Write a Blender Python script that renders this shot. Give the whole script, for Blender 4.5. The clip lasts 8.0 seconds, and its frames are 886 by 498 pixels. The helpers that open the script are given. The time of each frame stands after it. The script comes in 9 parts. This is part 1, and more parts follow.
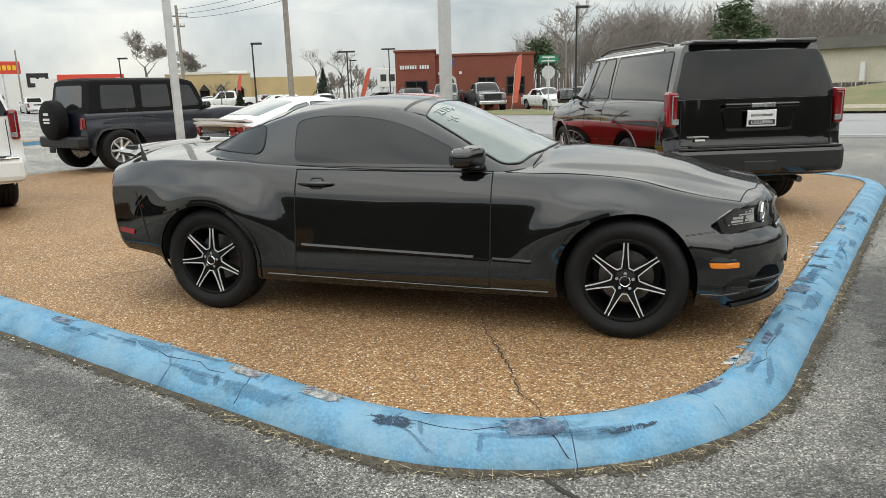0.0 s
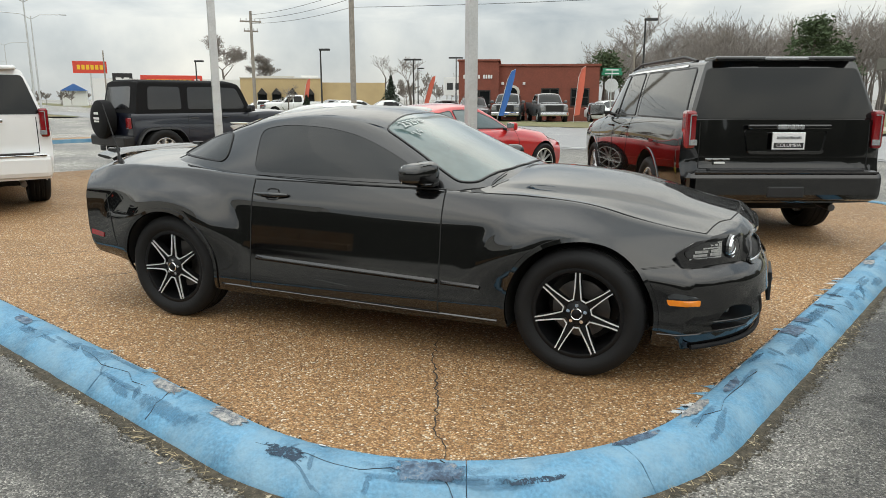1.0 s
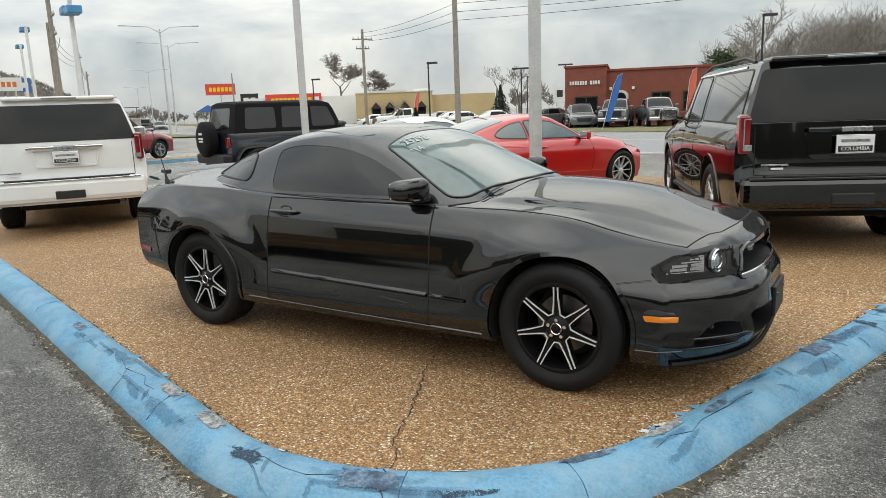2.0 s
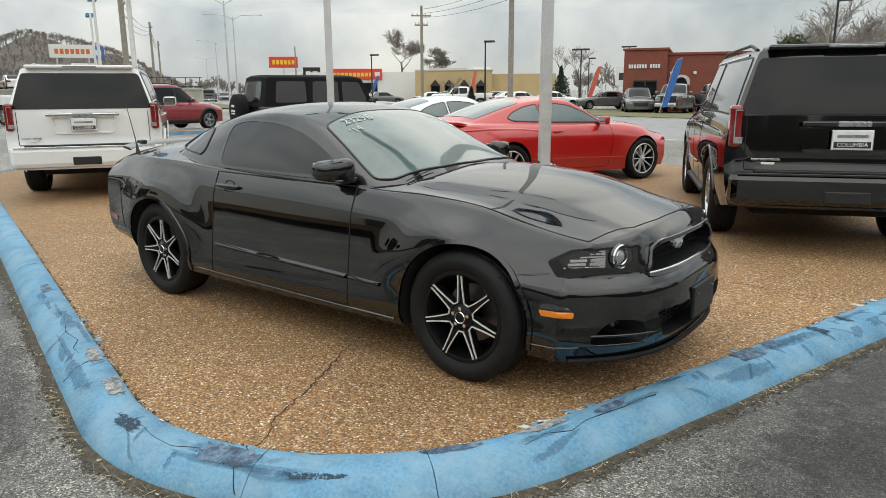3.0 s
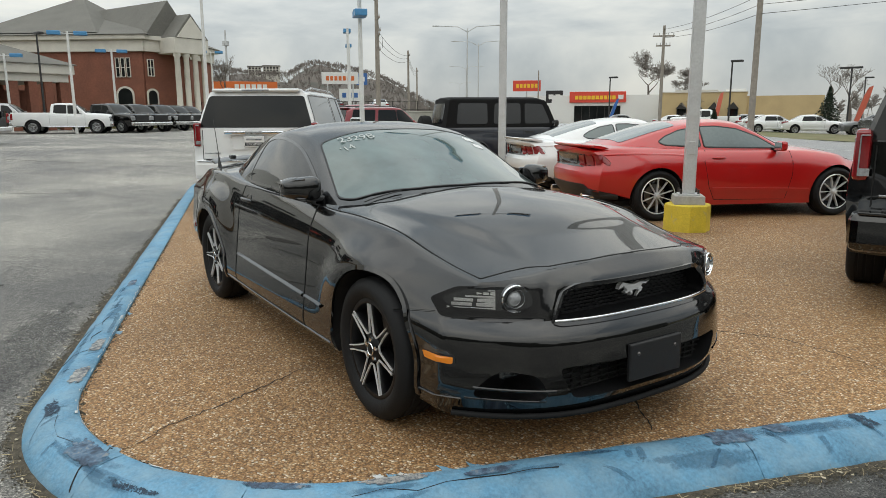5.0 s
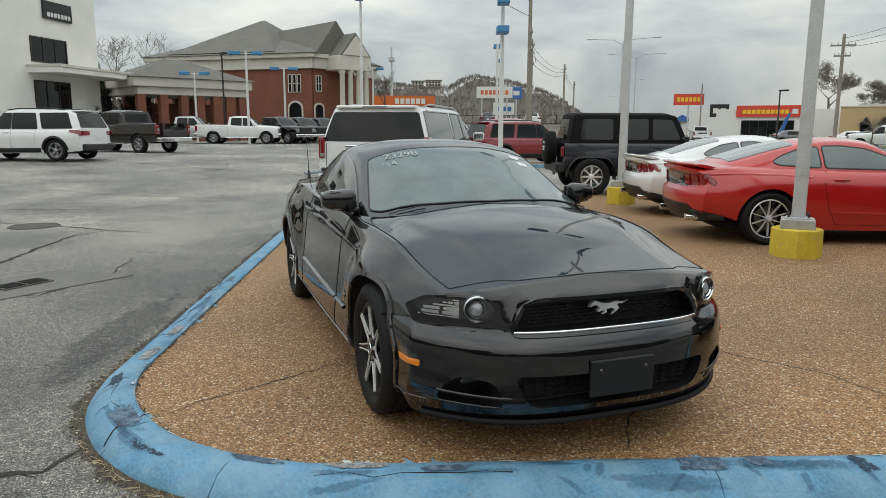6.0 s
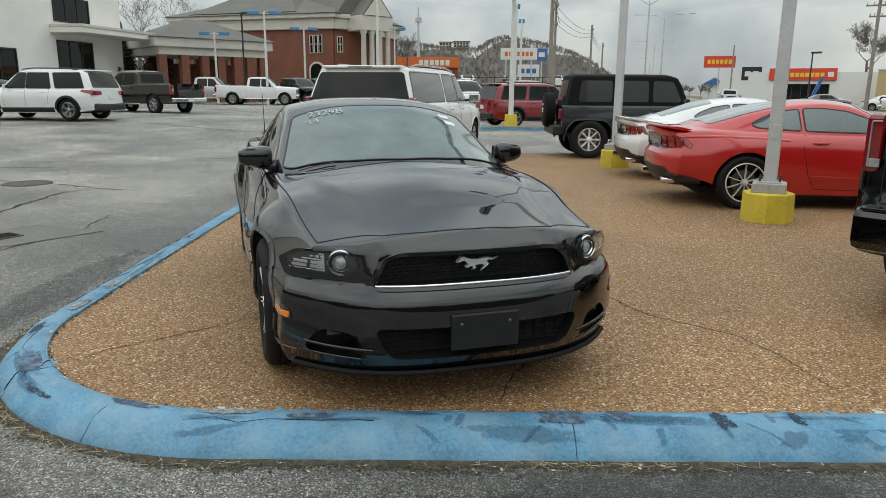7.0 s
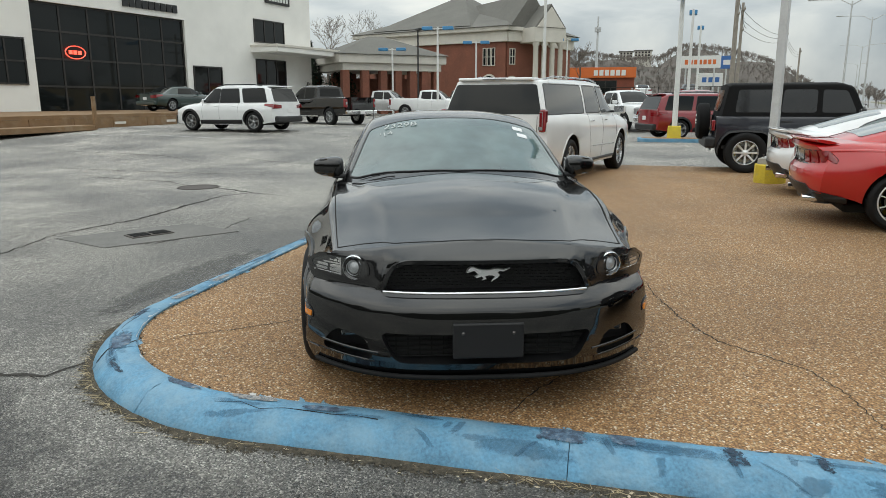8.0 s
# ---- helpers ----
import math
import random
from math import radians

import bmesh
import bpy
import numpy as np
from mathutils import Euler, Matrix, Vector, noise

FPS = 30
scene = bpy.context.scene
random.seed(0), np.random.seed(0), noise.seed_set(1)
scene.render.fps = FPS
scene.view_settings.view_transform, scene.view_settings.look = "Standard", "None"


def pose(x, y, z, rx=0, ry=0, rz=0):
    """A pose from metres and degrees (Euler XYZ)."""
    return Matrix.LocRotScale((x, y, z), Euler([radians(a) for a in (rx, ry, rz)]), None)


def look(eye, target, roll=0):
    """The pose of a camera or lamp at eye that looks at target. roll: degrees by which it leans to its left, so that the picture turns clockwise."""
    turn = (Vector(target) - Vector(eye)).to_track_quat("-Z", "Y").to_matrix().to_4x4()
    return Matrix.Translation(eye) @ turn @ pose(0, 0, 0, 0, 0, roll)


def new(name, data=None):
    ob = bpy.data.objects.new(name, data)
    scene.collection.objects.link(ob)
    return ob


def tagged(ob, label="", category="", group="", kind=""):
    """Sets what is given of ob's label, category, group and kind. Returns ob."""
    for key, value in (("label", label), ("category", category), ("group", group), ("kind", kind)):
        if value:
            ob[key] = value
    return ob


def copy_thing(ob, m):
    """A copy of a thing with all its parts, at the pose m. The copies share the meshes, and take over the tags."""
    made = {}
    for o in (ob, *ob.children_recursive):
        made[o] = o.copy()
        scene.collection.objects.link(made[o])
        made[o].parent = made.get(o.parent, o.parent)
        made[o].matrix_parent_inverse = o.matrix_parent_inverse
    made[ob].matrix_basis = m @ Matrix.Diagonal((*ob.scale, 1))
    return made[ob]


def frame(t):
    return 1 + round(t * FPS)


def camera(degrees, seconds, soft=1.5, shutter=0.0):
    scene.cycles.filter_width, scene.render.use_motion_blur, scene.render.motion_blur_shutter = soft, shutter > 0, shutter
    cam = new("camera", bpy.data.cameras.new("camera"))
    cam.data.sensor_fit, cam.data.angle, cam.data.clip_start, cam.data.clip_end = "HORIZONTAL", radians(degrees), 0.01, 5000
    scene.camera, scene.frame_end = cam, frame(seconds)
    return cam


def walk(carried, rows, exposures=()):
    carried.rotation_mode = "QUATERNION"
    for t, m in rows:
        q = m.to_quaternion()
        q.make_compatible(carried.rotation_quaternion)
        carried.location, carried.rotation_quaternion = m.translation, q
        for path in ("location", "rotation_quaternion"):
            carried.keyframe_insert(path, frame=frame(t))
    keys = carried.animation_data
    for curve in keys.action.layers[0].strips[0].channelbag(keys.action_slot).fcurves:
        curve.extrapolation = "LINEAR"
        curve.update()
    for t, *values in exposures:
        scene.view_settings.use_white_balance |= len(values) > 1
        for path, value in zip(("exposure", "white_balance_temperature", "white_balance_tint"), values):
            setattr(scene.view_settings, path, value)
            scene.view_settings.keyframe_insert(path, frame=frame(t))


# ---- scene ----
cam = camera(64.7, 8.0, soft=0.62)
METRES, EYE, TILT, LEAN, TURN = 6.1, 1.525, 0.0, 0.0, 0.0
ROWS = [
    (0.0, 0.0, 0.0, 0.0, -0.36, -12.87, 1.58),
    (0.5, 0.0425, 0.0277, 0.0035, 1.01, -13.87, -1.78),
    (1.0, 0.1068, 0.041, 0.0021, 5.33, -12.09, -0.01),
    (1.5, 0.1638, 0.0435, 0.0074, 11.46, -11.14, 1.04),
    (3.0, 0.343, 0.0925, 0.0077, 19.69, -12.77, 0.33),
    (3.5, 0.3916, 0.1344, 0.0043, 25.88, -13.54, -3.52),
    (4.0, 0.4434, 0.1719, 0.0026, 29.66, -10.88, -1.32),
    (5.5, 0.6016, 0.291, 0.0024, 46.32, -10.67, -0.02),
    (6.0, 0.6618, 0.3188, 0.0089, 52.33, -9.82, -0.21),
    (6.5, 0.7058, 0.3594, 0.0047, 51.9, -13.05, -1.74),
    (7.0, 0.7395, 0.4076, 0.005, 54.63, -12.8, -0.48),
    (7.5, 0.7908, 0.4581, 0.0075, 64.93, -12.43, -0.64),
    (8.0, 0.8081, 0.5073, 0.0074, 68.75, -11.97, 0.03),
]
walk(cam, [(t, pose(0, 0, EYE, TILT, LEAN, TURN) @ pose(METRES * x, METRES * y, METRES * z, 90 + pitch, roll, yaw)) for t, x, y, z, yaw, pitch, roll in ROWS],
     exposures=[(0.0, 0.15, 7120, 7), (1.5, 0.08, 7120, 7), (3.0, 0.0, 7120, 7), (4.5, -0.16, 7070, 7), (5.5, -0.32, 7020, 6), (6.0, -0.36, 6970, 6), (7.0, -0.32, 6920, 5), (8.0, -0.2, 6920, 5)])

# ---- world and light: a dull, overcast winter day ----
world = bpy.data.worlds.new("overcast_sky")
scene.world = world
world.use_nodes = True
wn, wl = world.node_tree.nodes, world.node_tree.links
wn.clear()
w_out = wn.new("ShaderNodeOutputWorld")
w_bg = wn.new("ShaderNodeBackground")
w_sky = wn.new("ShaderNodeTexSky")
w_sky.sky_type = "NISHITA"
w_sky.sun_disc = False
w_sky.sun_elevation = radians(38)
w_sky.sun_rotation = radians(200)
w_co = wn.new("ShaderNodeTexCoord")
w_sep = wn.new("ShaderNodeSeparateXYZ")
w_add = wn.new("ShaderNodeMath"); w_add.operation = "ADD"; w_add.inputs[1].default_value = 0.16
w_max = wn.new("ShaderNodeMath"); w_max.operation = "MAXIMUM"; w_max.inputs[1].default_value = 0.1
w_div = wn.new("ShaderNodeVectorMath"); w_div.operation = "DIVIDE"
w_n1 = wn.new("ShaderNodeTexNoise"); w_n1.inputs["Scale"].default_value = 1.05; w_n1.inputs["Detail"].default_value = 7; w_n1.inputs["Roughness"].default_value = 0.52
w_r1 = wn.new("ShaderNodeValToRGB")
w_r1.color_ramp.elements[0].position = 0.32; w_r1.color_ramp.elements[0].color = (0.262, 0.312, 0.372, 1)
w_r1.color_ramp.elements[1].position = 0.66; w_r1.color_ramp.elements[1].color = (0.672, 0.693, 0.705, 1)
w_mid = w_r1.color_ramp.elements.new(0.5); w_mid.color = (0.472, 0.512, 0.557, 1)
w_scale = wn.new("ShaderNodeVectorMath"); w_scale.operation = "SCALE"; w_scale.inputs["Scale"].default_value = 0.1
w_mix = wn.new("ShaderNodeMix"); w_mix.data_type = "RGBA"; w_mix.inputs[0].default_value = 0.94
wl.new(w_co.outputs["Generated"], w_sep.inputs[0])
wl.new(w_sep.outputs["Z"], w_max.inputs[0])
wl.new(w_max.outputs[0], w_add.inputs[0])
wl.new(w_co.outputs["Generated"], w_div.inputs[0])
wl.new(w_add.outputs[0], w_div.inputs[1])
wl.new(w_div.outputs[0], w_n1.inputs["Vector"])
wl.new(w_n1.outputs["Fac"], w_r1.inputs["Fac"])
wl.new(w_sky.outputs[0], w_scale.inputs[0])
wl.new(w_scale.outputs[0], w_mix.inputs[6])
wl.new(w_r1.outputs["Color"], w_mix.inputs[7])
wl.new(w_mix.outputs[2], w_bg.inputs["Color"])
w_zen = wn.new("ShaderNodeMapRange")   # an overcast sky is about three times brighter overhead than at the horizon
w_zen.inputs["From Min"].default_value, w_zen.inputs["From Max"].default_value = 0.0, 1.0
w_zen.inputs["To Min"].default_value, w_zen.inputs["To Max"].default_value = 1.0, 3.8
wl.new(w_sep.outputs["Z"], w_zen.inputs["Value"])
w_west = wn.new("ShaderNodeMapRange")   # the cloud is thinner, and brighter, towards the west
w_west.inputs["From Min"].default_value, w_west.inputs["From Max"].default_value = 0.2, -1.0
w_west.inputs["To Min"].default_value, w_west.inputs["To Max"].default_value = 1.0, 1.2
wl.new(w_sep.outputs["X"], w_west.inputs["Value"])
w_mul = wn.new("ShaderNodeMath"); w_mul.operation = "MULTIPLY"
wl.new(w_zen.outputs[0], w_mul.inputs[0]); wl.new(w_west.outputs[0], w_mul.inputs[1])
wl.new(w_mul.outputs[0], w_bg.inputs["Strength"])
wl.new(w_bg.outputs[0], w_out.inputs["Surface"])

sun_data = bpy.data.lights.new("sun", "SUN")
sun_data.energy, sun_data.angle, sun_data.color = 0.6, radians(110), (1.0, 0.97, 0.93)
sun = new("sun", sun_data)
sun.matrix_world = look((0, 0, 30), (-7, 12, 0))


# ---- materials ----
def mat(name, colour, rough=0.6, metal=0.0, vary=0.15, scale=8.0, bump=0.0, bump_scale=60.0, coat=0.0, fine=None, spec=0.5,
        per_object=0.0, transmission=0.0, coat_ior=1.5, detail=6, alt=None, alt_scale=2.0, alt_range=(0.45, 0.62), emit=None, emit_strength=1.0, coords="Object", rough_vary=0.1):
    """A procedural surface: base colour varied at two scales, an optional second colour in worn patches, and fine relief."""
    m = bpy.data.materials.new(name)
    m.use_nodes = True
    n, l = m.node_tree.nodes, m.node_tree.links
    b = n["Principled BSDF"]
    co = n.new("ShaderNodeTexCoord")
    src = co.outputs[coords]
    b.inputs["Roughness"].default_value = rough
    b.inputs["Metallic"].default_value = metal
    b.inputs["Coat Weight"].default_value = coat
    b.inputs["Coat Roughness"].default_value = 0.03
    b.inputs["Coat IOR"].default_value = coat_ior
    b.inputs["Specular IOR Level"].default_value = spec
    b.inputs["Transmission Weight"].default_value = transmission
    col = None
    if vary > 0:
        n1 = n.new("ShaderNodeTexNoise"); n1.inputs["Scale"].default_value = scale; n1.inputs["Detail"].default_value = detail
        n2 = n.new("ShaderNodeTexNoise"); n2.inputs["Scale"].default_value = fine or scale * 9; n2.inputs["Detail"].default_value = 4
        l.new(src, n1.inputs["Vector"]); l.new(src, n2.inputs["Vector"])
        av = n.new("ShaderNodeMath"); av.operation = "ADD"
        l.new(n1.outputs["Fac"], av.inputs[0]); l.new(n2.outputs["Fac"], av.inputs[1])
        mr = n.new("ShaderNodeMapRange")
        mr.inputs["From Min"].default_value, mr.inputs["From Max"].default_value = 0.65, 1.35
        mr.inputs["To Min"].default_value, mr.inputs["To Max"].default_value = 1 - vary, 1 + vary
        l.new(av.outputs[0], mr.inputs["Value"])
        val = mr.outputs[0]
        if per_object > 0:
            oi = n.new("ShaderNodeObjectInfo")
            om = n.new("ShaderNodeMapRange")
            om.inputs["To Min"].default_value, om.inputs["To Max"].default_value = 1 - per_object, 1 + per_object
            l.new(oi.outputs["Random"], om.inputs["Value"])
            mm = n.new("ShaderNodeMath"); mm.operation = "MULTIPLY"
            l.new(val, mm.inputs[0]); l.new(om.outputs[0], mm.inputs[1])
            val = mm.outputs[0]
        sc = n.new("ShaderNodeVectorMath"); sc.operation = "SCALE"
        sc.inputs[0].default_value = colour[:3]
        l.new(val, sc.inputs["Scale"])
        col = sc.outputs[0]
        if rough_vary:
            rr = n.new("ShaderNodeMapRange")
            rr.inputs["To Min"].default_value, rr.inputs["To Max"].default_value = max(0.02, rough - rough_vary), min(1, rough + rough_vary)
            l.new(n1.outputs["Fac"], rr.inputs["Value"])
            l.new(rr.outputs[0], b.inputs["Roughness"])
        if alt is not None:
            n3 = n.new("ShaderNodeTexNoise"); n3.inputs["Scale"].default_value = alt_scale; n3.inputs["Detail"].default_value = 9; n3.inputs["Roughness"].default_value = 0.65
            l.new(src, n3.inputs["Vector"])
            ar = n.new("ShaderNodeMapRange")
            ar.inputs["From Min"].default_value, ar.inputs["From Max"].default_value = alt_range
            l.new(n3.outputs["Fac"], ar.inputs["Value"])
            mx = n.new("ShaderNodeMix"); mx.data_type = "RGBA"
            mx.inputs[7].default_value = (*alt[:3], 1)
            l.new(ar.outputs[0], mx.inputs[0]); l.new(col, mx.inputs[6])
            col = mx.outputs[2]
        l.new(col, b.inputs["Base Color"])
    else:
        b.inputs["Base Color"].default_value = (*colour[:3], 1)
    if bump > 0:
        nb = n.new("ShaderNodeTexNoise"); nb.inputs["Scale"].default_value = bump_scale; nb.inputs["Detail"].default_value = 5
        l.new(src, nb.inputs["Vector"])
        bp = n.new("ShaderNodeBump"); bp.inputs["Strength"].default_value = bump; bp.inputs["Distance"].default_value = 0.01
        l.new(nb.outputs["Fac"], bp.inputs["Height"]); l.new(bp.outputs[0], b.inputs["Normal"])
    if emit:
        b.inputs["Emission Color"].default_value = (*emit, 1)
        b.inputs["Emission Strength"].default_value = emit_strength
    return m


def paint(name, colour, metal=0.0, rough=0.3):
    return mat(name, colour, rough, metal, vary=0.08, scale=2.0, fine=900, coat=1.0, rough_vary=0.05)


def pebble_mat():
    """Exposed aggregate: small tan, rust and pale stones set in brown cement."""
    m = bpy.data.materials.new("exposed_aggregate")
    m.use_nodes = True
    n, l = m.node_tree.nodes, m.node_tree.links
    b = n["Principled BSDF"]
    co = n.new("ShaderNodeTexCoord")
    vo = n.new("ShaderNodeTexVoronoi"); vo.inputs["Scale"].default_value = 95.0
    l.new(co.outputs["Object"], vo.inputs["Vector"])
    sp = n.new("ShaderNodeSeparateColor")
    l.new(vo.outputs["Color"], sp.inputs[0])
    ramp = n.new("ShaderNodeValToRGB")
    stops = [(0.0, (0.19, 0.094, 0.038)), (0.35, (0.34, 0.18, 0.070)), (0.62, (0.405, 0.222, 0.092)), (0.80, (0.485, 0.292, 0.138)), (0.92, (0.54, 0.39, 0.23)), (1.0, (0.80, 0.70, 0.55))]
    el = ramp.color_ramp.elements
    el[0].position, el[0].color = stops[0][0], (*stops[0][1], 1)
    el[1].position, el[1].color = stops[-1][0], (*stops[-1][1], 1)
    for p, c in stops[1:-1]:
        e = el.new(p); e.color = (*c, 1)
    l.new(sp.outputs[0], ramp.inputs["Fac"])
    edge = n.new("ShaderNodeMapRange")
    edge.inputs["From Min"].default_value, edge.inputs["From Max"].default_value = 0.25, 0.75
    edge.inputs["To Min"].default_value, edge.inputs["To Max"].default_value = 1.05, 0.46
    l.new(vo.outputs["Distance"], edge.inputs["Value"])
    big = n.new("ShaderNodeTexNoise"); big.inputs["Scale"].default_value = 0.55; big.inputs["Detail"].default_value = 6
    l.new(co.outputs["Object"], big.inputs["Vector"])
    bm_ = n.new("ShaderNodeMapRange")
    bm_.inputs["From Min"].default_value, bm_.inputs["From Max"].default_value = 0.3, 0.7
    bm_.inputs["To Min"].default_value, bm_.inputs["To Max"].default_value = 0.78, 1.16
    l.new(big.outputs["Fac"], bm_.inputs["Value"])
    mu = n.new("ShaderNodeMath"); mu.operation = "MULTIPLY"
    l.new(edge.outputs[0], mu.inputs[0]); l.new(bm_.outputs[0], mu.inputs[1])
    sc = n.new("ShaderNodeVectorMath"); sc.operation = "SCALE"
    l.new(ramp.outputs["Color"], sc.inputs[0]); l.new(mu.outputs[0], sc.inputs["Scale"])
    l.new(sc.outputs[0], b.inputs["Base Color"])
    b.inputs["Roughness"].default_value = 0.72
    bp = n.new("ShaderNodeBump"); bp.inputs["Strength"].default_value = 0.7; bp.inputs["Distance"].default_value = 0.006; bp.invert = True
    l.new(vo.outputs["Distance"], bp.inputs["Height"]); l.new(bp.outputs[0], b.inputs["Normal"])
    return m


def asphalt_mat(name, base, pale, grain=1.0, worn=1.0):
    """Old asphalt: aggregate speckle, wide pale and dark stains."""
    m = bpy.data.materials.new(name)
    m.use_nodes = True
    n, l = m.node_tree.nodes, m.node_tree.links
    b = n["Principled BSDF"]
    co = n.new("ShaderNodeTexCoord")
    vo = n.new("ShaderNodeTexVoronoi"); vo.inputs["Scale"].default_value = 140.0
    l.new(co.outputs["Object"], vo.inputs["Vector"])
    sp = n.new("ShaderNodeSeparateColor"); l.new(vo.outputs["Color"], sp.inputs[0])
    g = n.new("ShaderNodeValToRGB")   # most stones are dull, some dark, a few pale
    ge = g.color_ramp.elements
    ge[0].position, ge[1].position = 0.0, 1.0
    tones = ((0.0, -0.80), (0.3, -0.46), (0.7, -0.02), (0.86, 0.48), (1.0, 1.7))
    for e, (p, v) in zip([ge[0], ge[1]], (tones[0], tones[-1])):
        e.color = (1 + v * grain * 0.62,) * 3 + (1,)
    for p, v in tones[1:-1]:
        ge.new(p).color = (1 + v * grain * 0.62,) * 3 + (1,)
    l.new(sp.outputs[0], g.inputs["Fac"])
    mid = n.new("ShaderNodeTexNoise"); mid.inputs["Scale"].default_value = 14.0; mid.inputs["Detail"].default_value = 6; mid.inputs["Roughness"].default_value = 0.7
    l.new(co.outputs["Object"], mid.inputs["Vector"])
    mr = n.new("ShaderNodeMapRange")
    mr.inputs["From Min"].default_value, mr.inputs["From Max"].default_value = 0.3, 0.7
    mr.inputs["To Min"].default_value, mr.inputs["To Max"].default_value = 1 - 0.22 * grain, 1 + 0.2 * grain
    l.new(mid.outputs["Fac"], mr.inputs["Value"])
    gm = n.new("ShaderNodeMath"); gm.operation = "MULTIPLY"
    l.new(g.outputs["Color"], gm.inputs[0]); l.new(mr.outputs[0], gm.inputs[1])
    # the colour grows paler from x = -3.4 to x = -9, up to the given factor
    ax = n.new("ShaderNodeSeparateXYZ"); l.new(co.outputs["Object"], ax.inputs[0])
    pale_x = n.new("ShaderNodeMapRange"); pale_x.interpolation_type = "SMOOTHSTEP"
    pale_x.inputs["From Min"].default_value, pale_x.inputs["From Max"].default_value = -3.4, -9.0
    pale_x.inputs["To Min"].default_value, pale_x.inputs["To Max"].default_value = 1.0, worn
    l.new(ax.outputs[0], pale_x.inputs["Value"])
    wm = n.new("ShaderNodeMath"); wm.operation = "MULTIPLY"
    l.new(gm.outputs[0], wm.inputs[0]); l.new(pale_x.outputs[0], wm.inputs[1])
    gm = wm
    st = n.new("ShaderNodeTexNoise"); st.inputs["Scale"].default_value = 0.35; st.inputs["Detail"].default_value = 10; st.inputs["Roughness"].default_value = 0.62
    st.inputs["Distortion"].default_value = 0.1
    l.new(co.outputs["Object"], st.inputs["Vector"])
    sr = n.new("ShaderNodeMapRange")
    sr.inputs["From Min"].default_value, sr.inputs["From Max"].default_value = 0.39, 0.62
    l.new(st.outputs["Fac"], sr.inputs["Value"])
    mx = n.new("ShaderNodeMix"); mx.data_type = "RGBA"
    mx.inputs[6].default_value, mx.inputs[7].default_value = (*base, 1), (*pale, 1)
    l.new(sr.outputs[0], mx.inputs[0])
    sc = n.new("ShaderNodeVectorMath"); sc.operation = "SCALE"
    l.new(mx.outputs[2], sc.inputs[0]); l.new(gm.outputs[0], sc.inputs["Scale"])
    l.new(sc.outputs[0], b.inputs["Base Color"])
    rr = n.new("ShaderNodeMapRange"); rr.inputs["To Min"].default_value, rr.inputs["To Max"].default_value = 0.5, 0.68
    l.new(sr.outputs[0], rr.inputs["Value"]); l.new(rr.outputs[0], b.inputs["Roughness"])
    bp = n.new("ShaderNodeBump"); bp.inputs["Strength"].default_value = 0.5 * grain; bp.inputs["Distance"].default_value = 0.006; bp.invert = True
    l.new(vo.outputs["Distance"], bp.inputs["Height"]); l.new(bp.outputs[0], b.inputs["Normal"])
    return m


PEBBLE = pebble_mat()
ASPHALT = asphalt_mat("old_asphalt", (0.100, 0.096, 0.088), (0.258, 0.245, 0.219), 1.65, 1.42)
ROAD = asphalt_mat("road_asphalt", (0.20, 0.20, 0.205), (0.27, 0.27, 0.27), 0.5)
def worn_mat(name, tones, scale, reach=0.75, most=1.0, rough=0.8):
    """A worn patch: colours broken up by fine noise, thinning to nothing towards its ragged edge (the mesh's own wear value)."""
    m = bpy.data.materials.new(name)
    m.use_nodes = True
    n, l = m.node_tree.nodes, m.node_tree.links
    b = n["Principled BSDF"]
    b.inputs["Roughness"].default_value = rough
    co = n.new("ShaderNodeTexCoord")
    n1 = n.new("ShaderNodeTexNoise"); n1.inputs["Scale"].default_value = scale; n1.inputs["Detail"].default_value = 8; n1.inputs["Roughness"].default_value = 0.7
    n2 = n.new("ShaderNodeTexNoise"); n2.inputs["Scale"].default_value = scale * 0.6; n2.inputs["Detail"].default_value = 8; n2.inputs["Roughness"].default_value = 0.75
    mp = n.new("ShaderNodeMapping"); mp.inputs["Location"].default_value = (3.1, 1.7, 0.4)
    l.new(co.outputs["Object"], n1.inputs["Vector"]); l.new(co.outputs["Object"], mp.inputs["Vector"]); l.new(mp.outputs[0], n2.inputs["Vector"])
    r = n.new("ShaderNodeValToRGB")
    el = r.color_ramp.elements
    k = len(tones)
    el[0].position, el[0].color = 0.36, (*tones[0], 1)
    el[1].position, el[1].color = 0.64, (*tones[-1], 1)
    for i in range(1, k - 1):
        el.new(0.36 + 0.28 * i / (k - 1)).color = (*tones[i], 1)
    l.new(n2.outputs["Fac"], r.inputs["Fac"]); l.new(r.outputs["Color"], b.inputs["Base Color"])
    at = n.new("ShaderNodeAttribute"); at.attribute_name = "wear"
    ad = n.new("ShaderNodeMath"); ad.operation = "ADD"
    sw = n.new("ShaderNodeMath"); sw.operation = "MULTIPLY_ADD"; sw.inputs[1].default_value, sw.inputs[2].default_value = 2.6, -0.8
    l.new(n1.outputs["Fac"], sw.inputs[0])
    l.new(at.outputs["Fac"], ad.inputs[0]); l.new(sw.outputs[0], ad.inputs[1])
    mr = n.new("ShaderNodeMapRange")
    mr.inputs["From Min"].default_value, mr.inputs["From Max"].default_value = reach, reach + (0.09 if most >= 1 else 0.5)
    mr.inputs["To Max"].default_value = most
    l.new(ad.outputs[0], mr.inputs["Value"]); l.new(mr.outputs[0], b.inputs["Alpha"])
    return m


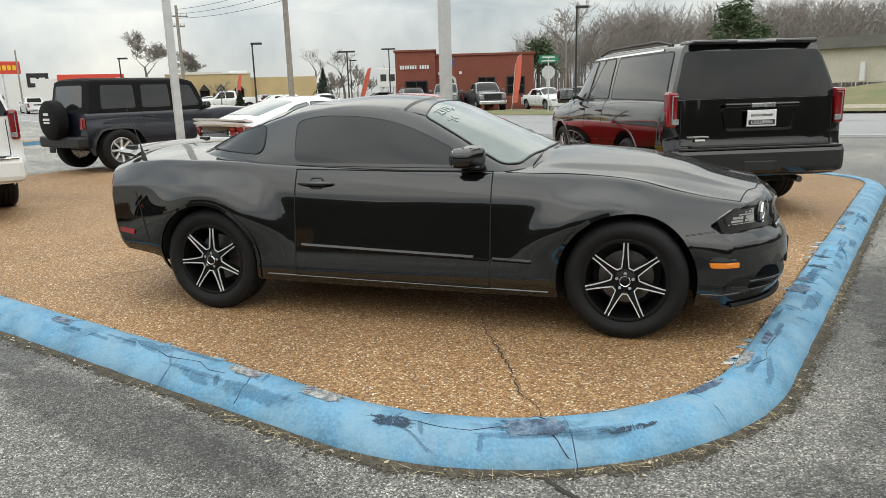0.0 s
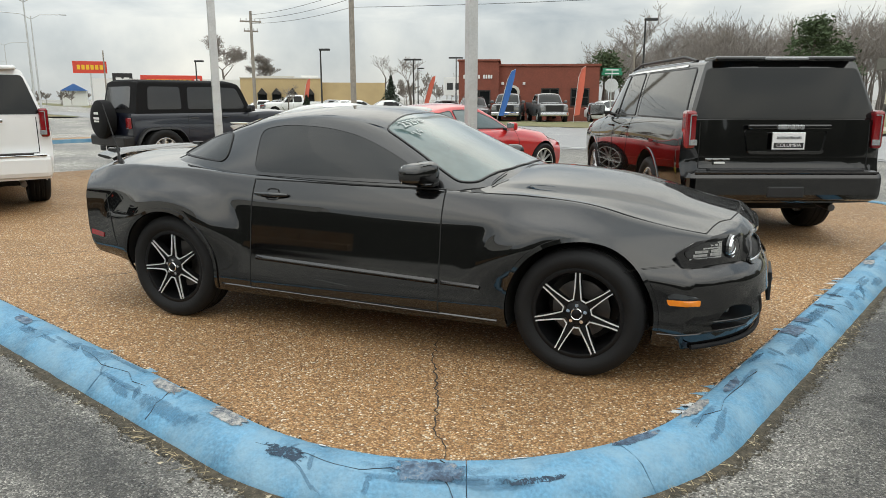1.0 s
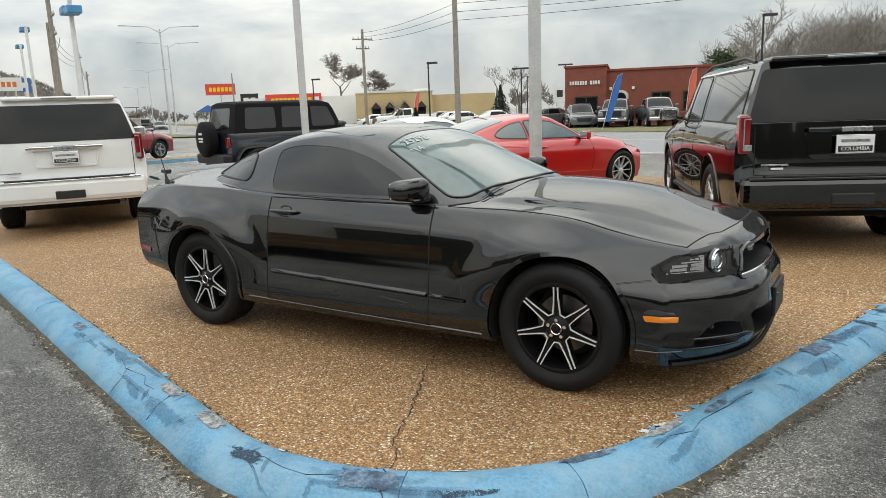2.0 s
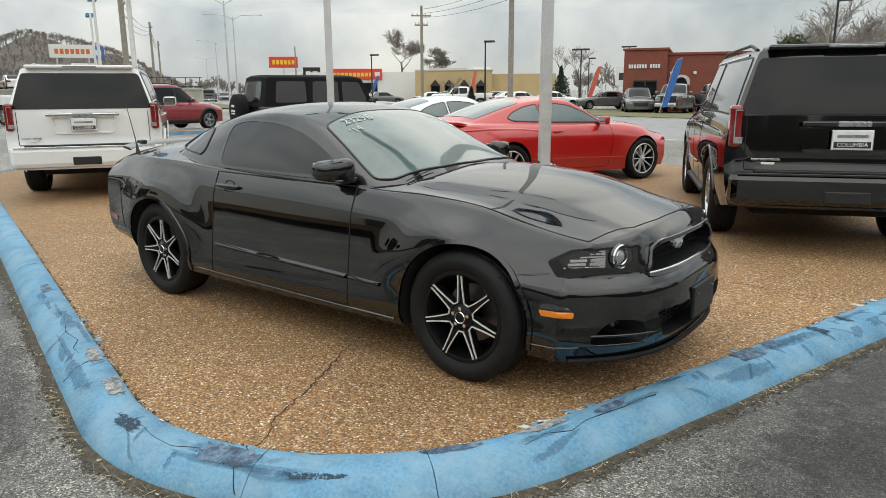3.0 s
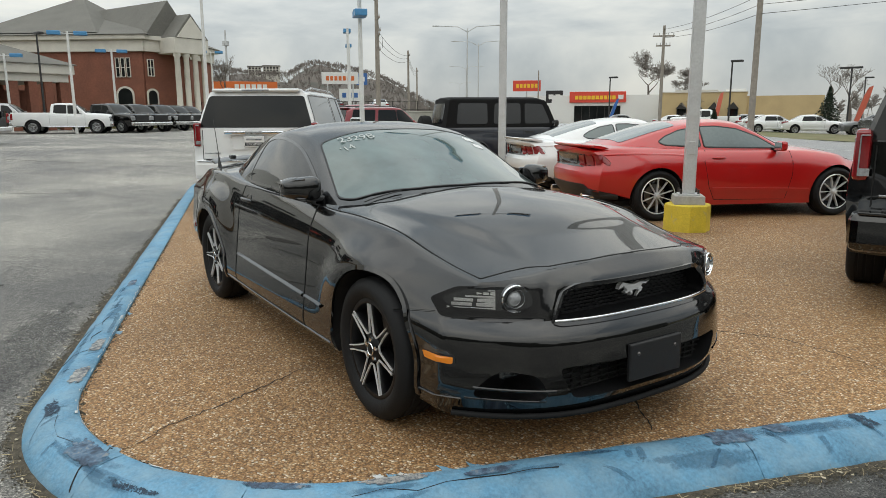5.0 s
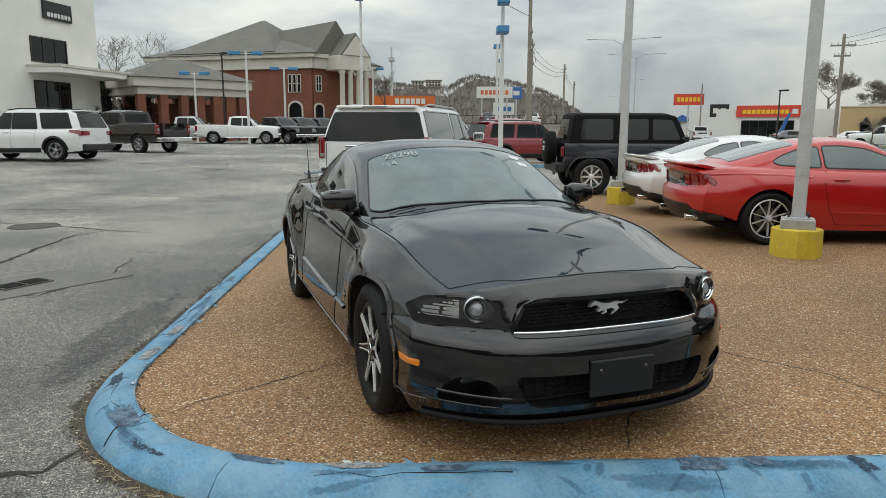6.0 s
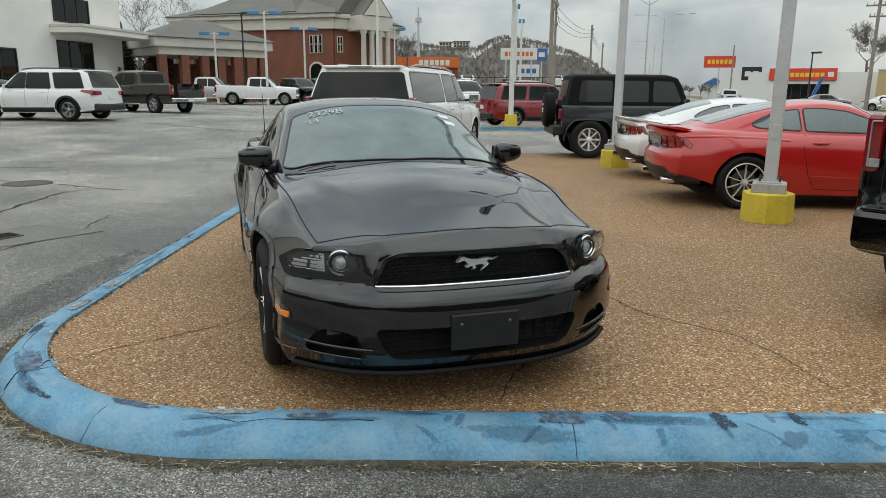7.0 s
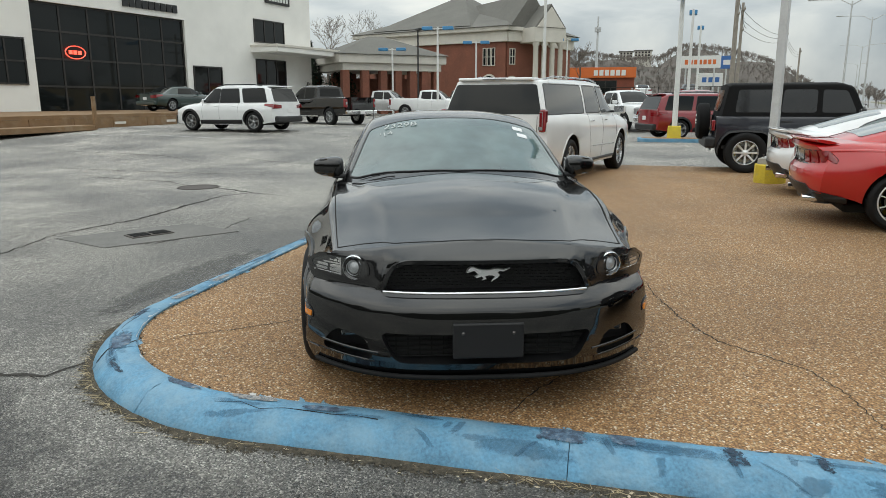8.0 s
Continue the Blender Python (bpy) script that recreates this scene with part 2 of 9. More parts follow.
KERB_BLUE = mat("worn_blue_kerb_paint", (0.098, 0.255, 0.39), 0.65, vary=0.38, scale=5, fine=70, bump=0.6, bump_scale=50, alt=(0.20, 0.335, 0.43), alt_scale=4.5, alt_range=(0.42, 0.70))
SCUFF = worn_mat("scuffed_concrete", ((0.03, 0.045, 0.07), (0.05, 0.08, 0.125), (0.09, 0.16, 0.24), (0.24, 0.24, 0.24)), 34, 0.95)
BARE = worn_mat("bare_concrete", ((0.04, 0.055, 0.08), (0.16, 0.17, 0.18), (0.34, 0.33, 0.31), (0.42, 0.41, 0.38)), 40, 0.95)
KERB_DARK = worn_mat("rubbed_blue_paint", ((0.03, 0.09, 0.16), (0.06, 0.17, 0.28)), 16, 0.9, 0.34)
RUB = worn_mat("tyre_rub", ((0.015, 0.03, 0.05), (0.03, 0.06, 0.10)), 60, 1.35)
CHIP = worn_mat("chipped_pale_paint", ((0.40, 0.44, 0.47), (0.62, 0.62, 0.60)), 50, 0.9)
# for the added bank behind the viewer, dark so that car flanks mirror black
UNSEEN_DARK = mat("unseen_dark_backdrop", (0.035, 0.036, 0.028), 0.95, vary=0.4, scale=0.4, fine=3)
LEAF = mat("dry_leaf", (0.46, 0.40, 0.29), 0.9, vary=0.4, scale=30)
SOIL = worn_mat("gutter_soil", ((0.03, 0.026, 0.018), (0.06, 0.05, 0.035), (0.12, 0.10, 0.07)), 55, 0.95, 1.0, 0.95)
SEALER = worn_mat("dark_sealed_asphalt", ((0.035, 0.036, 0.038), (0.05, 0.05, 0.051), (0.085, 0.083, 0.08)), 5, 0.75, 0.34, 0.6)
SMEAR = worn_mat("smeared_blue_paint", ((0.10, 0.26, 0.40), (0.2, 0.33, 0.42)), 45, 1.1)
CRACK = mat("crack_dirt", (0.03, 0.026, 0.022), 0.95, vary=0.3, scale=30)
DIRT = mat("gutter_grit", (0.06, 0.052, 0.038), 0.95, vary=0.5, scale=25, bump=0.6, alt=(0.24, 0.22, 0.17), alt_scale=70, alt_range=(0.56, 0.62))
LINE = mat("worn_white_line", (0.55, 0.55, 0.53), 0.7, vary=0.25, scale=6, alt=(0.22, 0.22, 0.22), alt_scale=9, alt_range=(0.5, 0.68))
GRASS = mat("winter_grass", (0.16, 0.14, 0.065), 0.95, vary=0.35, scale=0.9, fine=14, bump=0.6, bump_scale=20, alt=(0.11, 0.13, 0.05), alt_scale=0.6)
GRAVEL = mat("gravel_bank", (0.30, 0.26, 0.20), 0.95, vary=0.35, scale=6, bump=0.5)
BLACK_PAINT = mat("black_car_paint", (0.0013, 0.0014, 0.0016), 0.3, vary=0.08, scale=2.0, fine=900, coat=1.0, rough_vary=0.03, spec=0.02, coat_ior=1.71)
WHITE_PAINT = paint("white_car_paint", (0.72, 0.73, 0.73))
RED_PAINT = paint("bright_red_car_paint", (0.46, 0.008, 0.009))
MAROON_PAINT = paint("dark_red_car_paint", (0.22, 0.008, 0.014))
NAVY_PAINT = paint("navy_car_paint", (0.006, 0.008, 0.017))
GREEN_PAINT = paint("dark_green_car_paint", (0.01, 0.03, 0.026))
SILVER_PAINT = paint("silver_car_paint", (0.42, 0.42, 0.42), 0.4)
GREY_PAINT = paint("grey_car_paint", (0.09, 0.095, 0.1))
RUBBER = mat("tyre_rubber", (0.006, 0.006, 0.0065), 0.7, spec=0.3, vary=0.2, scale=20, bump=0.15, bump_scale=120)
PLASTIC = mat("black_plastic", (0.010, 0.010, 0.011), 0.5, vary=0.15, scale=30, bump=0.08, bump_scale=300)
GLOSS_BLACK = mat("gloss_black_trim", (0.008, 0.008, 0.009), 0.12, vary=0.05, coat=0.6)
WHEEL_BLACK = mat("satin_black_wheel", (0.005, 0.005, 0.0055), 0.38, vary=0.1, scale=30, spec=0.22)
LINER = mat("wheel_arch_liner", (0.006, 0.006, 0.006), 0.9, vary=0.2, scale=15)
CHROME = mat("chrome", (0.78, 0.79, 0.80), 0.08, 1.0, vary=0.04, scale=5)
MACHINED = mat("machined_alloy", (0.85, 0.86, 0.87), 0.34, 0.55, vary=0.06, scale=40)
ALLOY = mat("silver_alloy", (0.42, 0.43, 0.44), 0.28, 0.9, vary=0.06, scale=20)
STEEL = mat("brake_steel", (0.14, 0.13, 0.125), 0.4, 0.9, vary=0.2, scale=30)
TINT = mat("dark_tinted_glass", (0.007, 0.008, 0.008), 0.03, vary=0.0, coat=1.0, spec=0.03, coat_ior=1.46)
DEEP_TINT = mat("deep_tinted_glass", (0.005, 0.006, 0.006), 0.03, vary=0.0, coat=1.0, spec=0.03, coat_ior=1.33)
# opaque green-grey; the paleness of reflected sky is put into the base colour
SCREEN = mat("green_windscreen_sky_in_colour", (0.075, 0.112, 0.106), 0.1, vary=0.45, scale=1.6, fine=5, coat=1.0, spec=0.1, rough_vary=0.02, coat_ior=1.6)
SMOKED = mat("smoked_plastic", (0.03, 0.034, 0.036), 0.12, vary=0.1, scale=6, coat=1.0)
VINYL = mat("smoked_vinyl", (0.014, 0.015, 0.017), 0.14, vary=0.25, scale=3, coat=0.25)
PALE_GLASS = mat("pale_car_glass", (0.08, 0.11, 0.11), 0.03, vary=0.1, scale=3, coat=0.9, rough_vary=0.02)
RED_LENS = mat("red_tail_lens", (0.20, 0.005, 0.008), 0.12, vary=0.1, scale=20, coat=1.0)
AMBER_LENS = mat("amber_lens", (0.75, 0.22, 0.01), 0.15, vary=0.1, scale=50, coat=1.0)
CLEAR_LENS = mat("clear_lens", (0.30, 0.31, 0.32), 0.08, 0.3, vary=0.5, scale=30, coat=1.0)
LAMP_BLACK = mat("smoked_lamp", (0.02, 0.021, 0.022), 0.1, vary=0.2, scale=30, coat=1.0)
PLATE_WHITE = mat("plate_white", (0.72, 0.72, 0.72), 0.4, vary=0.05)
MARKER_WHITE = mat("marker_white", (0.42, 0.45, 0.44), 0.7, vary=0.1, scale=50)
POLE_GREY = mat("galvanised_pole", (0.52, 0.53, 0.53), 0.5, 0.3, vary=0.14, scale=4, fine=40, bump=0.06, alt=(0.40, 0.39, 0.37), alt_scale=2.5, alt_range=(0.55, 0.75))
POLE_DARK = mat("dark_bronze_pole", (0.035, 0.035, 0.035), 0.5, 0.2, vary=0.2, scale=6)
POLE_WHITE = mat("white_painted_pole", (0.66, 0.66, 0.64), 0.5, vary=0.12, scale=4)
LAMP_BLUE = mat("blue_lamp_head", (0.06, 0.24, 0.46), 0.4, vary=0.12, scale=6)
WOODPOLE = mat("weathered_pole_wood", (0.27, 0.24, 0.205), 0.9, vary=0.3, scale=5, fine=60, bump=0.4)
CABLE = mat("cable_black", (0.02, 0.02, 0.02), 0.7, vary=0.1)
YELLOW = mat("yellow_painted_concrete", (0.62, 0.47, 0.045), 0.7, vary=0.2, scale=6, fine=60, bump=0.25, alt=(0.42, 0.36, 0.2), alt_scale=9, alt_range=(0.6, 0.72))
CONCRETE = mat("pale_concrete", (0.38, 0.37, 0.34), 0.85, vary=0.2, scale=1.5, fine=30, bump=0.2)
BRICK_RED = mat("red_brick", (0.21, 0.062, 0.040), 0.85, vary=0.2, scale=1.2, fine=9, bump=0.3, bump_scale=14)
BRICK_BANK = mat("bank_brick", (0.20, 0.075, 0.048), 0.85, vary=0.25, scale=0.8, fine=8, bump=0.3, bump_scale=10)
CREAM = mat("cream_stucco", (0.60, 0.57, 0.51), 0.8, vary=0.1, scale=1.5, fine=30, bump=0.1)
WHITE_STUCCO = mat("white_stucco", (0.80, 0.79, 0.75), 0.85, vary=0.08, scale=0.7, fine=25, bump=0.12)
TAN_STUCCO = mat("tan_stucco", (0.48, 0.36, 0.19), 0.85, vary=0.12, scale=0.6, fine=12, bump=0.1)
BEIGE = mat("beige_siding", (0.55, 0.51, 0.42), 0.8, vary=0.1, scale=1)
ROOF_GREY = mat("grey_shingle_roof", (0.145, 0.14, 0.125), 0.9, vary=0.2, scale=0.7, fine=10, bump=0.25, bump_scale=9)
DARK_GLASS = mat("dark_window_glass", (0.010, 0.012, 0.012), 0.04, vary=0.0, coat=1.0, spec=0.03, coat_ior=1.36)
WINDOW_FRAME = mat("dark_bronze_frame", (0.02, 0.018, 0.016), 0.5, vary=0.1)
DECK_WOOD = mat("stained_timber", (0.21, 0.125, 0.062), 0.8, vary=0.25, scale=2, fine=30, bump=0.2, alt=(0.27, 0.2, 0.13), alt_scale=1.5, alt_range=(0.5, 0.7))
SIGN_RED = mat("red_sign_face", (0.62, 0.06, 0.035), 0.4, vary=0.06)
SIGN_YELLOW = mat("yellow_sign_face", (0.8, 0.5, 0.03), 0.5, vary=0.05)
SIGN_ORANGE = mat("orange_fascia", (0.62, 0.14, 0.03), 0.5, vary=0.06)
SIGN_WHITE = mat("white_sign_face", (0.7, 0.7, 0.68), 0.5, vary=0.06)
SIGN_BLUE = mat("blue_sign_face", (0.04, 0.13, 0.36), 0.5, vary=0.06)
SIGN_GREEN = mat("green_street_sign", (0.02, 0.22, 0.12), 0.5, vary=0.06)
SIGN_BLACK = mat("black_sign_face", (0.015, 0.015, 0.016), 0.4, vary=0.06)
NEON_RED = mat("red_neon", (0.9, 0.08, 0.05), 0.4, vary=0.0, emit=(1.0, 0.12, 0.08), emit_strength=2.0)
FLAG_BLUE = mat("blue_flag_cloth", (0.04, 0.14, 0.42), 0.8, vary=0.12, scale=4)
FLAG_CORAL = mat("coral_flag_cloth", (0.62, 0.14, 0.09), 0.8, vary=0.12, scale=4)
BARK = mat("grey_bark", (0.12, 0.10, 0.085), 0.95, vary=0.3, scale=6)
TWIG = mat("bare_twigs", (0.21, 0.185, 0.165), 0.95, vary=0.3, scale=2)
PINE = mat("pine_needles", (0.065, 0.095, 0.045), 0.9, vary=0.4, scale=3)
CEDAR = mat("cedar_green", (0.022, 0.036, 0.02), 0.9, vary=0.4, scale=3)
SHRUB = mat("shrub_brown", (0.16, 0.075, 0.035), 0.95, vary=0.35, scale=3)
HILL = mat("bare_wooded_hill", (0.105, 0.088, 0.075), 0.95, vary=0.35, scale=0.06, fine=0.9, alt=(0.06, 0.062, 0.05), alt_scale=0.05, alt_range=(0.5, 0.65))
# dark tone that holds the dimness of the showroom's inside
ROOM_DIM = mat("dim_room_colour", (0.05, 0.052, 0.055), 0.8, vary=0.2, scale=10)


# ---- the lie of the land ----
PAD_C, PAD_L, PAD_R = Vector((0.717, 2.257)), Vector((-0.824, 0.567)), Vector((0.576, 0.817))
PAD_Z = 0.097


def pad_xy(a, b):
    """A place on the display pad: a metres along its long front edge, b metres in from it."""
    p = PAD_C + PAD_L * a + PAD_R * b
    return p.x, p.y


def pad_ab(x, y):
    d = Vector((x, y)) - PAD_C
    return d.dot(PAD_L), d.dot(PAD_R)


def ground_z(x, y):
    a, b = pad_ab(x, y)
    z = 0.088 * max(smooth01(b, 11.3, 12.6), smooth01(a, 13.9, 15.0) * smooth01(b, 2.2, 4.5)) * (1 - smooth01(b, 13, 18))
    z += 0.42 * max(smooth01(a, 10, 25) * (1 - smooth01(b, -6, 4)), smooth01(a, 30, 48) * (1 - smooth01(b, 22, 34)))
    return z


# ---- building tools ----
def mesh_of(verts, faces, mats=(), smooth=False, angle=None, index=None):
    me = bpy.data.meshes.new("mesh")
    me.from_pydata([tuple(v) for v in verts], [], faces)
    for m in mats:
        me.materials.append(m)
    if index is not None:
        me.polygons.foreach_set("material_index", index)
    if smooth:
        me.polygons.foreach_set("use_smooth", [True] * len(me.polygons))
        if angle:
            me.set_sharp_from_angle(angle=radians(angle))
    me.update()
    return me


def bm_mesh(bm, mats, smooth=False, angle=35):
    me = bpy.data.meshes.new("mesh")
    bmesh.ops.recalc_face_normals(bm, faces=bm.faces)
    bm.to_mesh(me)
    bm.free()
    for m in (mats if isinstance(mats, (list, tuple)) else [mats]):
        me.materials.append(m)
    if smooth:
        me.polygons.foreach_set("use_smooth", [True] * len(me.polygons))
        me.set_sharp_from_angle(angle=radians(angle))
    return me


def part(name, me, parent, label="", m=None):
    ob = new(name, me)
    ob.parent = parent
    if m is not None:
        ob.matrix_basis = m
    if label:
        tagged(ob, label)
    return ob


def thing(name, label, category, m=None, group="", me=None, kind=""):
    ob = new(name, me)
    if m is not None:
        ob.matrix_basis = m
    return tagged(ob, label, category, group, kind)


def box_bm(sx, sy, sz, at=(0, 0, 0), bevel=0.0, bm=None, seg=2):
    """A box standing on z = at[2], bevelled."""
    own = bm is None
    b = bmesh.new()
    bmesh.ops.create_cube(b, size=1.0)
    bmesh.ops.scale(b, vec=(sx, sy, sz), verts=b.verts)
    bmesh.ops.translate(b, vec=(at[0], at[1], at[2] + sz / 2), verts=b.verts)
    if bevel > 0:
        bmesh.ops.bevel(b, geom=b.edges[:], offset=bevel, segments=seg, affect="EDGES", profile=0.5)
    if own:
        return b
    tmp = bpy.data.meshes.new("tmp")
    b.to_mesh(tmp)
    b.free()
    bm.from_mesh(tmp)
    bpy.data.meshes.remove(tmp)
    return bm


def box_mesh(sx, sy, sz, material, at=(0, 0, 0), bevel=0.01):
    return bm_mesh(box_bm(sx, sy, sz, at, bevel), material)


def lathe(profile, n, material, axis="Y", smooth=True, angle=40):
    """Turns (radius, offset) pairs about an axis."""
    verts, faces = [], []
    k = len(profile)
    for i in range(n):
        a = 2 * math.pi * i / n
        c, s = math.cos(a), math.sin(a)
        for r, o in profile:
            verts.append((r * c, o, r * s) if axis == "Y" else (r * c, r * s, o))
    for i in range(n):
        j = (i + 1) % n
        for p in range(k - 1):
            f = (i * k + p, i * k + p + 1, j * k + p + 1, j * k + p)
            faces.append(f if axis == "Z" else f[::-1])
    return mesh_of(verts, faces, [material], smooth, angle)


def tube(points, radii, material, n=8, cap=True):
    """A round, tapered rod along points."""
    verts, faces = [], []
    pts = [Vector(p) for p in points]
    if not isinstance(radii, (list, tuple)):
        radii = [radii] * len(pts)
    for i, p in enumerate(pts):
        d = (pts[min(i + 1, len(pts) - 1)] - pts[max(i - 1, 0)]).normalized()
        side = d.cross(Vector((0, 0, 1)))
        if side.length < 0.05:
            side = d.cross(Vector((1, 0, 0)))
        side.normalize()
        up = side.cross(d)
        for k in range(n):
            a = 2 * math.pi * k / n
            verts.append(p + (side * math.cos(a) + up * math.sin(a)) * radii[i])
    for i in range(len(pts) - 1):
        for k in range(n):
            q = (k + 1) % n
            faces.append((i * n + k, i * n + q, (i + 1) * n + q, (i + 1) * n + k))
    if cap:
        faces.append(tuple(range(n))[::-1])
        faces.append(tuple((len(pts) - 1) * n + k for k in range(n)))
    return mesh_of(verts, faces, [material], True, 50)


def prism(poly, z0, z1, material, bevel=0.0):
    """A flat outline drawn up from z0 to z1."""
    bm = bmesh.new()
    low = [bm.verts.new((p[0], p[1], z0)) for p in poly]
    top = [bm.verts.new((p[0], p[1], z1)) for p in poly]
    n = len(poly)
    bm.faces.new(low[::-1])
    bm.faces.new(top)
    for i in range(n):
        bm.faces.new((low[i], low[(i + 1) % n], top[(i + 1) % n], top[i]))
    if bevel:
        bmesh.ops.bevel(bm, geom=bm.edges[:], offset=bevel, segments=2, affect="EDGES", profile=0.5)
    return bm_mesh(bm, material)


def curve_fn(*pairs):
    """A smooth curve through (x, value) pairs that does not overshoot."""
    pts = sorted(pairs)
    xs, ys = np.array([p[0] for p in pts], float), np.array([p[1] for p in pts], float)
    if len(xs) == 1:
        return lambda x: float(ys[0])
    h, d = np.diff(xs), np.diff(ys) / np.diff(xs)
    m = np.zeros(len(xs))
    m[0], m[-1] = d[0], d[-1]
    for i in range(1, len(xs) - 1):
        if d[i - 1] * d[i] > 0:
            w1, w2 = 2 * h[i] + h[i - 1], h[i] + 2 * h[i - 1]
            m[i] = (w1 + w2) / (w1 / d[i - 1] + w2 / d[i])

    X, Y, Hs, Ms = xs.tolist(), ys.tolist(), h.tolist(), m.tolist()
    last = len(X) - 1

    def value(x):
        if x <= X[0]:
            return Y[0]
        if x >= X[last]:
            return Y[last]
        i = 0
        while X[i + 1] < x:
            i += 1
        t = (x - X[i]) / Hs[i]
        u = 1 - t
        return (1 + 2 * t) * u * u * Y[i] + t * u * u * Hs[i] * Ms[i] + t * t * (3 - 2 * t) * Y[i + 1] + t * t * (t - 1) * Hs[i] * Ms[i + 1]
    return value


def smooth01(v, a, b):
    t = min(1.0, max(0.0, (v - a) / (b - a)))
    return t * t * (3 - 2 * t)


def rounded(poly, r, n=4, step=0.06):
    """An outline with rounded corners and short edges."""
    out = []
    k = len(poly)
    for i in range(k):
        p, c, q = (Vector(poly[j % k]) for j in (i - 1, i, i + 1))
        rr = r[i] if isinstance(r, (list, tuple)) else r
        a = c + (p - c).normalized() * min(rr, (p - c).length * 0.48)
        b = c + (q - c).normalized() * min(rr, (q - c).length * 0.48)
        for s in range(n + 1):
            t = s / n
            out.append(a * (1 - t) ** 2 + c * 2 * t * (1 - t) + b * t * t)
    full = []
    for i, p in enumerate(out):
        q = out[(i + 1) % len(out)]
        m = max(1, int((q - p).length / step))
        full += [p.lerp(q, s / m) for s in range(m)]
    return full


def normal_at(surf, a, b, e=0.004):
    du = surf(a + e, b) - surf(a - e, b)
    dv = surf(a, b + e) - surf(a, b - e)
    nn = du.cross(dv)
    return nn.normalized() if nn.length > 1e-9 else Vector((0, 0, 1))


def patch(outline, surf, material, off=0.003, rings=5, flip=False, sink=0.012, bulge=0.0):
    """A panel that follows a surface inside an outline, standing a little proud, with an edge that goes into it."""
    c = sum((Vector(p) for p in outline), Vector((0, 0))) / len(outline)
    verts, faces = [], []
    n = len(outline)
    sgn = -1 if flip else 1
    for r in range(-1, rings):
        f = 1.0 if r <= 0 else 1 - r / rings
        for p in outline:
            q = c + (Vector(p) - c) * f
            o = -sink if r < 0 else off + bulge * (1 - f * f)
            verts.append(surf(q.x, q.y) + normal_at(surf, q.x, q.y) * (sgn * o))
    verts.append(surf(c.x, c.y) + normal_at(surf, c.x, c.y) * (sgn * (off + bulge)))
    for r in range(rings):
        for i in range(n):
            j = (i + 1) % n
            faces.append((r * n + i, r * n + j, (r + 1) * n + j, (r + 1) * n + i))
    for i in range(n):
        faces.append((rings * n + i, rings * n + (i + 1) % n, len(verts) - 1))
    bm = bmesh.new()
    tmp = mesh_of(verts, faces)
    bm.from_mesh(tmp)
    bpy.data.meshes.remove(tmp)
    return bm_mesh(bm, material, True, 40)


def ribbon(path, surf, material, width=0.006, off=0.0015, closed=False, flip=False, step=0.04, height=None, crest=0.8):
    """A narrow strip along a path on a surface."""
    pts = []
    path = [Vector(p) for p in path]
    for i in range(len(path) - (0 if closed else 1)):
        p, q = path[i], path[(i + 1) % len(path)]
        m = max(1, int((q - p).length / step))
        pts += [p.lerp(q, s / m) for s in range(m)]
    if not closed:
        pts.append(path[-1])
    P = [surf(p.x, p.y) for p in pts]
    Nn = [normal_at(surf, p.x, p.y) * (-1 if flip else 1) for p in pts]
    verts, faces = [], []
    n = len(P)
    hh = off if height is None else height
    for i in range(n):
        a, b = P[(i - 1) % n if closed else max(i - 1, 0)], P[(i + 1) % n if closed else min(i + 1, n - 1)]
        side = (b - a).normalized().cross(Nn[i]).normalized() * (width / 2)
        verts += [P[i] - side - Nn[i] * 0.004, P[i] - side * crest + Nn[i] * hh, P[i] + side * crest + Nn[i] * hh, P[i] + side - Nn[i] * 0.004]
    for i in range(n if closed else n - 1):
        j = (i + 1) % n
        for k in range(3):
            faces.append((i * 4 + k, i * 4 + k + 1, j * 4 + k + 1, j * 4 + k))
    bm = bmesh.new()
    tmp = mesh_of(verts, faces)
    bm.from_mesh(tmp)
    bpy.data.meshes.remove(tmp)
    return bm_mesh(bm, material, True, 50)


def text_mesh(words, size, material, depth=0.002):
    """Letters of the built-in font as a mesh, in the xy plane, centred."""
    cu = bpy.data.curves.new("letters", "FONT")
    cu.body, cu.size, cu.align_x, cu.align_y, cu.extrude = words, size, "CENTER", "CENTER", depth
    ob = bpy.data.objects.new("letters", cu)
    scene.collection.objects.link(ob)
    dg = bpy.context.evaluated_depsgraph_get()
    me = bpy.data.meshes.new_from_object(ob.evaluated_get(dg))
    bpy.data.objects.remove(ob)
    bpy.data.curves.remove(cu)
    me.materials.clear()
    me.materials.append(material)
    return me


def cut(me, cutters):
    """A mesh with solid cutters taken out of it; the cut faces take the cutters' material."""
    ob = bpy.data.objects.new("solid", me)
    scene.collection.objects.link(ob)
    tools = []
    for c in cutters:
        t = bpy.data.objects.new("cutter", c)
        scene.collection.objects.link(t)
        tools.append(t)
        mod = ob.modifiers.new("cut", "BOOLEAN")
        mod.operation, mod.solver, mod.object, mod.material_mode = "DIFFERENCE", "EXACT", t, "TRANSFER"
    dg = bpy.context.evaluated_depsgraph_get()
    out = bpy.data.meshes.new_from_object(ob.evaluated_get(dg))
    for o in [ob, *tools]:
        bpy.data.objects.remove(o)
    out.polygons.foreach_set("use_smooth", [True] * len(out.polygons))
    out.set_sharp_from_angle(angle=radians(32))
    return out


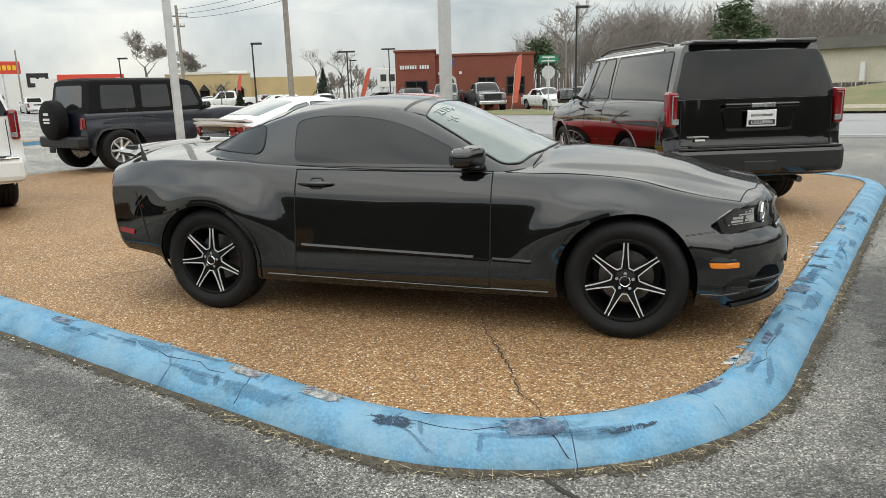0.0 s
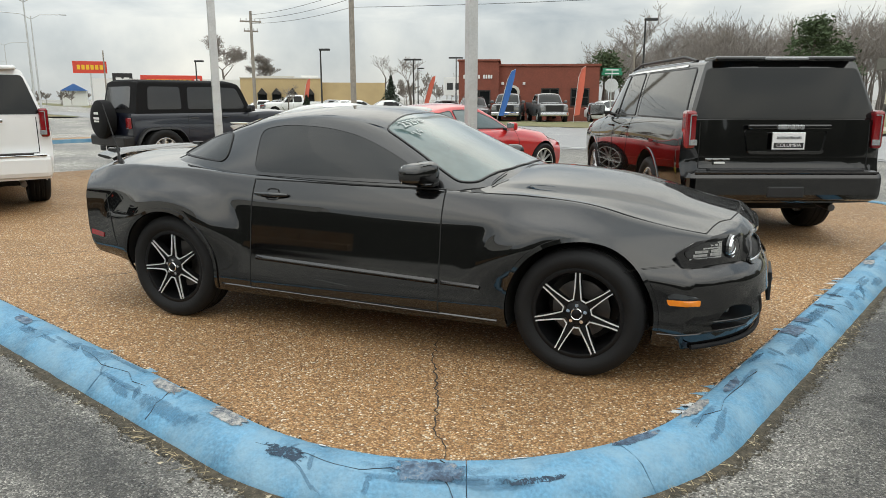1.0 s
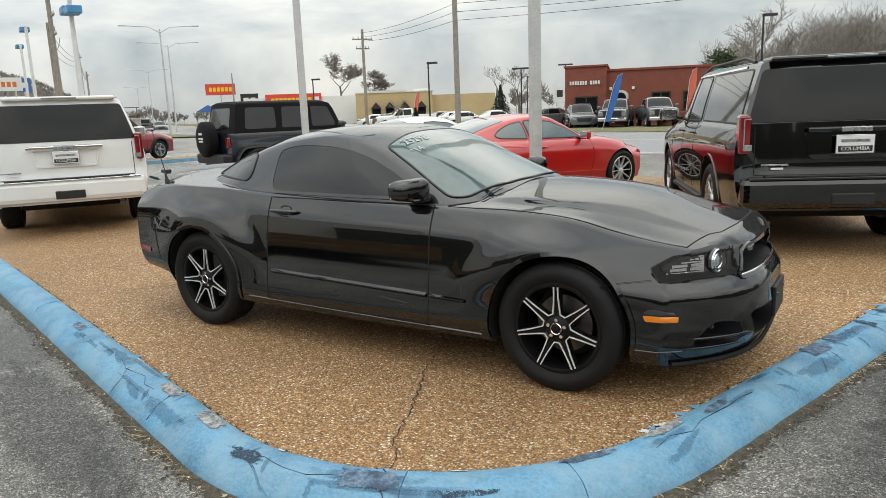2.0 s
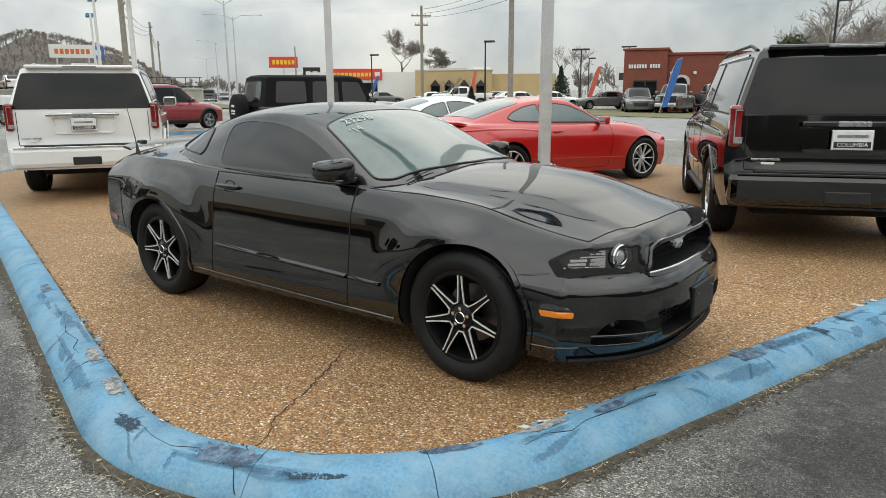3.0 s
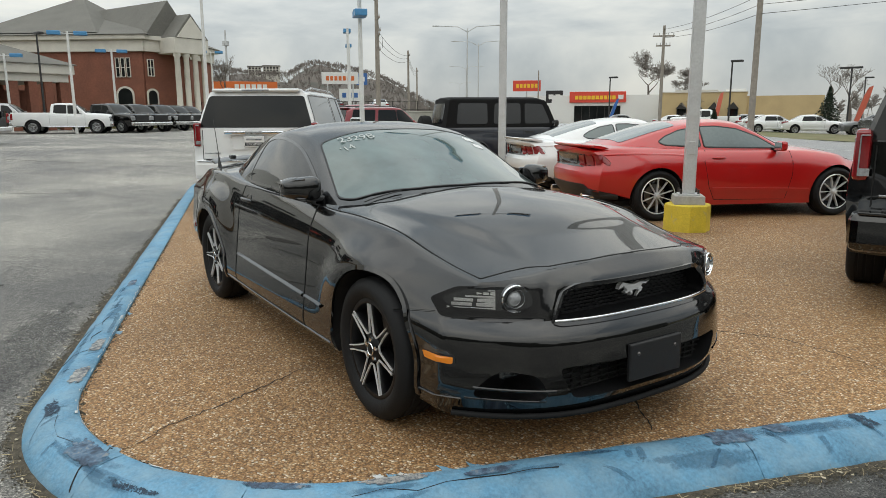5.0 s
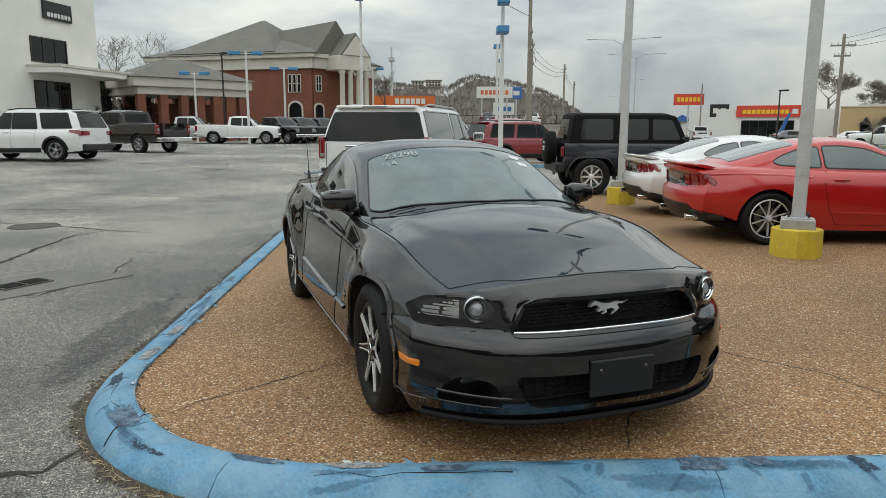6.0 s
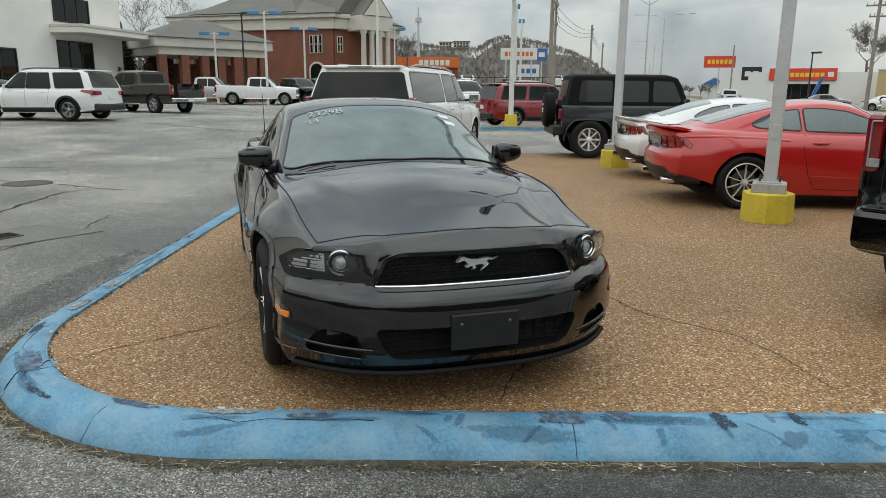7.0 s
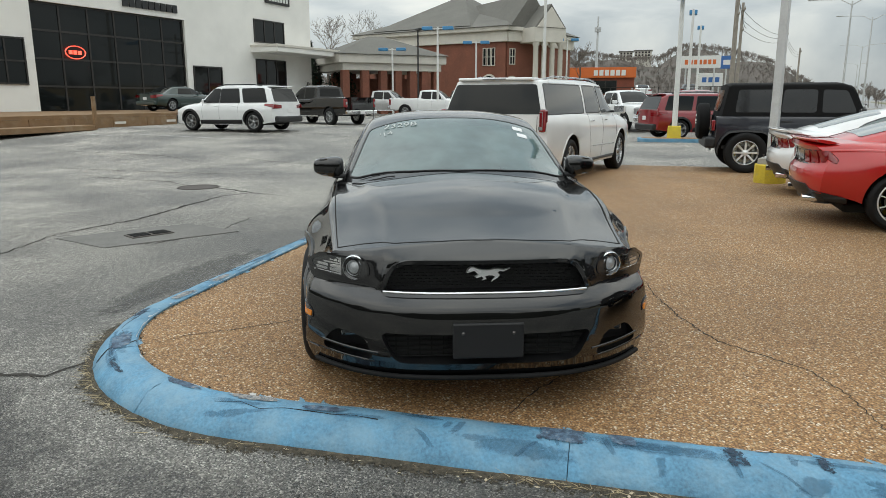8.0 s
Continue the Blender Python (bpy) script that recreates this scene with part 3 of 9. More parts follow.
# ---- ground, road, pad and kerb ----
def ground_lines(lo, hi):
    near = list(np.arange(lo, hi + 0.1, 1.5))
    far = [60, 80, 110, 150, 220, 320, 480, 750, 1200, 2000]
    return [lo - f for f in far[::-1]] + near + [hi + f for f in far]


gx_, gy_ = ground_lines(-66, 36), ground_lines(-30, 66)
gv = [(x, y, ground_z(x, y)) for x in gx_ for y in gy_]
gn = len(gy_)
gf = [(i * gn + j, (i + 1) * gn + j, (i + 1) * gn + j + 1, i * gn + j + 1) for i in range(len(gx_) - 1) for j in range(gn - 1)]
ground = new("ground", mesh_of(gv, gf, [ASPHALT], True))
tagged(ground, "worn grey asphalt car park with stains and cracks", "asphalt", kind="structure")


def strip_mesh(path, width, material, z=0.006, crown=0.0):
    """A flat band along a path, laid on the ground."""
    P = [Vector(p) for p in path]
    fine = []
    for p, q in zip(P, P[1:]):
        m = max(1, int((q - p).length / 3.0))
        fine += [p.lerp(q, s / m) for s in range(m)]
    fine.append(P[-1])
    verts, faces = [], []
    k = 5
    for i, p in enumerate(fine):
        d = (fine[min(i + 1, len(fine) - 1)] - fine[max(i - 1, 0)]).normalized()
        n = Vector((-d.y, d.x))
        for c in range(k):
            t = c / (k - 1) * 2 - 1
            q = p + n * (t * width / 2)
            verts.append((q.x, q.y, max(ground_z(q.x, q.y), ground_z(p.x, p.y)) + z + crown * (1 - t * t)))
    for i in range(len(fine) - 1):
        for c in range(k - 1):
            faces.append((i * k + c, (i + 1) * k + c, (i + 1) * k + c + 1, i * k + c + 1))
    return mesh_of(verts, faces, [material], True)


def offset_path(path, d):
    P = [Vector(p) for p in path]
    out = []
    for i, p in enumerate(P):
        t = (P[min(i + 1, len(P) - 1)] - P[max(i - 1, 0)]).normalized()
        out.append(p + Vector((-t.y, t.x)) * d)
    return out


HIGHWAY = [(130, -16), (60, 7.5), (30, 19), (14, 25.5), (2, 31.5), (-8, 38), (-20, 48), (-40, 68), (-80, 114), (-160, 212), (-420, 535)]
hw = new("road", strip_mesh(HIGHWAY, 15.5, ROAD, 0.012, 0.03))
tagged(hw, "pale grey asphalt highway with white edge lines", "road", kind="structure")
for d, w in ((7.2, 0.14), (-7.2, 0.14), (0.1, 0.12)):
    ln = new("road_line", strip_mesh(offset_path(HIGHWAY, d), w, LINE, 0.03 if abs(d) > 1 else 0.052))
    tagged(ln, "worn white painted road line", "road marking", kind="structure")
for d, w in ((-12.5, 9.0), (10.3, 4.0)):
    sub = [p for p in offset_path(HIGHWAY, d) if p.x < 40 or d > 0]
    if d > 0:
        sub = [p for p in sub if p.x < -22]
    vg = new("verge", strip_mesh(sub, w, GRASS, 0.03, 0.05))
    tagged(vg, "dry winter grass verge beside the road", "grass", kind="structure")


def arc_pts(c, p0, p1, n=14):
    """A quarter turn round c from p0 to p1."""
    a, b = Vector(p0) - c, Vector(p1) - c
    return [c + a * math.cos(t) + b * math.sin(t) for t in np.linspace(0, math.pi / 2, n)]


def pad_outline():
    """The pad's edge as a path: far left end, along the front, round the near corner, along the right edge, round the far corner."""
    P = lambda a, b: Vector(pad_xy(a, b))
    r, r2, r3 = 1.42, 0.9, 1.1
    out = [P(14.0, 2.6)]
    out += arc_pts(P(14.0 - r2, r2), P(14.0, r2), P(14.0 - r2, 0))
    out += [P(a, 0) for a in np.linspace(12.5, r + 0.5, 12)]
    out += arc_pts(P(r, r), P(r, 0), P(0, r), 22)
    out += [P(0, b) for b in np.linspace(r + 0.4, 8.9 - r3, 8)]
    out += arc_pts(P(r3, 9.9 - r3), P(0, 9.9 - r3), P(r3, 9.9))
    out += [P(2.0, 9.9)]
    return out


EDGE = pad_outline()
pad_poly = EDGE + [Vector(pad_xy(3.2, 10.6)), Vector(pad_xy(4.5, 11.2)), Vector(pad_xy(13.9, 11.2))]
pad = new("pavement", prism([(p.x, p.y) for p in pad_poly], -0.05, PAD_Z, PEBBLE))
tagged(pad, "tan exposed-aggregate concrete display pad", "pavement", kind="structure")

KERB_PROFILE = [(-0.012, 0.02), (-0.012, 0.108), (0.0, 0.118), (0.05, 0.119), (0.115, 0.112), (0.16, 0.095), (0.21, 0.05), (0.245, 0.012), (0.255, -0.06)]


def path_at(path):
    """Arc length along a path and a sampler that gives place and outward normal."""
    L = [0.0]
    for p, q in zip(path, path[1:]):
        L.append(L[-1] + (q - p).length)

    def sample(s):
        i = min(max(int(np.searchsorted(L, s)) - 1, 0), len(path) - 2)
        t = (s - L[i]) / max(1e-6, L[i + 1] - L[i])
        p = path[i].lerp(path[i + 1], t)
        lo = path[max(i - 1, 0)] if t < 0.5 else path[i]
        hi = path[i + 1] if t < 0.5 else path[min(i + 2, len(path) - 1)]
        d = (hi - lo).normalized()
        return p, Vector((d.y, -d.x)) * -1
    return L[-1], sample


def kerb_piece(sample, s0, s1, seed):
    rnd = random.Random(seed)
    n = max(2, int((s1 - s0) / 0.11))
    verts, faces = [], []
    k = len(KERB_PROFILE)
    for i in range(n + 1):
        s = s0 + (s1 - s0) * i / n
        p, nn = sample(s)
        lift = 0.0 if i in (0, n) else rnd.uniform(-0.002, 0.002)
        for j, (d, z) in enumerate(KERB_PROFILE):
            wob = rnd.uniform(-0.004, 0.004) if 2 <= j <= 7 else 0.0
            q = p - nn * (d + wob * 0.6)
            verts.append((q.x, q.y, z + lift + (wob if z > 0 else 0) * 0.6))
    for i in range(n):
        for j in range(k - 1):
            faces.append((i * k + j, i * k + j + 1, (i + 1) * k + j + 1, (i + 1) * k + j))
    faces.append(tuple(range(k)))
    faces.append(tuple(n * k + j for j in range(k))[::-1])
    bm = bmesh.new()
    t = mesh_of(verts, faces)
    bm.from_mesh(t)
    bpy.data.meshes.remove(t)
    return bm_mesh(bm, KERB_BLUE, True, 50)


kerb_len, kerb_at = path_at(EDGE)
# outward must point away from the pad's middle
_p, _n = kerb_at(8.0)
KERB_SIGN = 1 if (Vector(pad_xy(6, 4)) - _p).dot(_n) > 0 else -1
_raw_at = kerb_at


def kerb_at(s):
    p, n = _raw_at(s)
    return p, n * KERB_SIGN


KERB_STEPS = [(s, *kerb_at(s)[0]) for s in np.arange(0, kerb_len, 0.02).tolist()]


def kerb_s(x, y):
    """The length along the kerb nearest to a place."""
    return min(KERB_STEPS, key=lambda q: (q[1] - x) ** 2 + (q[2] - y) ** 2)[0]


kerb = tagged(new("kerb"), "blue-painted concrete kerb with scuffs, cracks and grit", "kerb", kind="structure")
JOINTS = [0.0, 2.9, 5.9, 8.9, 11.4, kerb_s(-2.18, 4.1), kerb_s(-1.5, 3.6), kerb_s(0.52, 2.75), kerb_s(1.14, 3.0), kerb_s(2.56, 4.6), kerb_s(2.56, 4.6) + 3.0, kerb_len]
JOINTS = sorted(j for j in JOINTS if 0 <= j <= kerb_len)
for i, (a, b) in enumerate(zip(JOINTS, JOINTS[1:])):
    if b - a > 0.2:
        part("kerb_stone", kerb_piece(kerb_at, a + 0.0018, b - 0.0018, i), kerb)


def kerb_surface(s, v):
    """A place on the kerb: s metres along, v from its inner edge (0) to its foot (1)."""
    p, n = kerb_at(s)
    prof = KERB_PROFILE[1:-1]
    u = max(0.0, min(0.999, v)) * (len(prof) - 1)
    i = int(u)
    d = prof[i][0] + (prof[i + 1][0] - prof[i][0]) * (u - i)
    z = prof[i][1] + (prof[i + 1][1] - prof[i][1]) * (u - i)
    q = p - n * d
    return Vector((q.x, q.y, z))


def wear_mesh(outline, surf, material, off, rings=5):
    """A thin worn patch inside an outline on a surface, with its wear value falling from 1 in the middle to 0 at the edge."""
    c = sum((Vector(p) for p in outline), Vector((0, 0))) / len(outline)
    verts, wear, faces = [], [], []
    n = len(outline)
    for r in range(rings):
        f = 1 - r / rings
        for p in outline:
            q = c + (Vector(p) - c) * f
            verts.append(surf(q.x, q.y) + Vector((0, 0, off)))
            wear.append(1 - f)
    verts.append(surf(c.x, c.y) + Vector((0, 0, off)))
    wear.append(1.0)
    for r in range(rings - 1):
        for i in range(n):
            j = (i + 1) % n
            faces.append((r * n + i, r * n + j, (r + 1) * n + j, (r + 1) * n + i))
    for i in range(n):
        faces.append(((rings - 1) * n + i, (rings - 1) * n + (i + 1) % n, len(verts) - 1))
    me = mesh_of(verts, faces, [material], True)
    me.attributes.new("wear", "FLOAT", "POINT").data.foreach_set("value", [min(1.0, w * 2.2) for w in wear])
    return me


def blotch(s0, v0, ls, lv, material, seed, off=0.004, lean=0.0):
    """An irregular worn patch on the kerb's paint."""
    rnd = random.Random(seed)
    out = []
    for k in range(18):
        a = 2 * math.pi * k / 18
        c, s = math.cos(a), math.sin(a)
        r = 1 + rnd.uniform(-0.12, 0.12)
        ex = math.copysign(abs(c) ** 0.6, c) * ls / 2 * r
        ey = math.copysign(abs(s) ** 0.6, s) * lv / 2 * r
        out.append(Vector((s0 + ex + lean * ey, min(0.98, max(0.02, v0 + ey)))))
    return wear_mesh(out, kerb_surface, material, off)


# ---- car bodies: lofted shells ----
class Shell:
    """A closed car shell, x ahead, y left, z up. Curves along x: zb bottom, yw half width at height zw, ys and zs the shoulder, zc the middle of the top.
    front and rear give how far the end faces lie back at (y, z)."""

    def __init__(self, x0, x1, zb, yw, zw, ys, zs, zc, front, rear, tuck=0.1, q=2.0, pt=2.6, ramp=0.55, crown=None):
        self.x0, self.x1, self.tuck, self.q, self.pt, self.ramp = x0, x1, tuck, q, pt, ramp
        self.zb, self.yw, self.zw, self.ys, self.zs, self.zc = (curve_fn(*c) for c in (zb, yw, zw, ys, zs, zc))
        self.front, self.rear = front, rear
        self.crown = crown

    def side_raw(self, x, z):
        b, w, s, W, Y = self.zb(x), self.zw(x), self.zs(x), self.yw(x), self.ys(x)
        if z < w:
            return W - self.tuck * min(1.2, (w - z) / max(0.02, w - b)) ** 2
        t = min(1.15, (z - w) / max(0.02, s - w))
        return W - (W - Y) * t ** self.q

    def top_raw(self, x, y):
        s = self.zs(x)
        z = s + (self.zc(x) - s) * (1 - min(1.0, abs(y) / self.ys(x)) ** self.pt)
        return z + (self.crown(x, y) if self.crown else 0.0)

    def bend(self, x, y, z):
        wf = smooth01(x, self.x1 - self.ramp, self.x1)
        wr = smooth01(x, self.x0 + self.ramp, self.x0)
        return x - (wf * self.front(y, z) if wf > 0 else 0.0) + (wr * self.rear(y, z) if wr > 0 else 0.0)

    def station(self, x, y, z):
        s = x
        if self.x0 + self.ramp < x < self.x1 - self.ramp - 0.05:
            return s
        for _ in range(14):
            s += 0.8 * (x - self.bend(s, y, z))
            s = min(self.x1, max(self.x0, s))
        return s

    def side(self, sgn):
        def f(x, z):
            y = 0.85
            s = x
            for _ in range(3):
                s = self.station(x, y, z)
                y = self.side_raw(s, z)
            return Vector((x, sgn * y, z))
        return f

    def top(self, x, y):
        z = self.top_raw(x, y)
        for _ in range(3):
            z = self.top_raw(self.station(x, y, z), y)
        return Vector((x, y, z))

    def nose(self, y, z):
        return Vector((self.x1 - self.front(y, z), y, z))

    def tail(self, y, z):
        return Vector((self.x0 + self.rear(y, z), y, z))

    def mesh(self, materials, nx=60, V=None, T=None, keep=()):
        V = V or [0, 0.07, 0.15, 0.25, 0.35, 0.45, 0.55, 0.65, 0.75, 0.84, 0.91, 0.96, 1.0]
        T = T or [-1, -0.96, -0.9, -0.8, -0.66, -0.5, -0.33, -0.16, 0, 0.16, 0.33, 0.5, 0.66, 0.8, 0.9, 0.96, 1]
        xs = [self.x0 + (self.x1 - self.x0) * (0.5 - 0.5 * math.cos(math.pi * i / nx)) * 0.35 + (self.x1 - self.x0) * 0.65 * i / nx for i in range(nx + 1)]
        for k in keep:   # stations that must be met exactly
            xs[min(range(1, nx), key=lambda i: abs(xs[i] - k))] = k
        nv, nt = len(V), len(T)
        verts, faces = [], []
        ring = 2 * nv + 2 * (nt - 2)

        def corner(pts):
            out = list(pts)
            for k in (nv - 1, nv + nt - 2):
                a, c, b = pts[k - 1], pts[k], pts[k + 1]
                out[k] = (c[0] * 0.5 + 0.25 * (a[0] + b[0]), c[1] * 0.5 + 0.25 * (a[1] + b[1]))
            return out

        for x in xs:
            b, s = self.zb(x), self.zs(x)
            pts = []
            for v in V:
                z = b + (s - b) * v
                pts.append((-self.side_raw(x, z), z))
            for t in T[1:-1]:
                y = t * self.ys(x)
                pts.append((y, self.top_raw(x, y)))
            for v in V[::-1]:
                z = b + (s - b) * v
                pts.append((self.side_raw(x, z), z))
            yb = self.side_raw(x, b)
            for t in T[::-1][1:-1]:
                pts.append((t * yb, b))
            pts = corner(pts)
            for y, z in pts:
                verts.append((self.bend(x, y, z), y, z))
        for i in range(nx):
            for k in range(ring):
                j = (k + 1) % ring
                faces.append((i * ring + k, i * ring + j, (i + 1) * ring + j, (i + 1) * ring + k))
        for end, base in ((0, 0), (1, nx * ring)):
            x = xs[-1] if end else xs[0]
            b, s = self.zb(x), self.zs(x)
            grid = [[None] * nt for _ in range(nv)]
            for r in range(nv):
                grid[r][0] = base + r
                grid[r][nt - 1] = base + nv + (nt - 2) + (nv - 1 - r)
            for c in range(1, nt - 1):
                grid[nv - 1][c] = base + nv + c - 1
                grid[0][c] = base + 2 * nv + (nt - 2) + (nt - 2 - c)
            for r in range(1, nv - 1):
                for c in range(1, nt - 1):
                    zt = self.top_raw(x, T[c] * self.ys(x))
                    z = b + (zt - b) * V[r]
                    y = T[c] * self.side_raw(x, b + (s - b) * V[r])
                    grid[r][c] = len(verts)
                    verts.append((self.bend(x, y, z), y, z))
            for r in range(nv - 1):
                for c in range(nt - 1):
                    f = (grid[r][c], grid[r][c + 1], grid[r + 1][c + 1], grid[r + 1][c])
                    faces.append(f if end else f[::-1])
        bm = bmesh.new()
        tmp = mesh_of(verts, faces)
        bm.from_mesh(tmp)
        bpy.data.meshes.remove(tmp)
        return bm_mesh(bm, materials, True, 40)


def arch_cutter(x, z, r, y0, y1, n=48, flat=None):
    """A solid drum across the body for a wheel arch, standing in y from y0 to y1."""
    bm = bmesh.new()
    bmesh.ops.create_cone(bm, cap_ends=True, segments=n, radius1=r, radius2=r, depth=abs(y1 - y0))
    bmesh.ops.rotate(bm, cent=(0, 0, 0), matrix=Matrix.Rotation(radians(90), 3, "X"), verts=bm.verts)
    if flat:
        for v in bm.verts:
            if v.co.z > flat:
                v.co.z = flat + (v.co.z - flat) * 0.35
    bmesh.ops.translate(bm, vec=(x, (y0 + y1) / 2, z), verts=bm.verts)
    return bm_mesh(bm, LINER)


def block_cutter(outline, axis, lo, hi, material):
    """A solid with a drawn outline: axis X takes (y, z), axis Y takes (x, z)."""
    bm = bmesh.new()
    f = (lambda p, d: (d, p[0], p[1])) if axis == "X" else (lambda p, d: (p[0], d, p[1]))
    a = [bm.verts.new(f(p, lo)) for p in outline]
    b = [bm.verts.new(f(p, hi)) for p in outline]
    n = len(outline)
    bm.faces.new(a)
    bm.faces.new(b[::-1])
    for i in range(n):
        bm.faces.new((a[i], b[i], b[(i + 1) % n], a[(i + 1) % n]))
    return bm_mesh(bm, material)


# ---- wheels ----
WHEELS = {}


def spoke_mesh(count, r0, r1, w0, w1, y, thick, material, twist=0.0, split=False, rim=None):
    """Spokes of a wheel as tapered bars, in the wheel's own frame (axle along y)."""
    bm = bmesh.new()
    for i in range(count):
        a = 2 * math.pi * i / count + math.pi / 2
        for off in ((-0.5, 0.5) if split else (0,)):
            rows = []
            for t in (0, 0.5, 1):
                r = r0 + (r1 - r0) * t
                w = w0 + (w1 - w0) * t
                ang = a + twist * t + off * (0.16 + 0.10 * t)
                yy = y * (1 - 0.25 * (1 - t) ** 2)
                c, s = math.cos(ang), math.sin(ang)
                px, pz = -s, c
                quad = []
                for k, (sw, dy) in enumerate(((-1, 0), (-0.7, -thick * 0.5), (0.7, -thick * 0.5), (1, 0), (0.8, thick), (-0.8, thick))):
                    quad.append(bm.verts.new((r * c + px * sw * w / 2, yy + dy, r * s + pz * sw * w / 2)))
                rows.append(quad)
            for q0, q1 in zip(rows, rows[1:]):
                for k in range(6):
                    bm.faces.new((q0[k], q0[(k + 1) % 6], q1[(k + 1) % 6], q1[k]))
            bm.faces.new(rows[0]); bm.faces.new(rows[-1][::-1])
    return bm_mesh(bm, material, True, 30)


def outlined_spokes(count, r0, r1, y, width, bar):
    """The bright machined edges between spokes: a run down one spoke, round by the hub and up the next."""
    bm = bmesh.new()
    step = 2 * math.pi / count
    for i in range(count):
        a0 = math.pi / 2 + i * step
        path = []
        for t in np.linspace(1, 0, 7):
            r = r0 + (r1 - r0) * t
            path.append((a0 + (width * (0.75 + 0.7 * (1 - t) ** 2)) / r, r))
        for t in np.linspace(0, 1, 7):
            r = r0 + (r1 - r0) * t
            path.append((a0 + step - (width * (0.75 + 0.7 * (1 - t) ** 2)) / r, r))
        pts = [Vector((r * math.cos(a), y - 0.012 * ((r - r0) / (r1 - r0)), r * math.sin(a))) for a, r in path]
        rows = []
        for k, p in enumerate(pts):
            d = (pts[min(k + 1, len(pts) - 1)] - pts[max(k - 1, 0)]).normalized()
            s = d.cross(Vector((0, 1, 0))).normalized() * bar / 2
            rows.append([bm.verts.new(p - s + Vector((0, 0.006, 0))), bm.verts.new(p - s * 0.8 + Vector((0, -0.002, 0))), bm.verts.new(p + s * 0.8 + Vector((0, -0.002, 0))), bm.verts.new(p + s + Vector((0, 0.006, 0)))])
        for q0, q1 in zip(rows, rows[1:]):
            for k in range(3):
                bm.faces.new((q0[k], q0[k + 1], q1[k + 1], q1[k]))
    return bm_mesh(bm, MACHINED, True, 30)


def wheel_meshes(key, R, W, rim, style):
    """Meshes of a wheel whose outer face looks to -y."""
    if key in WHEELS:
        return WHEELS[key]
    h = W / 2
    fine = style == "hero"
    n = 72 if fine else 36
    prof = [(rim, -h * 0.72), (rim + 0.012, -h * 0.86), (rim + (R - rim) * 0.35, -h * 1.0), (rim + (R - rim) * 0.62, -h * 1.01), (R - 0.03, -h * 0.95), (R - 0.012, -h * 0.86), (R - 0.002, -h * 0.72)]
    for g in (-0.42, 0.0, 0.42):
        prof += [(R, h * (g - 0.09)), (R - 0.007, h * (g - 0.06)), (R - 0.007, h * (g + 0.06)), (R, h * (g + 0.09))]
    prof += [(R - 0.002, h * 0.72), (R - 0.012, h * 0.86), (R - 0.03, h * 0.95), (rim + (R - rim) * 0.35, h), (rim, h * 0.75)]
    out = {"tyre": lathe(prof, n, RUBBER)}
    dark = style in ("hero", "black", "steel")
    barrel = [(rim + 0.006, -h * 0.80), (rim - 0.006, -h * 0.83), (rim - 0.016, -h * 0.80), (rim - 0.024, -h * 0.62), (rim - 0.036, -h * 0.1), (rim - 0.045, h * 0.7), (0.04, h * 0.72)]
    out["rim"] = lathe(barrel, n, WHEEL_BLACK if style == "hero" else GLOSS_BLACK if dark or style == "ten" else ALLOY)
    if style == "ten":
        out["rim_lip"] = lathe([(rim + 0.008, -h * 0.80), (rim - 0.002, -h * 0.85), (rim - 0.010, -h * 0.83), (rim - 0.012, -h * 0.76)], n, MACHINED)
    y = -h * 0.66
    if style == "hero":
        out["disc"] = lathe([(0.06, h * 0.12), (0.155, h * 0.12), (0.155, h * 0.2), (0.06, h * 0.2)], 40, STEEL)
        out["spokes"] = spoke_mesh(7, 0.035, rim - 0.014, 0.05, 0.03, y, 0.03, WHEEL_BLACK)
        out["edge"] = outlined_spokes(7, 0.078, rim - 0.014, y - 0.0175, 0.0145, 0.0068)
        out["hub_cap"] = lathe([(0.0, y - 0.028), (0.022, y - 0.027), (0.03, y - 0.02), (0.052, y - 0.016), (0.066, y - 0.004), (0.066, y + 0.03)], 32, WHEEL_BLACK)
        out["hub_ring"] = lathe([(0.026, y - 0.0275), (0.029, y - 0.030), (0.032, y - 0.026)], 32, CHROME)
        for i in range(5):
            a = 2 * math.pi * i / 5 + 0.3
            b2 = bmesh.new()
            bmesh.ops.create_cone(b2, cap_ends=True, segments=6, radius1=0.013, radius2=0.010, depth=0.02)
            bmesh.ops.rotate(b2, cent=(0, 0, 0), matrix=Matrix.Rotation(radians(90), 3, "X"), verts=b2.verts)
            bmesh.ops.translate(b2, vec=(0.047 * math.cos(a), y - 0.016, 0.047 * math.sin(a)), verts=b2.verts)
            out["lug_nut%d" % i] = bm_mesh(b2, CHROME)
    else:
        m = {"chrome": CHROME, "black": GLOSS_BLACK, "dark": ALLOY}.get(style, ALLOY)
        cnt, split = {"chrome": (6, True), "ten": (10, False), "suv": (6, True), "six": (6, False), "five": (5, True), "black": (10, False), "dark": (5, True), "offroad": (8, False)}.get(style, (5, False))
        m = MACHINED if style == "offroad" else m
        m = MACHINED if style == "ten" else m
        w0 = {"ten": 0.0125, "suv": 0.035, "six": 0.06, "offroad": 0.04, "black": 0.02}.get(style, 0.035)
        out["spokes"] = spoke_mesh(cnt, 0.04, rim - 0.012, w0, w0 * 1.15, y, 0.028, m, split=split)
        hr = 0.62 if style == "ten" else 1.0
        out["hub_cap"] = lathe([(0.0, y - 0.026), (0.045 * hr, y - 0.022), (0.06 * hr, y - 0.01), (0.07 * hr, y + 0.03)], 20, m)
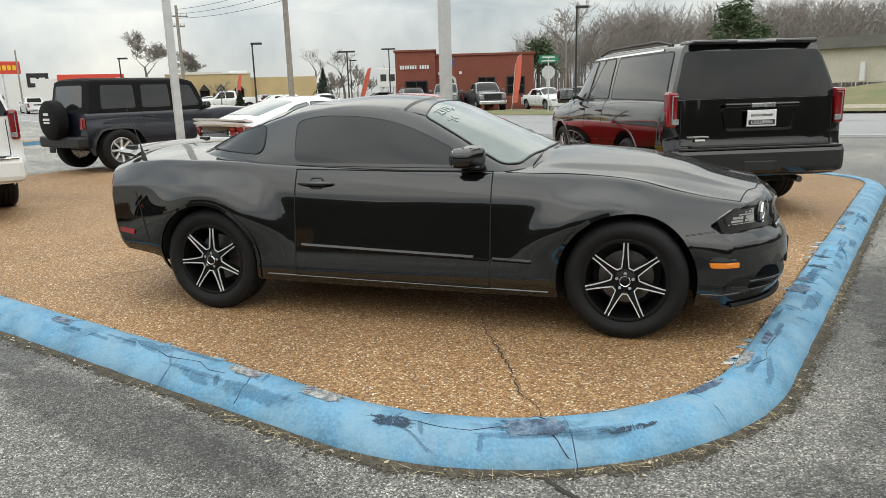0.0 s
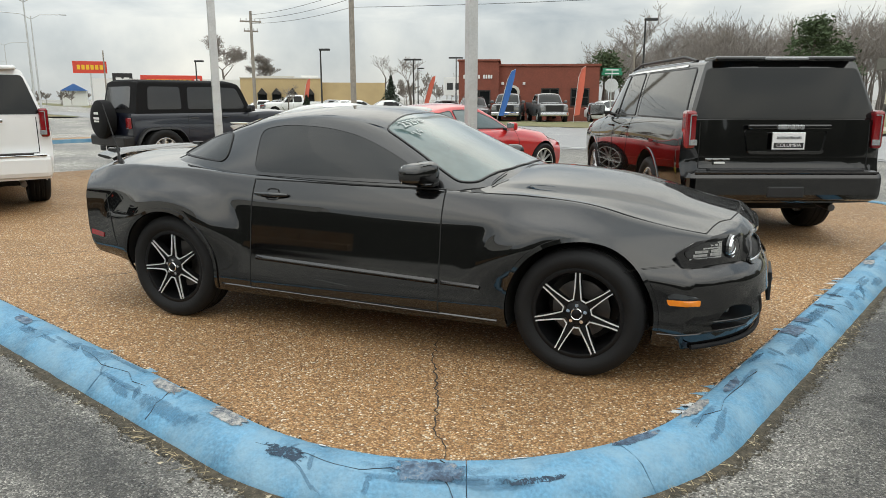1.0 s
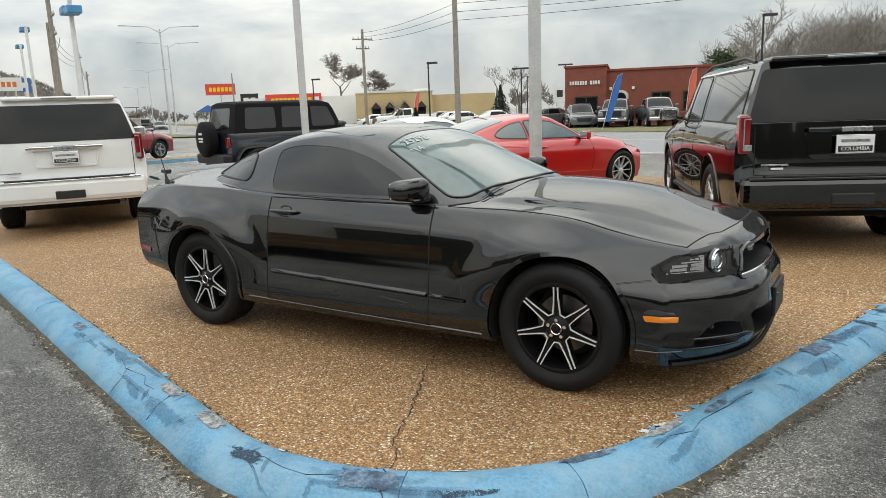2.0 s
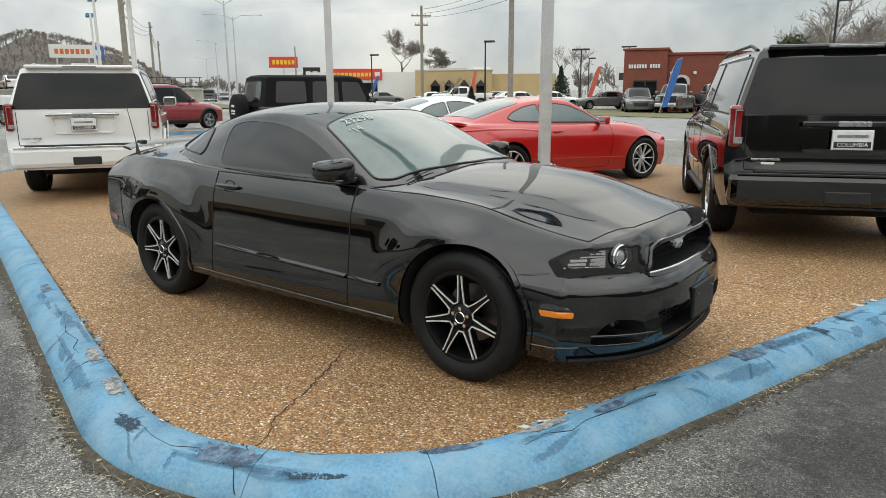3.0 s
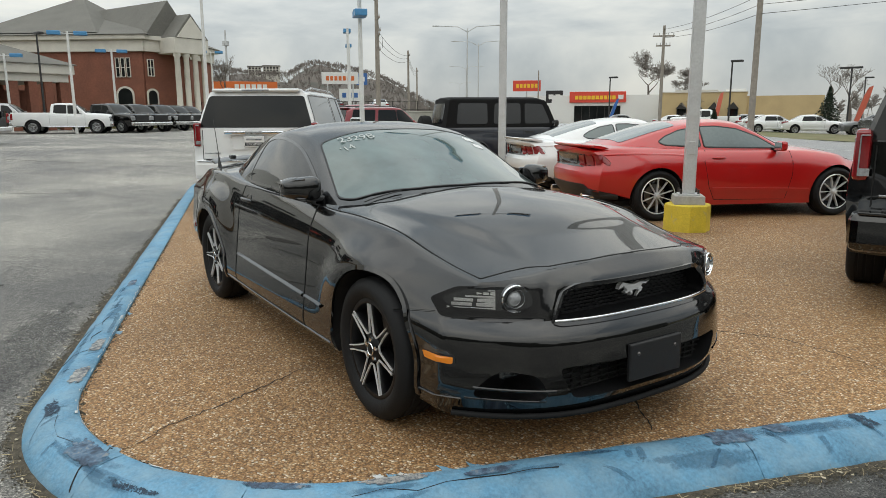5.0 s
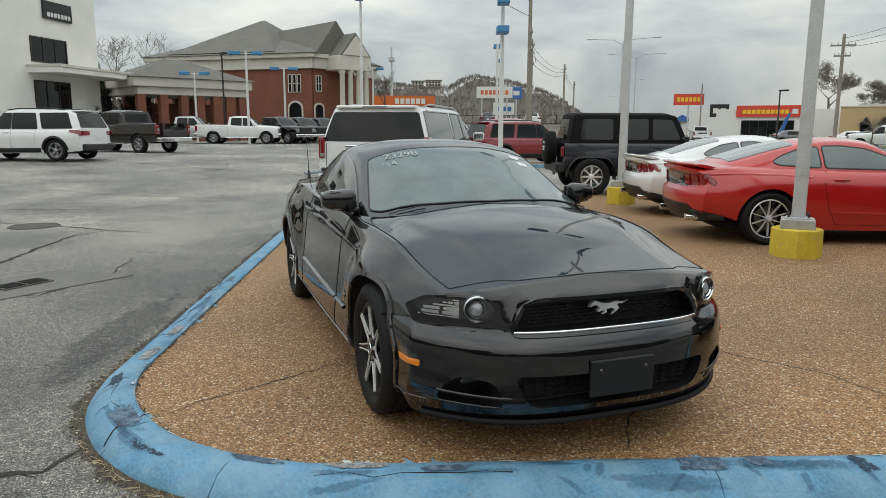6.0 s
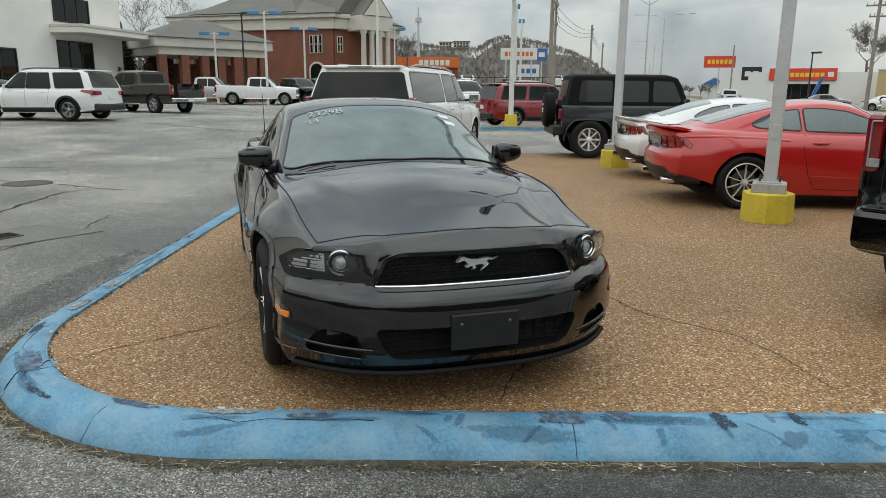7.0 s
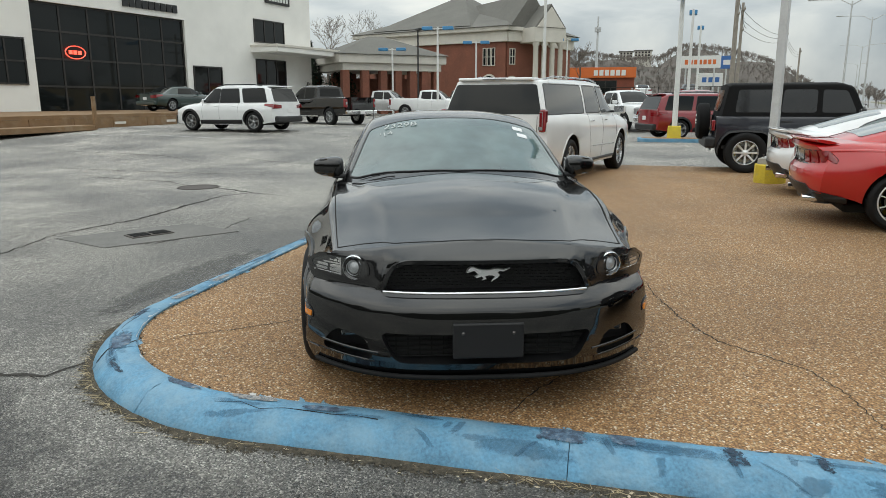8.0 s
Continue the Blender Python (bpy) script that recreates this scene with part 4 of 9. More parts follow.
        out["disc"] = lathe([(0.06, h * 0.12), (0.15, h * 0.12), (0.15, h * 0.2), (0.06, h * 0.2)], 24, STEEL)
    WHEELS[key] = out
    return out


def add_wheels(car, axles, track, R, W, rim, style, key=None, z=None, turn=0.0, phase=(0, 17)):
    """Four wheels: the tyre is the part that carries the rest."""
    me = wheel_meshes(key or (R, W, rim, style), R, W, rim, style)
    for ax, x in enumerate(axles):
        for side in (-1, 1):
            m = pose(x, side * track, (z if z is not None else R), 0, 0, (0 if side < 0 else 180) + (turn if ax == 1 else 0))
            m = m @ pose(0, 0, 0, 0, phase[ax] + 9 * (side > 0), 0)
            w = part("wheel", me["tyre"], car, "black rubber tyre on its rim", m)
            for k, v in me.items():
                if k != "tyre":
                    part({"disc": "brake_disc", "edge": "machined_edge"}.get(k, k.rstrip("0123456789")), v, w)


def mirror_img(me):
    """A copy of a mesh on the car's other side."""
    out = me.copy()
    out.transform(Matrix.Diagonal((1, -1, 1, 1)))
    out.flip_normals()
    return out


def both(name, me, car, label=""):
    """A part on the right flank (negative y) and its twin on the left."""
    a = part(name, me, car, label)
    b = part(name, mirror_img(me), car, label)
    return a, b


# ---- the black coupe ----
HERO_AT = pose(-0.004, 5.073, 0.095, 0, 0, -17.5)
H_F = curve_fn((0.15, 0.085), (0.22, 0.055), (0.30, 0.015), (0.325, 0.0), (0.345, -0.005), (0.40, -0.004), (0.47, 0.003), (0.54, 0.012), (0.556, 0.016), (0.60, 0.058), (0.615, 0.066), (0.65, 0.078), (0.72, 0.10), (0.79, 0.125), (0.83, 0.17), (0.90, 0.24))
H_L = curve_fn((0.15, 0.085), (0.22, 0.055), (0.30, 0.015), (0.325, 0.0), (0.345, -0.005), (0.40, -0.004), (0.47, 0.003), (0.54, 0.012), (0.556, 0.016), (0.60, 0.062), (0.618, 0.086), (0.70, 0.088), (0.752, 0.092), (0.775, 0.104), (0.80, 0.135), (0.83, 0.17), (0.90, 0.24))
H_R = curve_fn((0.35, 0.12), (0.45, 0.03), (0.60, 0.0), (0.75, 0.0), (0.95, 0.05), (1.05, 0.06))


def hero_front(y, z):
    # the raised brow round the grille stands forward of the lamps
    ay = abs(y)
    e = max(ay - (0.50 - (z - 0.598) * 0.39), z - 0.755)
    brow = 0.022 * math.exp(-(e / 0.028) ** 2) * smooth01(z, 0.60, 0.66) if e < 0.1 else 0.0
    k = smooth01(ay, 0.46, 0.53)   # beside the grille the lamps stand upright under the bonnet's edge
    return 0.43 * (ay / 0.9) ** 3.1 + H_F(z) * (1 - k) + H_L(z) * k - brow


def hero_rear(y, z):
    return 0.30 * (abs(y) / 0.88) ** 3.6 + H_R(z)


def hood_relief(x, y):
    # the raised centre of the bonnet with creased edges, and the crests of the wings beside it
    if x < 0.7:
        return 0.0
    ay = abs(y)
    edge = 0.62 - 0.15 * smooth01(x, 0.9, 2.1)
    k = smooth01(x, 0.72, 1.05) * (1 - 0.75 * smooth01(x, 1.9, 2.28))
    dome = 0.017 * smooth01(edge + 0.035 - ay, 0, 0.07)
    crest = 0.012 * math.exp(-((ay - 0.775 + 0.05 * smooth01(x, 1.2, 2.2)) / 0.034) ** 2)
    return k * (dome + crest)


class CoupeShell(Shell):
    """A shell whose flanks have a creased shoulder at zw and swollen wheel arches."""

    def flare(self, x, z):
        xa = self.bend(x, 0.9, z)
        out = 0.0
        for xw, a, r in ((1.36, 0.050, 0.66), (-1.36, 0.058, 0.70)):
            d = math.hypot(xa - xw, z - 0.345)
            if d < r:
                out += a * (1 - smooth01(d, 0.41, r)) * smooth01(z, 0.36, 0.70)
        return out * (1 - smooth01(z, self.zw(x) + 0.01, self.zs(x)))

    def side_raw(self, x, z):
        b, w, s, W, Y = self.zb(x), self.zw(x), self.zs(x), self.yw(x), self.ys(x)
        t = max(-1.5, min(1.15, (z - w) / max(0.02, s - w)))
        up = W - (W - Y) * (0.82 * t + 0.18 * t * abs(t))
        low = W + self.tuck * (w - z) - 0.045 * max(0.0, (b + 0.12 - z) / 0.12) ** 2   # leans out to the sill, then rolls under
        k = 0.005
        lo, hi = min(up, low), max(up, low)
        return lo - k * math.log(1 + math.exp(-min(30, (hi - lo) / k))) + self.flare(x, z)


DOOR_X0, DOOR_X1 = -0.70, 0.585


hero_body = CoupeShell(
    -2.425, 2.29,
    zb=[(-2.5, 0.40), (-2.1, 0.34), (-1.75, 0.27), (-1.0, 0.235), (0, 0.225), (1.0, 0.225), (1.75, 0.225), (2.29, 0.205)],
    yw=[(-2.5, 0.835), (-2.1, 0.865), (-1.36, 0.884), (-0.7, 0.885), (0, 0.889), (0.5, 0.889), (0.95, 0.886), (1.36, 0.880), (1.8, 0.885), (2.29, 0.85)],
    zw=[(-2.5, 0.84), (-1.9, 0.845), (-1.36, 0.835), (-0.7, 0.815), (0, 0.805), (0.9, 0.795), (1.2, 0.775), (1.5, 0.70), (1.8, 0.60), (2.29, 0.52)],
    ys=[(-2.5, 0.70), (-2.1, 0.755), (-1.36, 0.825), (-0.7, 0.82), (0, 0.828), (0.6, 0.825), (1.3, 0.80), (1.9, 0.765), (2.29, 0.72)],
    zs=[(-2.5, 0.90), (-2.2, 0.985), (-1.8, 1.008), (-1.3, 1.005), (-0.8, 0.977), (-0.2, 0.957), (0.6, 0.940), (1.1, 0.912), (1.6, 0.866), (1.95, 0.818), (2.29, 0.768)],
    zc=[(-2.5, 0.99), (-2.2, 1.06), (-1.8, 1.065), (-1.2, 1.05), (0, 1.02), (0.6, 1.025), (0.95, 1.022), (1.4, 0.994), (1.8, 0.942), (2.05, 0.886), (2.29, 0.832)],
    front=hero_front, rear=hero_rear, tuck=0.115, pt=1.7, ramp=1.08, crown=hood_relief)
hero_cabin = Shell(
    -1.80, 0.98,
    zb=[(0, 0.90)],
    yw=[(-1.8, 0.66), (-1.3, 0.765), (-0.8, 0.812), (0, 0.822), (0.6, 0.79), (0.98, 0.70)],
    zw=[(0, 0.91)],
    ys=[(-1.8, 0.60), (-1.3, 0.585), (-0.9, 0.58), (-0.5, 0.592), (0.0, 0.615), (0.3, 0.675), (0.62, 0.735), (0.98, 0.68)],
    zs=[(-1.8, 0.945), (-1.55, 1.02), (-1.3, 1.125), (-1.0, 1.245), (-0.7, 1.312), (-0.4, 1.335), (-0.15, 1.318), (0.05, 1.268), (0.3, 1.145), (0.62, 0.975), (0.98, 0.90)],
    zc=[(-1.8, 1.02), (-1.6, 1.09), (-1.3, 1.215), (-1.0, 1.325), (-0.75, 1.375), (-0.35, 1.402), (-0.1, 1.385), (0.08, 1.345), (0.45, 1.195), (0.82, 1.038), (0.98, 0.975)],
    front=lambda y, z: 0.0, rear=lambda y, z: 0.0, tuck=0.0, q=1.35, pt=2.8, ramp=0.1)


def build_hero():
    car = thing("sports_coupe", "glossy black two-door sports coupe with dark tinted windows on tan aggregate", "car", HERO_AT)
    R_, L_ = hero_body.side(-1), hero_body.side(1)
    cuts = []
    for x in (1.36, -1.36):
        for s in (-1, 1):
            cuts.append(arch_cutter(x, 0.345, 0.395 if x > 0 else 0.39, s * 0.58, s * 1.1))
    grille = rounded([(-0.49, 0.598), (0.49, 0.598), (0.43, 0.752), (-0.43, 0.752)], [0.05, 0.05, 0.09, 0.09], 5)
    low = rounded([(-0.42, 0.285), (0.42, 0.285), (0.50, 0.435), (-0.50, 0.435)], [0.05, 0.05, 0.05, 0.05], 5)
    cuts.append(block_cutter(grille, "X", 2.07, 2.6, PLASTIC))
    cuts.append(block_cutter(low, "X", 2.15, 2.6, PLASTIC))
    for s in (-1, 1):
        fog = [(s * 0.70, 0.425), (s * 0.57, 0.405), (s * 0.52, 0.30), (s * 0.58, 0.272), (s * 0.78, 0.30), (s * 0.76, 0.36)]
        cuts.append(block_cutter(rounded(fog if s > 0 else fog[::-1], 0.04, 4), "X", 1.93, 2.6, PLASTIC))
    V = [0, .04, .08, .13, .19, .26, .33, .40, .46, .52, .57, .61, .645, .675, .70, .72, .74, .755, .77, .785, .80, .82, .845, .87, .90, .93, .96, .985, 1.0]
    T = [-1, -0.985] + list(np.linspace(-0.965, 0.965, 53)) + [0.985, 1]
    whole = cut(hero_body.mesh([BLACK_PAINT], nx=130, V=V, T=T, keep=(DOOR_X0, DOOR_X1)), cuts)
    bm = bmesh.new()
    bm.from_mesh(whole)
    doors = {-1: [], 1: []}
    for f in bm.faces:
        c = f.calc_center_median()
        if DOOR_X0 < c.x < DOOR_X1 and abs(c.y) > 0.77 and 0.285 < c.z < 0.945:
            doors[-1 if c.y < 0 else 1].append(f)
    door_me = {}
    for side, fs in doors.items():
        db = bmesh.new()
        seen = {}
        for f in fs:
            vs = []
            for v in f.verts:
                if v.index not in seen:
                    seen[v.index] = db.verts.new(v.co)
                vs.append(seen[v.index])
            db.faces.new(vs)
        door_me[side] = bpy.data.meshes.new("mesh")
        db.to_mesh(door_me[side])
        db.free()
        door_me[side].materials.append(BLACK_PAINT)
        door_me[side].polygons.foreach_set("use_smooth", [True] * len(door_me[side].polygons))
    bmesh.ops.delete(bm, geom=doors[-1] + doors[1], context="FACES")
    bm.to_mesh(whole)
    bm.free()
    body = part("body", whole, car, "glossy black painted body")
    cabin = part("roof", hero_cabin.mesh([BLACK_PAINT], nx=64), car, "glossy black roof and pillars")

    cs = hero_cabin.side(-1)
    ctop = hero_cabin.top
    # side glass
    door_glass = rounded([(-0.745, 0.985), (0.50, 0.972), (0.28, 1.105), (-0.02, 1.232), (-0.30, 1.283), (-0.62, 1.288), (-0.79, 1.25)], [0.07, 0.03, 0.15, 0.15, 0.2, 0.1, 0.06], 5)
    both("door_window", patch(door_glass, cs, TINT, 0.004, 6), car, "dark tinted side window")
    both("window_seal", ribbon(door_glass, cs, GLOSS_BLACK, 0.024, 0.007, True), car)
    q_glass = rounded([(-1.50, 1.068), (-1.03, 1.045), (-1.0, 1.09), (-1.035, 1.218), (-1.09, 1.226), (-1.30, 1.165)], [0.04, 0.04, 0.05, 0.04, 0.04, 0.1], 5)
    both("quarter_window", patch(q_glass, cs, TINT, 0.004, 5), car, "dark tinted quarter window")
    both("window_seal", ribbon(q_glass, cs, PLASTIC, 0.014, 0.006, True), car)
    # windscreen and rear glass
    ws = rounded([(0.63, -0.718), (0.72, -0.66), (0.81, -0.32), (0.825, 0), (0.81, 0.32), (0.72, 0.66), (0.63, 0.718), (0.10, 0.592), (0.075, 0.3), (0.07, 0), (0.075, -0.3), (0.10, -0.592)], 0.04, 3)
    screen = part("windscreen", patch(ws, ctop, SCREEN, 0.004, 8), car, "green-grey windscreen with pale sky reflection in its colour")
    part("windscreen_seal", ribbon(ws, ctop, PLASTIC, 0.013, 0.006, True), car)
    rg = rounded([(-0.93, -0.53), (-0.93, 0.53), (-1.62, 0.52), (-1.66, 0), (-1.62, -0.52)], 0.06, 3)
    part("rear_window", patch(rg, ctop, TINT, 0.004, 6, flip=False), car, "dark rear window")
    # stock number and year written on the screen in white marker
    def on_screen(words, size, x, y, lean):
        me = text_mesh(words, size, MARKER_WHITE, 0.0008)
        n = normal_at(ctop, x, y)
        if n.z < 0:
            n = -n
        right = Vector((0, 1, 0))
        right = (right - n * right.dot(n)).normalized()
        up = n.cross(right)
        m = Matrix((right, up, n)).transposed().to_4x4()
        m.translation = ctop(x, y) + n * 0.007
        me.transform(m @ pose(0, 0, 0, 0, 0, lean))
        part("marker_writing", me, screen, "white hand-written marker digits")
    on_screen("2329B", 0.095, 0.165, -0.375, -3)
    on_screen("'14", 0.08, 0.255, -0.475, 8)
    for k, yy in ((0.16, 0.47), (0.25, 0.49)):
        st = rounded([(k, yy - 0.035), (k + 0.05, yy - 0.035), (k + 0.05, yy + 0.035), (k, yy + 0.035)], 0.005, 2)
        part("window_sticker", patch(st, ctop, PLATE_WHITE, 0.0065, 2, sink=-0.004), screen, "small white paper sticker")

    # doors, with dark gaps round them
    door = [(DOOR_X0, 0.285), (DOOR_X1, 0.275), (DOOR_X1, 0.95), (DOOR_X0, 0.955)]
    for s in (-1, 1):
        d = part("door", door_me[s], car, "glossy black door")
        gap = ribbon(door, R_, LINER, 0.008, 0.0026, True)
        part("door_gap", gap if s < 0 else mirror_img(gap), d)
        # handle: recess cup and pull bar
        cup = rounded([(-0.60, 0.835), (-0.50, 0.835), (-0.50, 0.905), (-0.60, 0.905)], 0.034, 5)
        hc = patch(cup, R_, GLOSS_BLACK, 0.004, 4, bulge=-0.012)
        part("handle_cup", hc if s < 0 else mirror_img(hc), d)
        base = [R_(x, 0.872) for x in np.linspace(-0.675, -0.435, 9)]
        bar = tube([p + Vector((0, -0.014 - 0.016 * math.sin(math.pi * k / 8), 0)) for k, p in enumerate(base)], [0.008, 0.012, 0.014, 0.015, 0.015, 0.015, 0.014, 0.012, 0.008], BLACK_PAINT, 10)
        part("door_handle", bar if s < 0 else mirror_img(bar), d)
        mould = ribbon([(-0.655, 0.478), (0.575, 0.445)], R_, BLACK_PAINT, 0.036, 0.012, height=0.017, crest=0.15)
        part("body_moulding", mould if s < 0 else mirror_img(mould), d, "black rubbing strip")
        m2 = ribbon([(0.60, 0.444), (0.83, 0.438)], R_, BLACK_PAINT, 0.03, 0.012, height=0.015, crest=0.15)
        part("body_moulding", m2 if s < 0 else mirror_img(m2), car, "black rubbing strip")
    both("sill_strip", ribbon([(-0.93, 0.285), (0.93, 0.262)], R_, BLACK_PAINT, 0.012, 0.008, height=0.008, crest=0.2), car)
    # wheel arch lips
    for x, rr in ((1.36, 0.397), (-1.36, 0.392)):
        arc = [(x + rr * math.cos(a), 0.345 + rr * math.sin(a)) for a in np.linspace(radians(-14), radians(194), 40)]
        both("arch_lip", ribbon(arc, R_, BLACK_PAINT, 0.028, 0.009, height=0.009), car)
    # bonnet edges and panel gaps
    for s in (-1, 1):
        line = [(0.66, s * 0.80), (1.1, s * 0.775), (1.5, s * 0.742), (1.8, s * 0.712), (1.955, s * 0.695)]
        part("bonnet_gap", ribbon(line, hero_body.top, LINER, 0.007, 0.002), car)
    part("bonnet_gap", ribbon([(1.955, -0.695), (1.985, -0.57), (2.01, -0.49), (2.062, -0.42), (2.10, -0.22), (2.108, 0), (2.10, 0.22), (2.062, 0.42), (2.01, 0.49), (1.985, 0.57), (1.955, 0.695)], hero_body.top, LINER, 0.008, 0.002), car)
    both("bumper_gap", ribbon([(-1.83, 0.46), (-1.87, 0.60), (-1.95, 0.80)], R_, LINER, 0.006, 0.0015), car)
    # nose: grille mesh with badge, bright strip, bars
    gx = 2.075
    gm = bmesh.new()
    for r in range(9):
        zz = 0.615 + r * 0.0155
        half = 0.475 - (zz - 0.605) * 0.40
        for c in range(24):
            yy = -half + (2 * half) * (c + 0.5 * (r % 2)) / 24
            box_bm(0.012, 0.026, 0.0045, (gx + 0.012, yy, zz), 0.0, gm)
    g = part("grille", bm_mesh(gm, PLASTIC), car, "black plastic honeycomb grille")
    part("grille_bar", tube([hero_body.nose(y, 0.613) + Vector((0.004, 0, 0)) for y in np.linspace(-0.475, 0.475, 21)], 0.008, CHROME, 10), g, "bright chrome strip")
    part("grille_surround", ribbon(grille, hero_body.nose, GLOSS_BLACK, 0.022, 0.008, True), g)
    # running horse emblem as a plain silver shape
    bm = bmesh.new()
    horse = [(-0.100, 0.004), (-0.092, 0.022), (-0.078, 0.034), (-0.068, 0.033), (-0.050, 0.027), (-0.030, 0.020), (0.010, 0.017), (0.035, 0.024), (0.060, 0.022), (0.078, 0.018), (0.110, 0.024), (0.080, 0.010), (0.060, 0.012), (0.050, 0.004), (0.062, -0.010), (0.052, -0.022), (0.034, -0.034), (0.020, -0.044), (0.028, -0.030), (0.040, -0.018), (0.026, -0.010), (0.006, -0.010), (-0.010, -0.014), (-0.004, -0.028), (-0.024, -0.036), (-0.016, -0.028), (-0.026, -0.014), (-0.050, -0.024), (-0.062, -0.014), (-0.056, -0.014), (-0.042, -0.006), (-0.052, 0.004), (-0.064, 0.014), (-0.080, 0.010)]
    lo = [bm.verts.new((gx + 0.055, p[0] + 0.01, 0.685 + p[1])) for p in horse]
    hi = [bm.verts.new((gx + 0.072, p[0] * 0.95 + 0.01, 0.685 + p[1] * 0.92)) for p in horse]
    bm.faces.new(lo); bm.faces.new(hi)
    for i in range(len(horse)):
        bm.faces.new((lo[i], lo[(i + 1) % len(lo)], hi[(i + 1) % len(lo)], hi[i]))
    part("emblem", bm_mesh(bm, MACHINED), g, "silver emblem")
    # lower grille bars, plate holder
    lm = bmesh.new()
    for r in range(6):
        box_bm(0.012, 0.86 + 0.02 * r, 0.006, (2.165, 0, 0.295 + r * 0.024), 0.0, lm)
    for c in range(16):
        box_bm(0.010, 0.006, 0.13, (2.162, -0.42 + c * 0.056, 0.292), 0.0, lm)
    part("lower_grille", bm_mesh(lm, LINER), car, "black lower grille")
    plate = part("plate_holder", box_mesh(0.02, 0.325, 0.165, PLASTIC, (2.292, 0.0, 0.325), 0.006), car, "blank black plate holder")
    for yy in (-0.115, 0.115):
        sc = bmesh.new()
        bmesh.ops.create_uvsphere(sc, u_segments=10, v_segments=6, radius=0.009)
        bmesh.ops.translate(sc, vec=(2.302, yy, 0.445), verts=sc.verts)
        part("screw", bm_mesh(sc, STEEL, True), plate)
    part("front_lip", tube([hero_body.nose(y, 0.235) + Vector((0.006, 0, -0.022)) for y in np.linspace(-0.82, 0.82, 25)], 0.013, RUBBER, 8), car, "black chin spoiler")
    # head lamps
    for s in (-1, 1):
        ol = [(s * 0.535, 0.690), (s * 0.56, 0.662), (s * 0.69, 0.650), (s * 0.81, 0.662), (s * 0.838, 0.705), (s * 0.77, 0.748), (s * 0.65, 0.762), (s * 0.555, 0.752)]
        ol = rounded(ol if s > 0 else ol[::-1], 0.03, 4)
        bz = [(s * 0.50, 0.628), (s * 0.52, 0.614), (s * 0.70, 0.608), (s * 0.835, 0.622), (s * 0.862, 0.70), (s * 0.79, 0.752), (s * 0.63, 0.766), (s * 0.47, 0.768), (s * 0.475, 0.72)]
        part("lamp_bezel", patch(rounded(bz if s > 0 else bz[::-1], 0.015, 3, 0.03), hero_body.nose, GLOSS_BLACK, 0.0015, 7), car, "gloss black panel round the headlight")
        hl = part("headlight", patch(ol, hero_body.nose, LAMP_BLACK, 0.004, 6), car, "clear headlight with a round projector lamp")
        part("headlight_rim", ribbon(ol, hero_body.nose, GLOSS_BLACK, 0.012, 0.006, True), hl)
        cyl = lathe([(0.036, -0.004), (0.048, -0.010), (0.056, -0.016), (0.062, 0.002)], 32, LAMP_BLACK)
        at_ = Matrix.Translation(hero_body.nose(s * 0.608, 0.708) + Vector((-0.004, 0, 0))) @ pose(0, 0, 0, 0, 0, 90 + 16 * s)
        part("projector", cyl, hl, "round projector housing", at_)
        part("projector_lens", lathe([(0.0, -0.020), (0.018, -0.017), (0.030, -0.010), (0.036, -0.002)], 32, CLEAR_LENS), hl, "clear domed projector lens", at_)
        for r0 in (0.038, 0.056):
            part("projector_ring", lathe([(r0 - 0.003, -0.013), (r0, -0.019), (r0 + 0.003, -0.012)], 40, CHROME), hl, "", at_)
        for zz, hh, cells in ((0.662, 0.008, 1), (0.675, 0.013, 2), (0.693, 0.013, 2), (0.711, 0.007, 1), (0.723, 0.010, 3), (0.738, 0.005, 1)):
            a, w = 0.672, (0.815 - 0.10 * max(0, zz - 0.69) / 0.04 - 0.672) / cells
            for c in range(cells):
                y0, y1 = a + c * w, a + (c + 0.82 if cells > 1 else 1) * w
                tip = 0.004 * ((c * 7) % 3 - 1) if cells > 1 else 0.0
                ln = [(y0, zz + tip), (y1, zz), (y1, zz + hh), (y0, zz + hh - tip)]
                ln = [(s * u, v) for u, v in ln]
                part("lamp_reflector", patch(ln if s > 0 else ln[::-1], hero_body.nose, CHROME, 0.0065, 1, sink=-0.003), hl, "bright reflector piece")
        # side repeater in the bumper
    # built on the corner of the bumper
    for s in (-1, 1):
        side_f = R_ if s < 0 else L_

        def corner(u, z, s=s, side_f=side_f):
            # round the corner of the bumper: across the nose, then back along the flank
            if u <= 0.85:
                return hero_body.nose(s * u, z)
            st = hero_body.x1 - (u - 0.85) * 1.5
            y = hero_body.side_raw(st, z)
            return Vector((hero_body.bend(st, y, z), s * y, z))
        ax = [(0.826, 0.430), (0.915, 0.430), (0.924, 0.455), (0.918, 0.485), (0.898, 0.502), (0.865, 0.502), (0.836, 0.485), (0.822, 0.458)]
        sk = part("marker_lamp", patch(rounded(ax, 0.012, 4, 0.02), corner, GLOSS_BLACK, 0.004, 5, flip=s < 0), car, "side marker lamp")
        ov = [(0.834, 0.472), (0.914, 0.474), (0.908, 0.490), (0.892, 0.499), (0.868, 0.499), (0.843, 0.486)]
        part("reflector_socket", patch(rounded(ov, 0.01, 3, 0.02), corner, SMOKED, 0.0055, 3, flip=s < 0, sink=-0.002), sk, "dark oval socket")
        am = [(0.832, 0.437), (0.912, 0.437), (0.917, 0.466), (0.829, 0.466)]
        part("amber_lens", patch(rounded(am, 0.006, 3, 0.02), corner, AMBER_LENS, 0.008, 4, flip=s < 0, sink=-0.002), sk, "amber plastic lens")
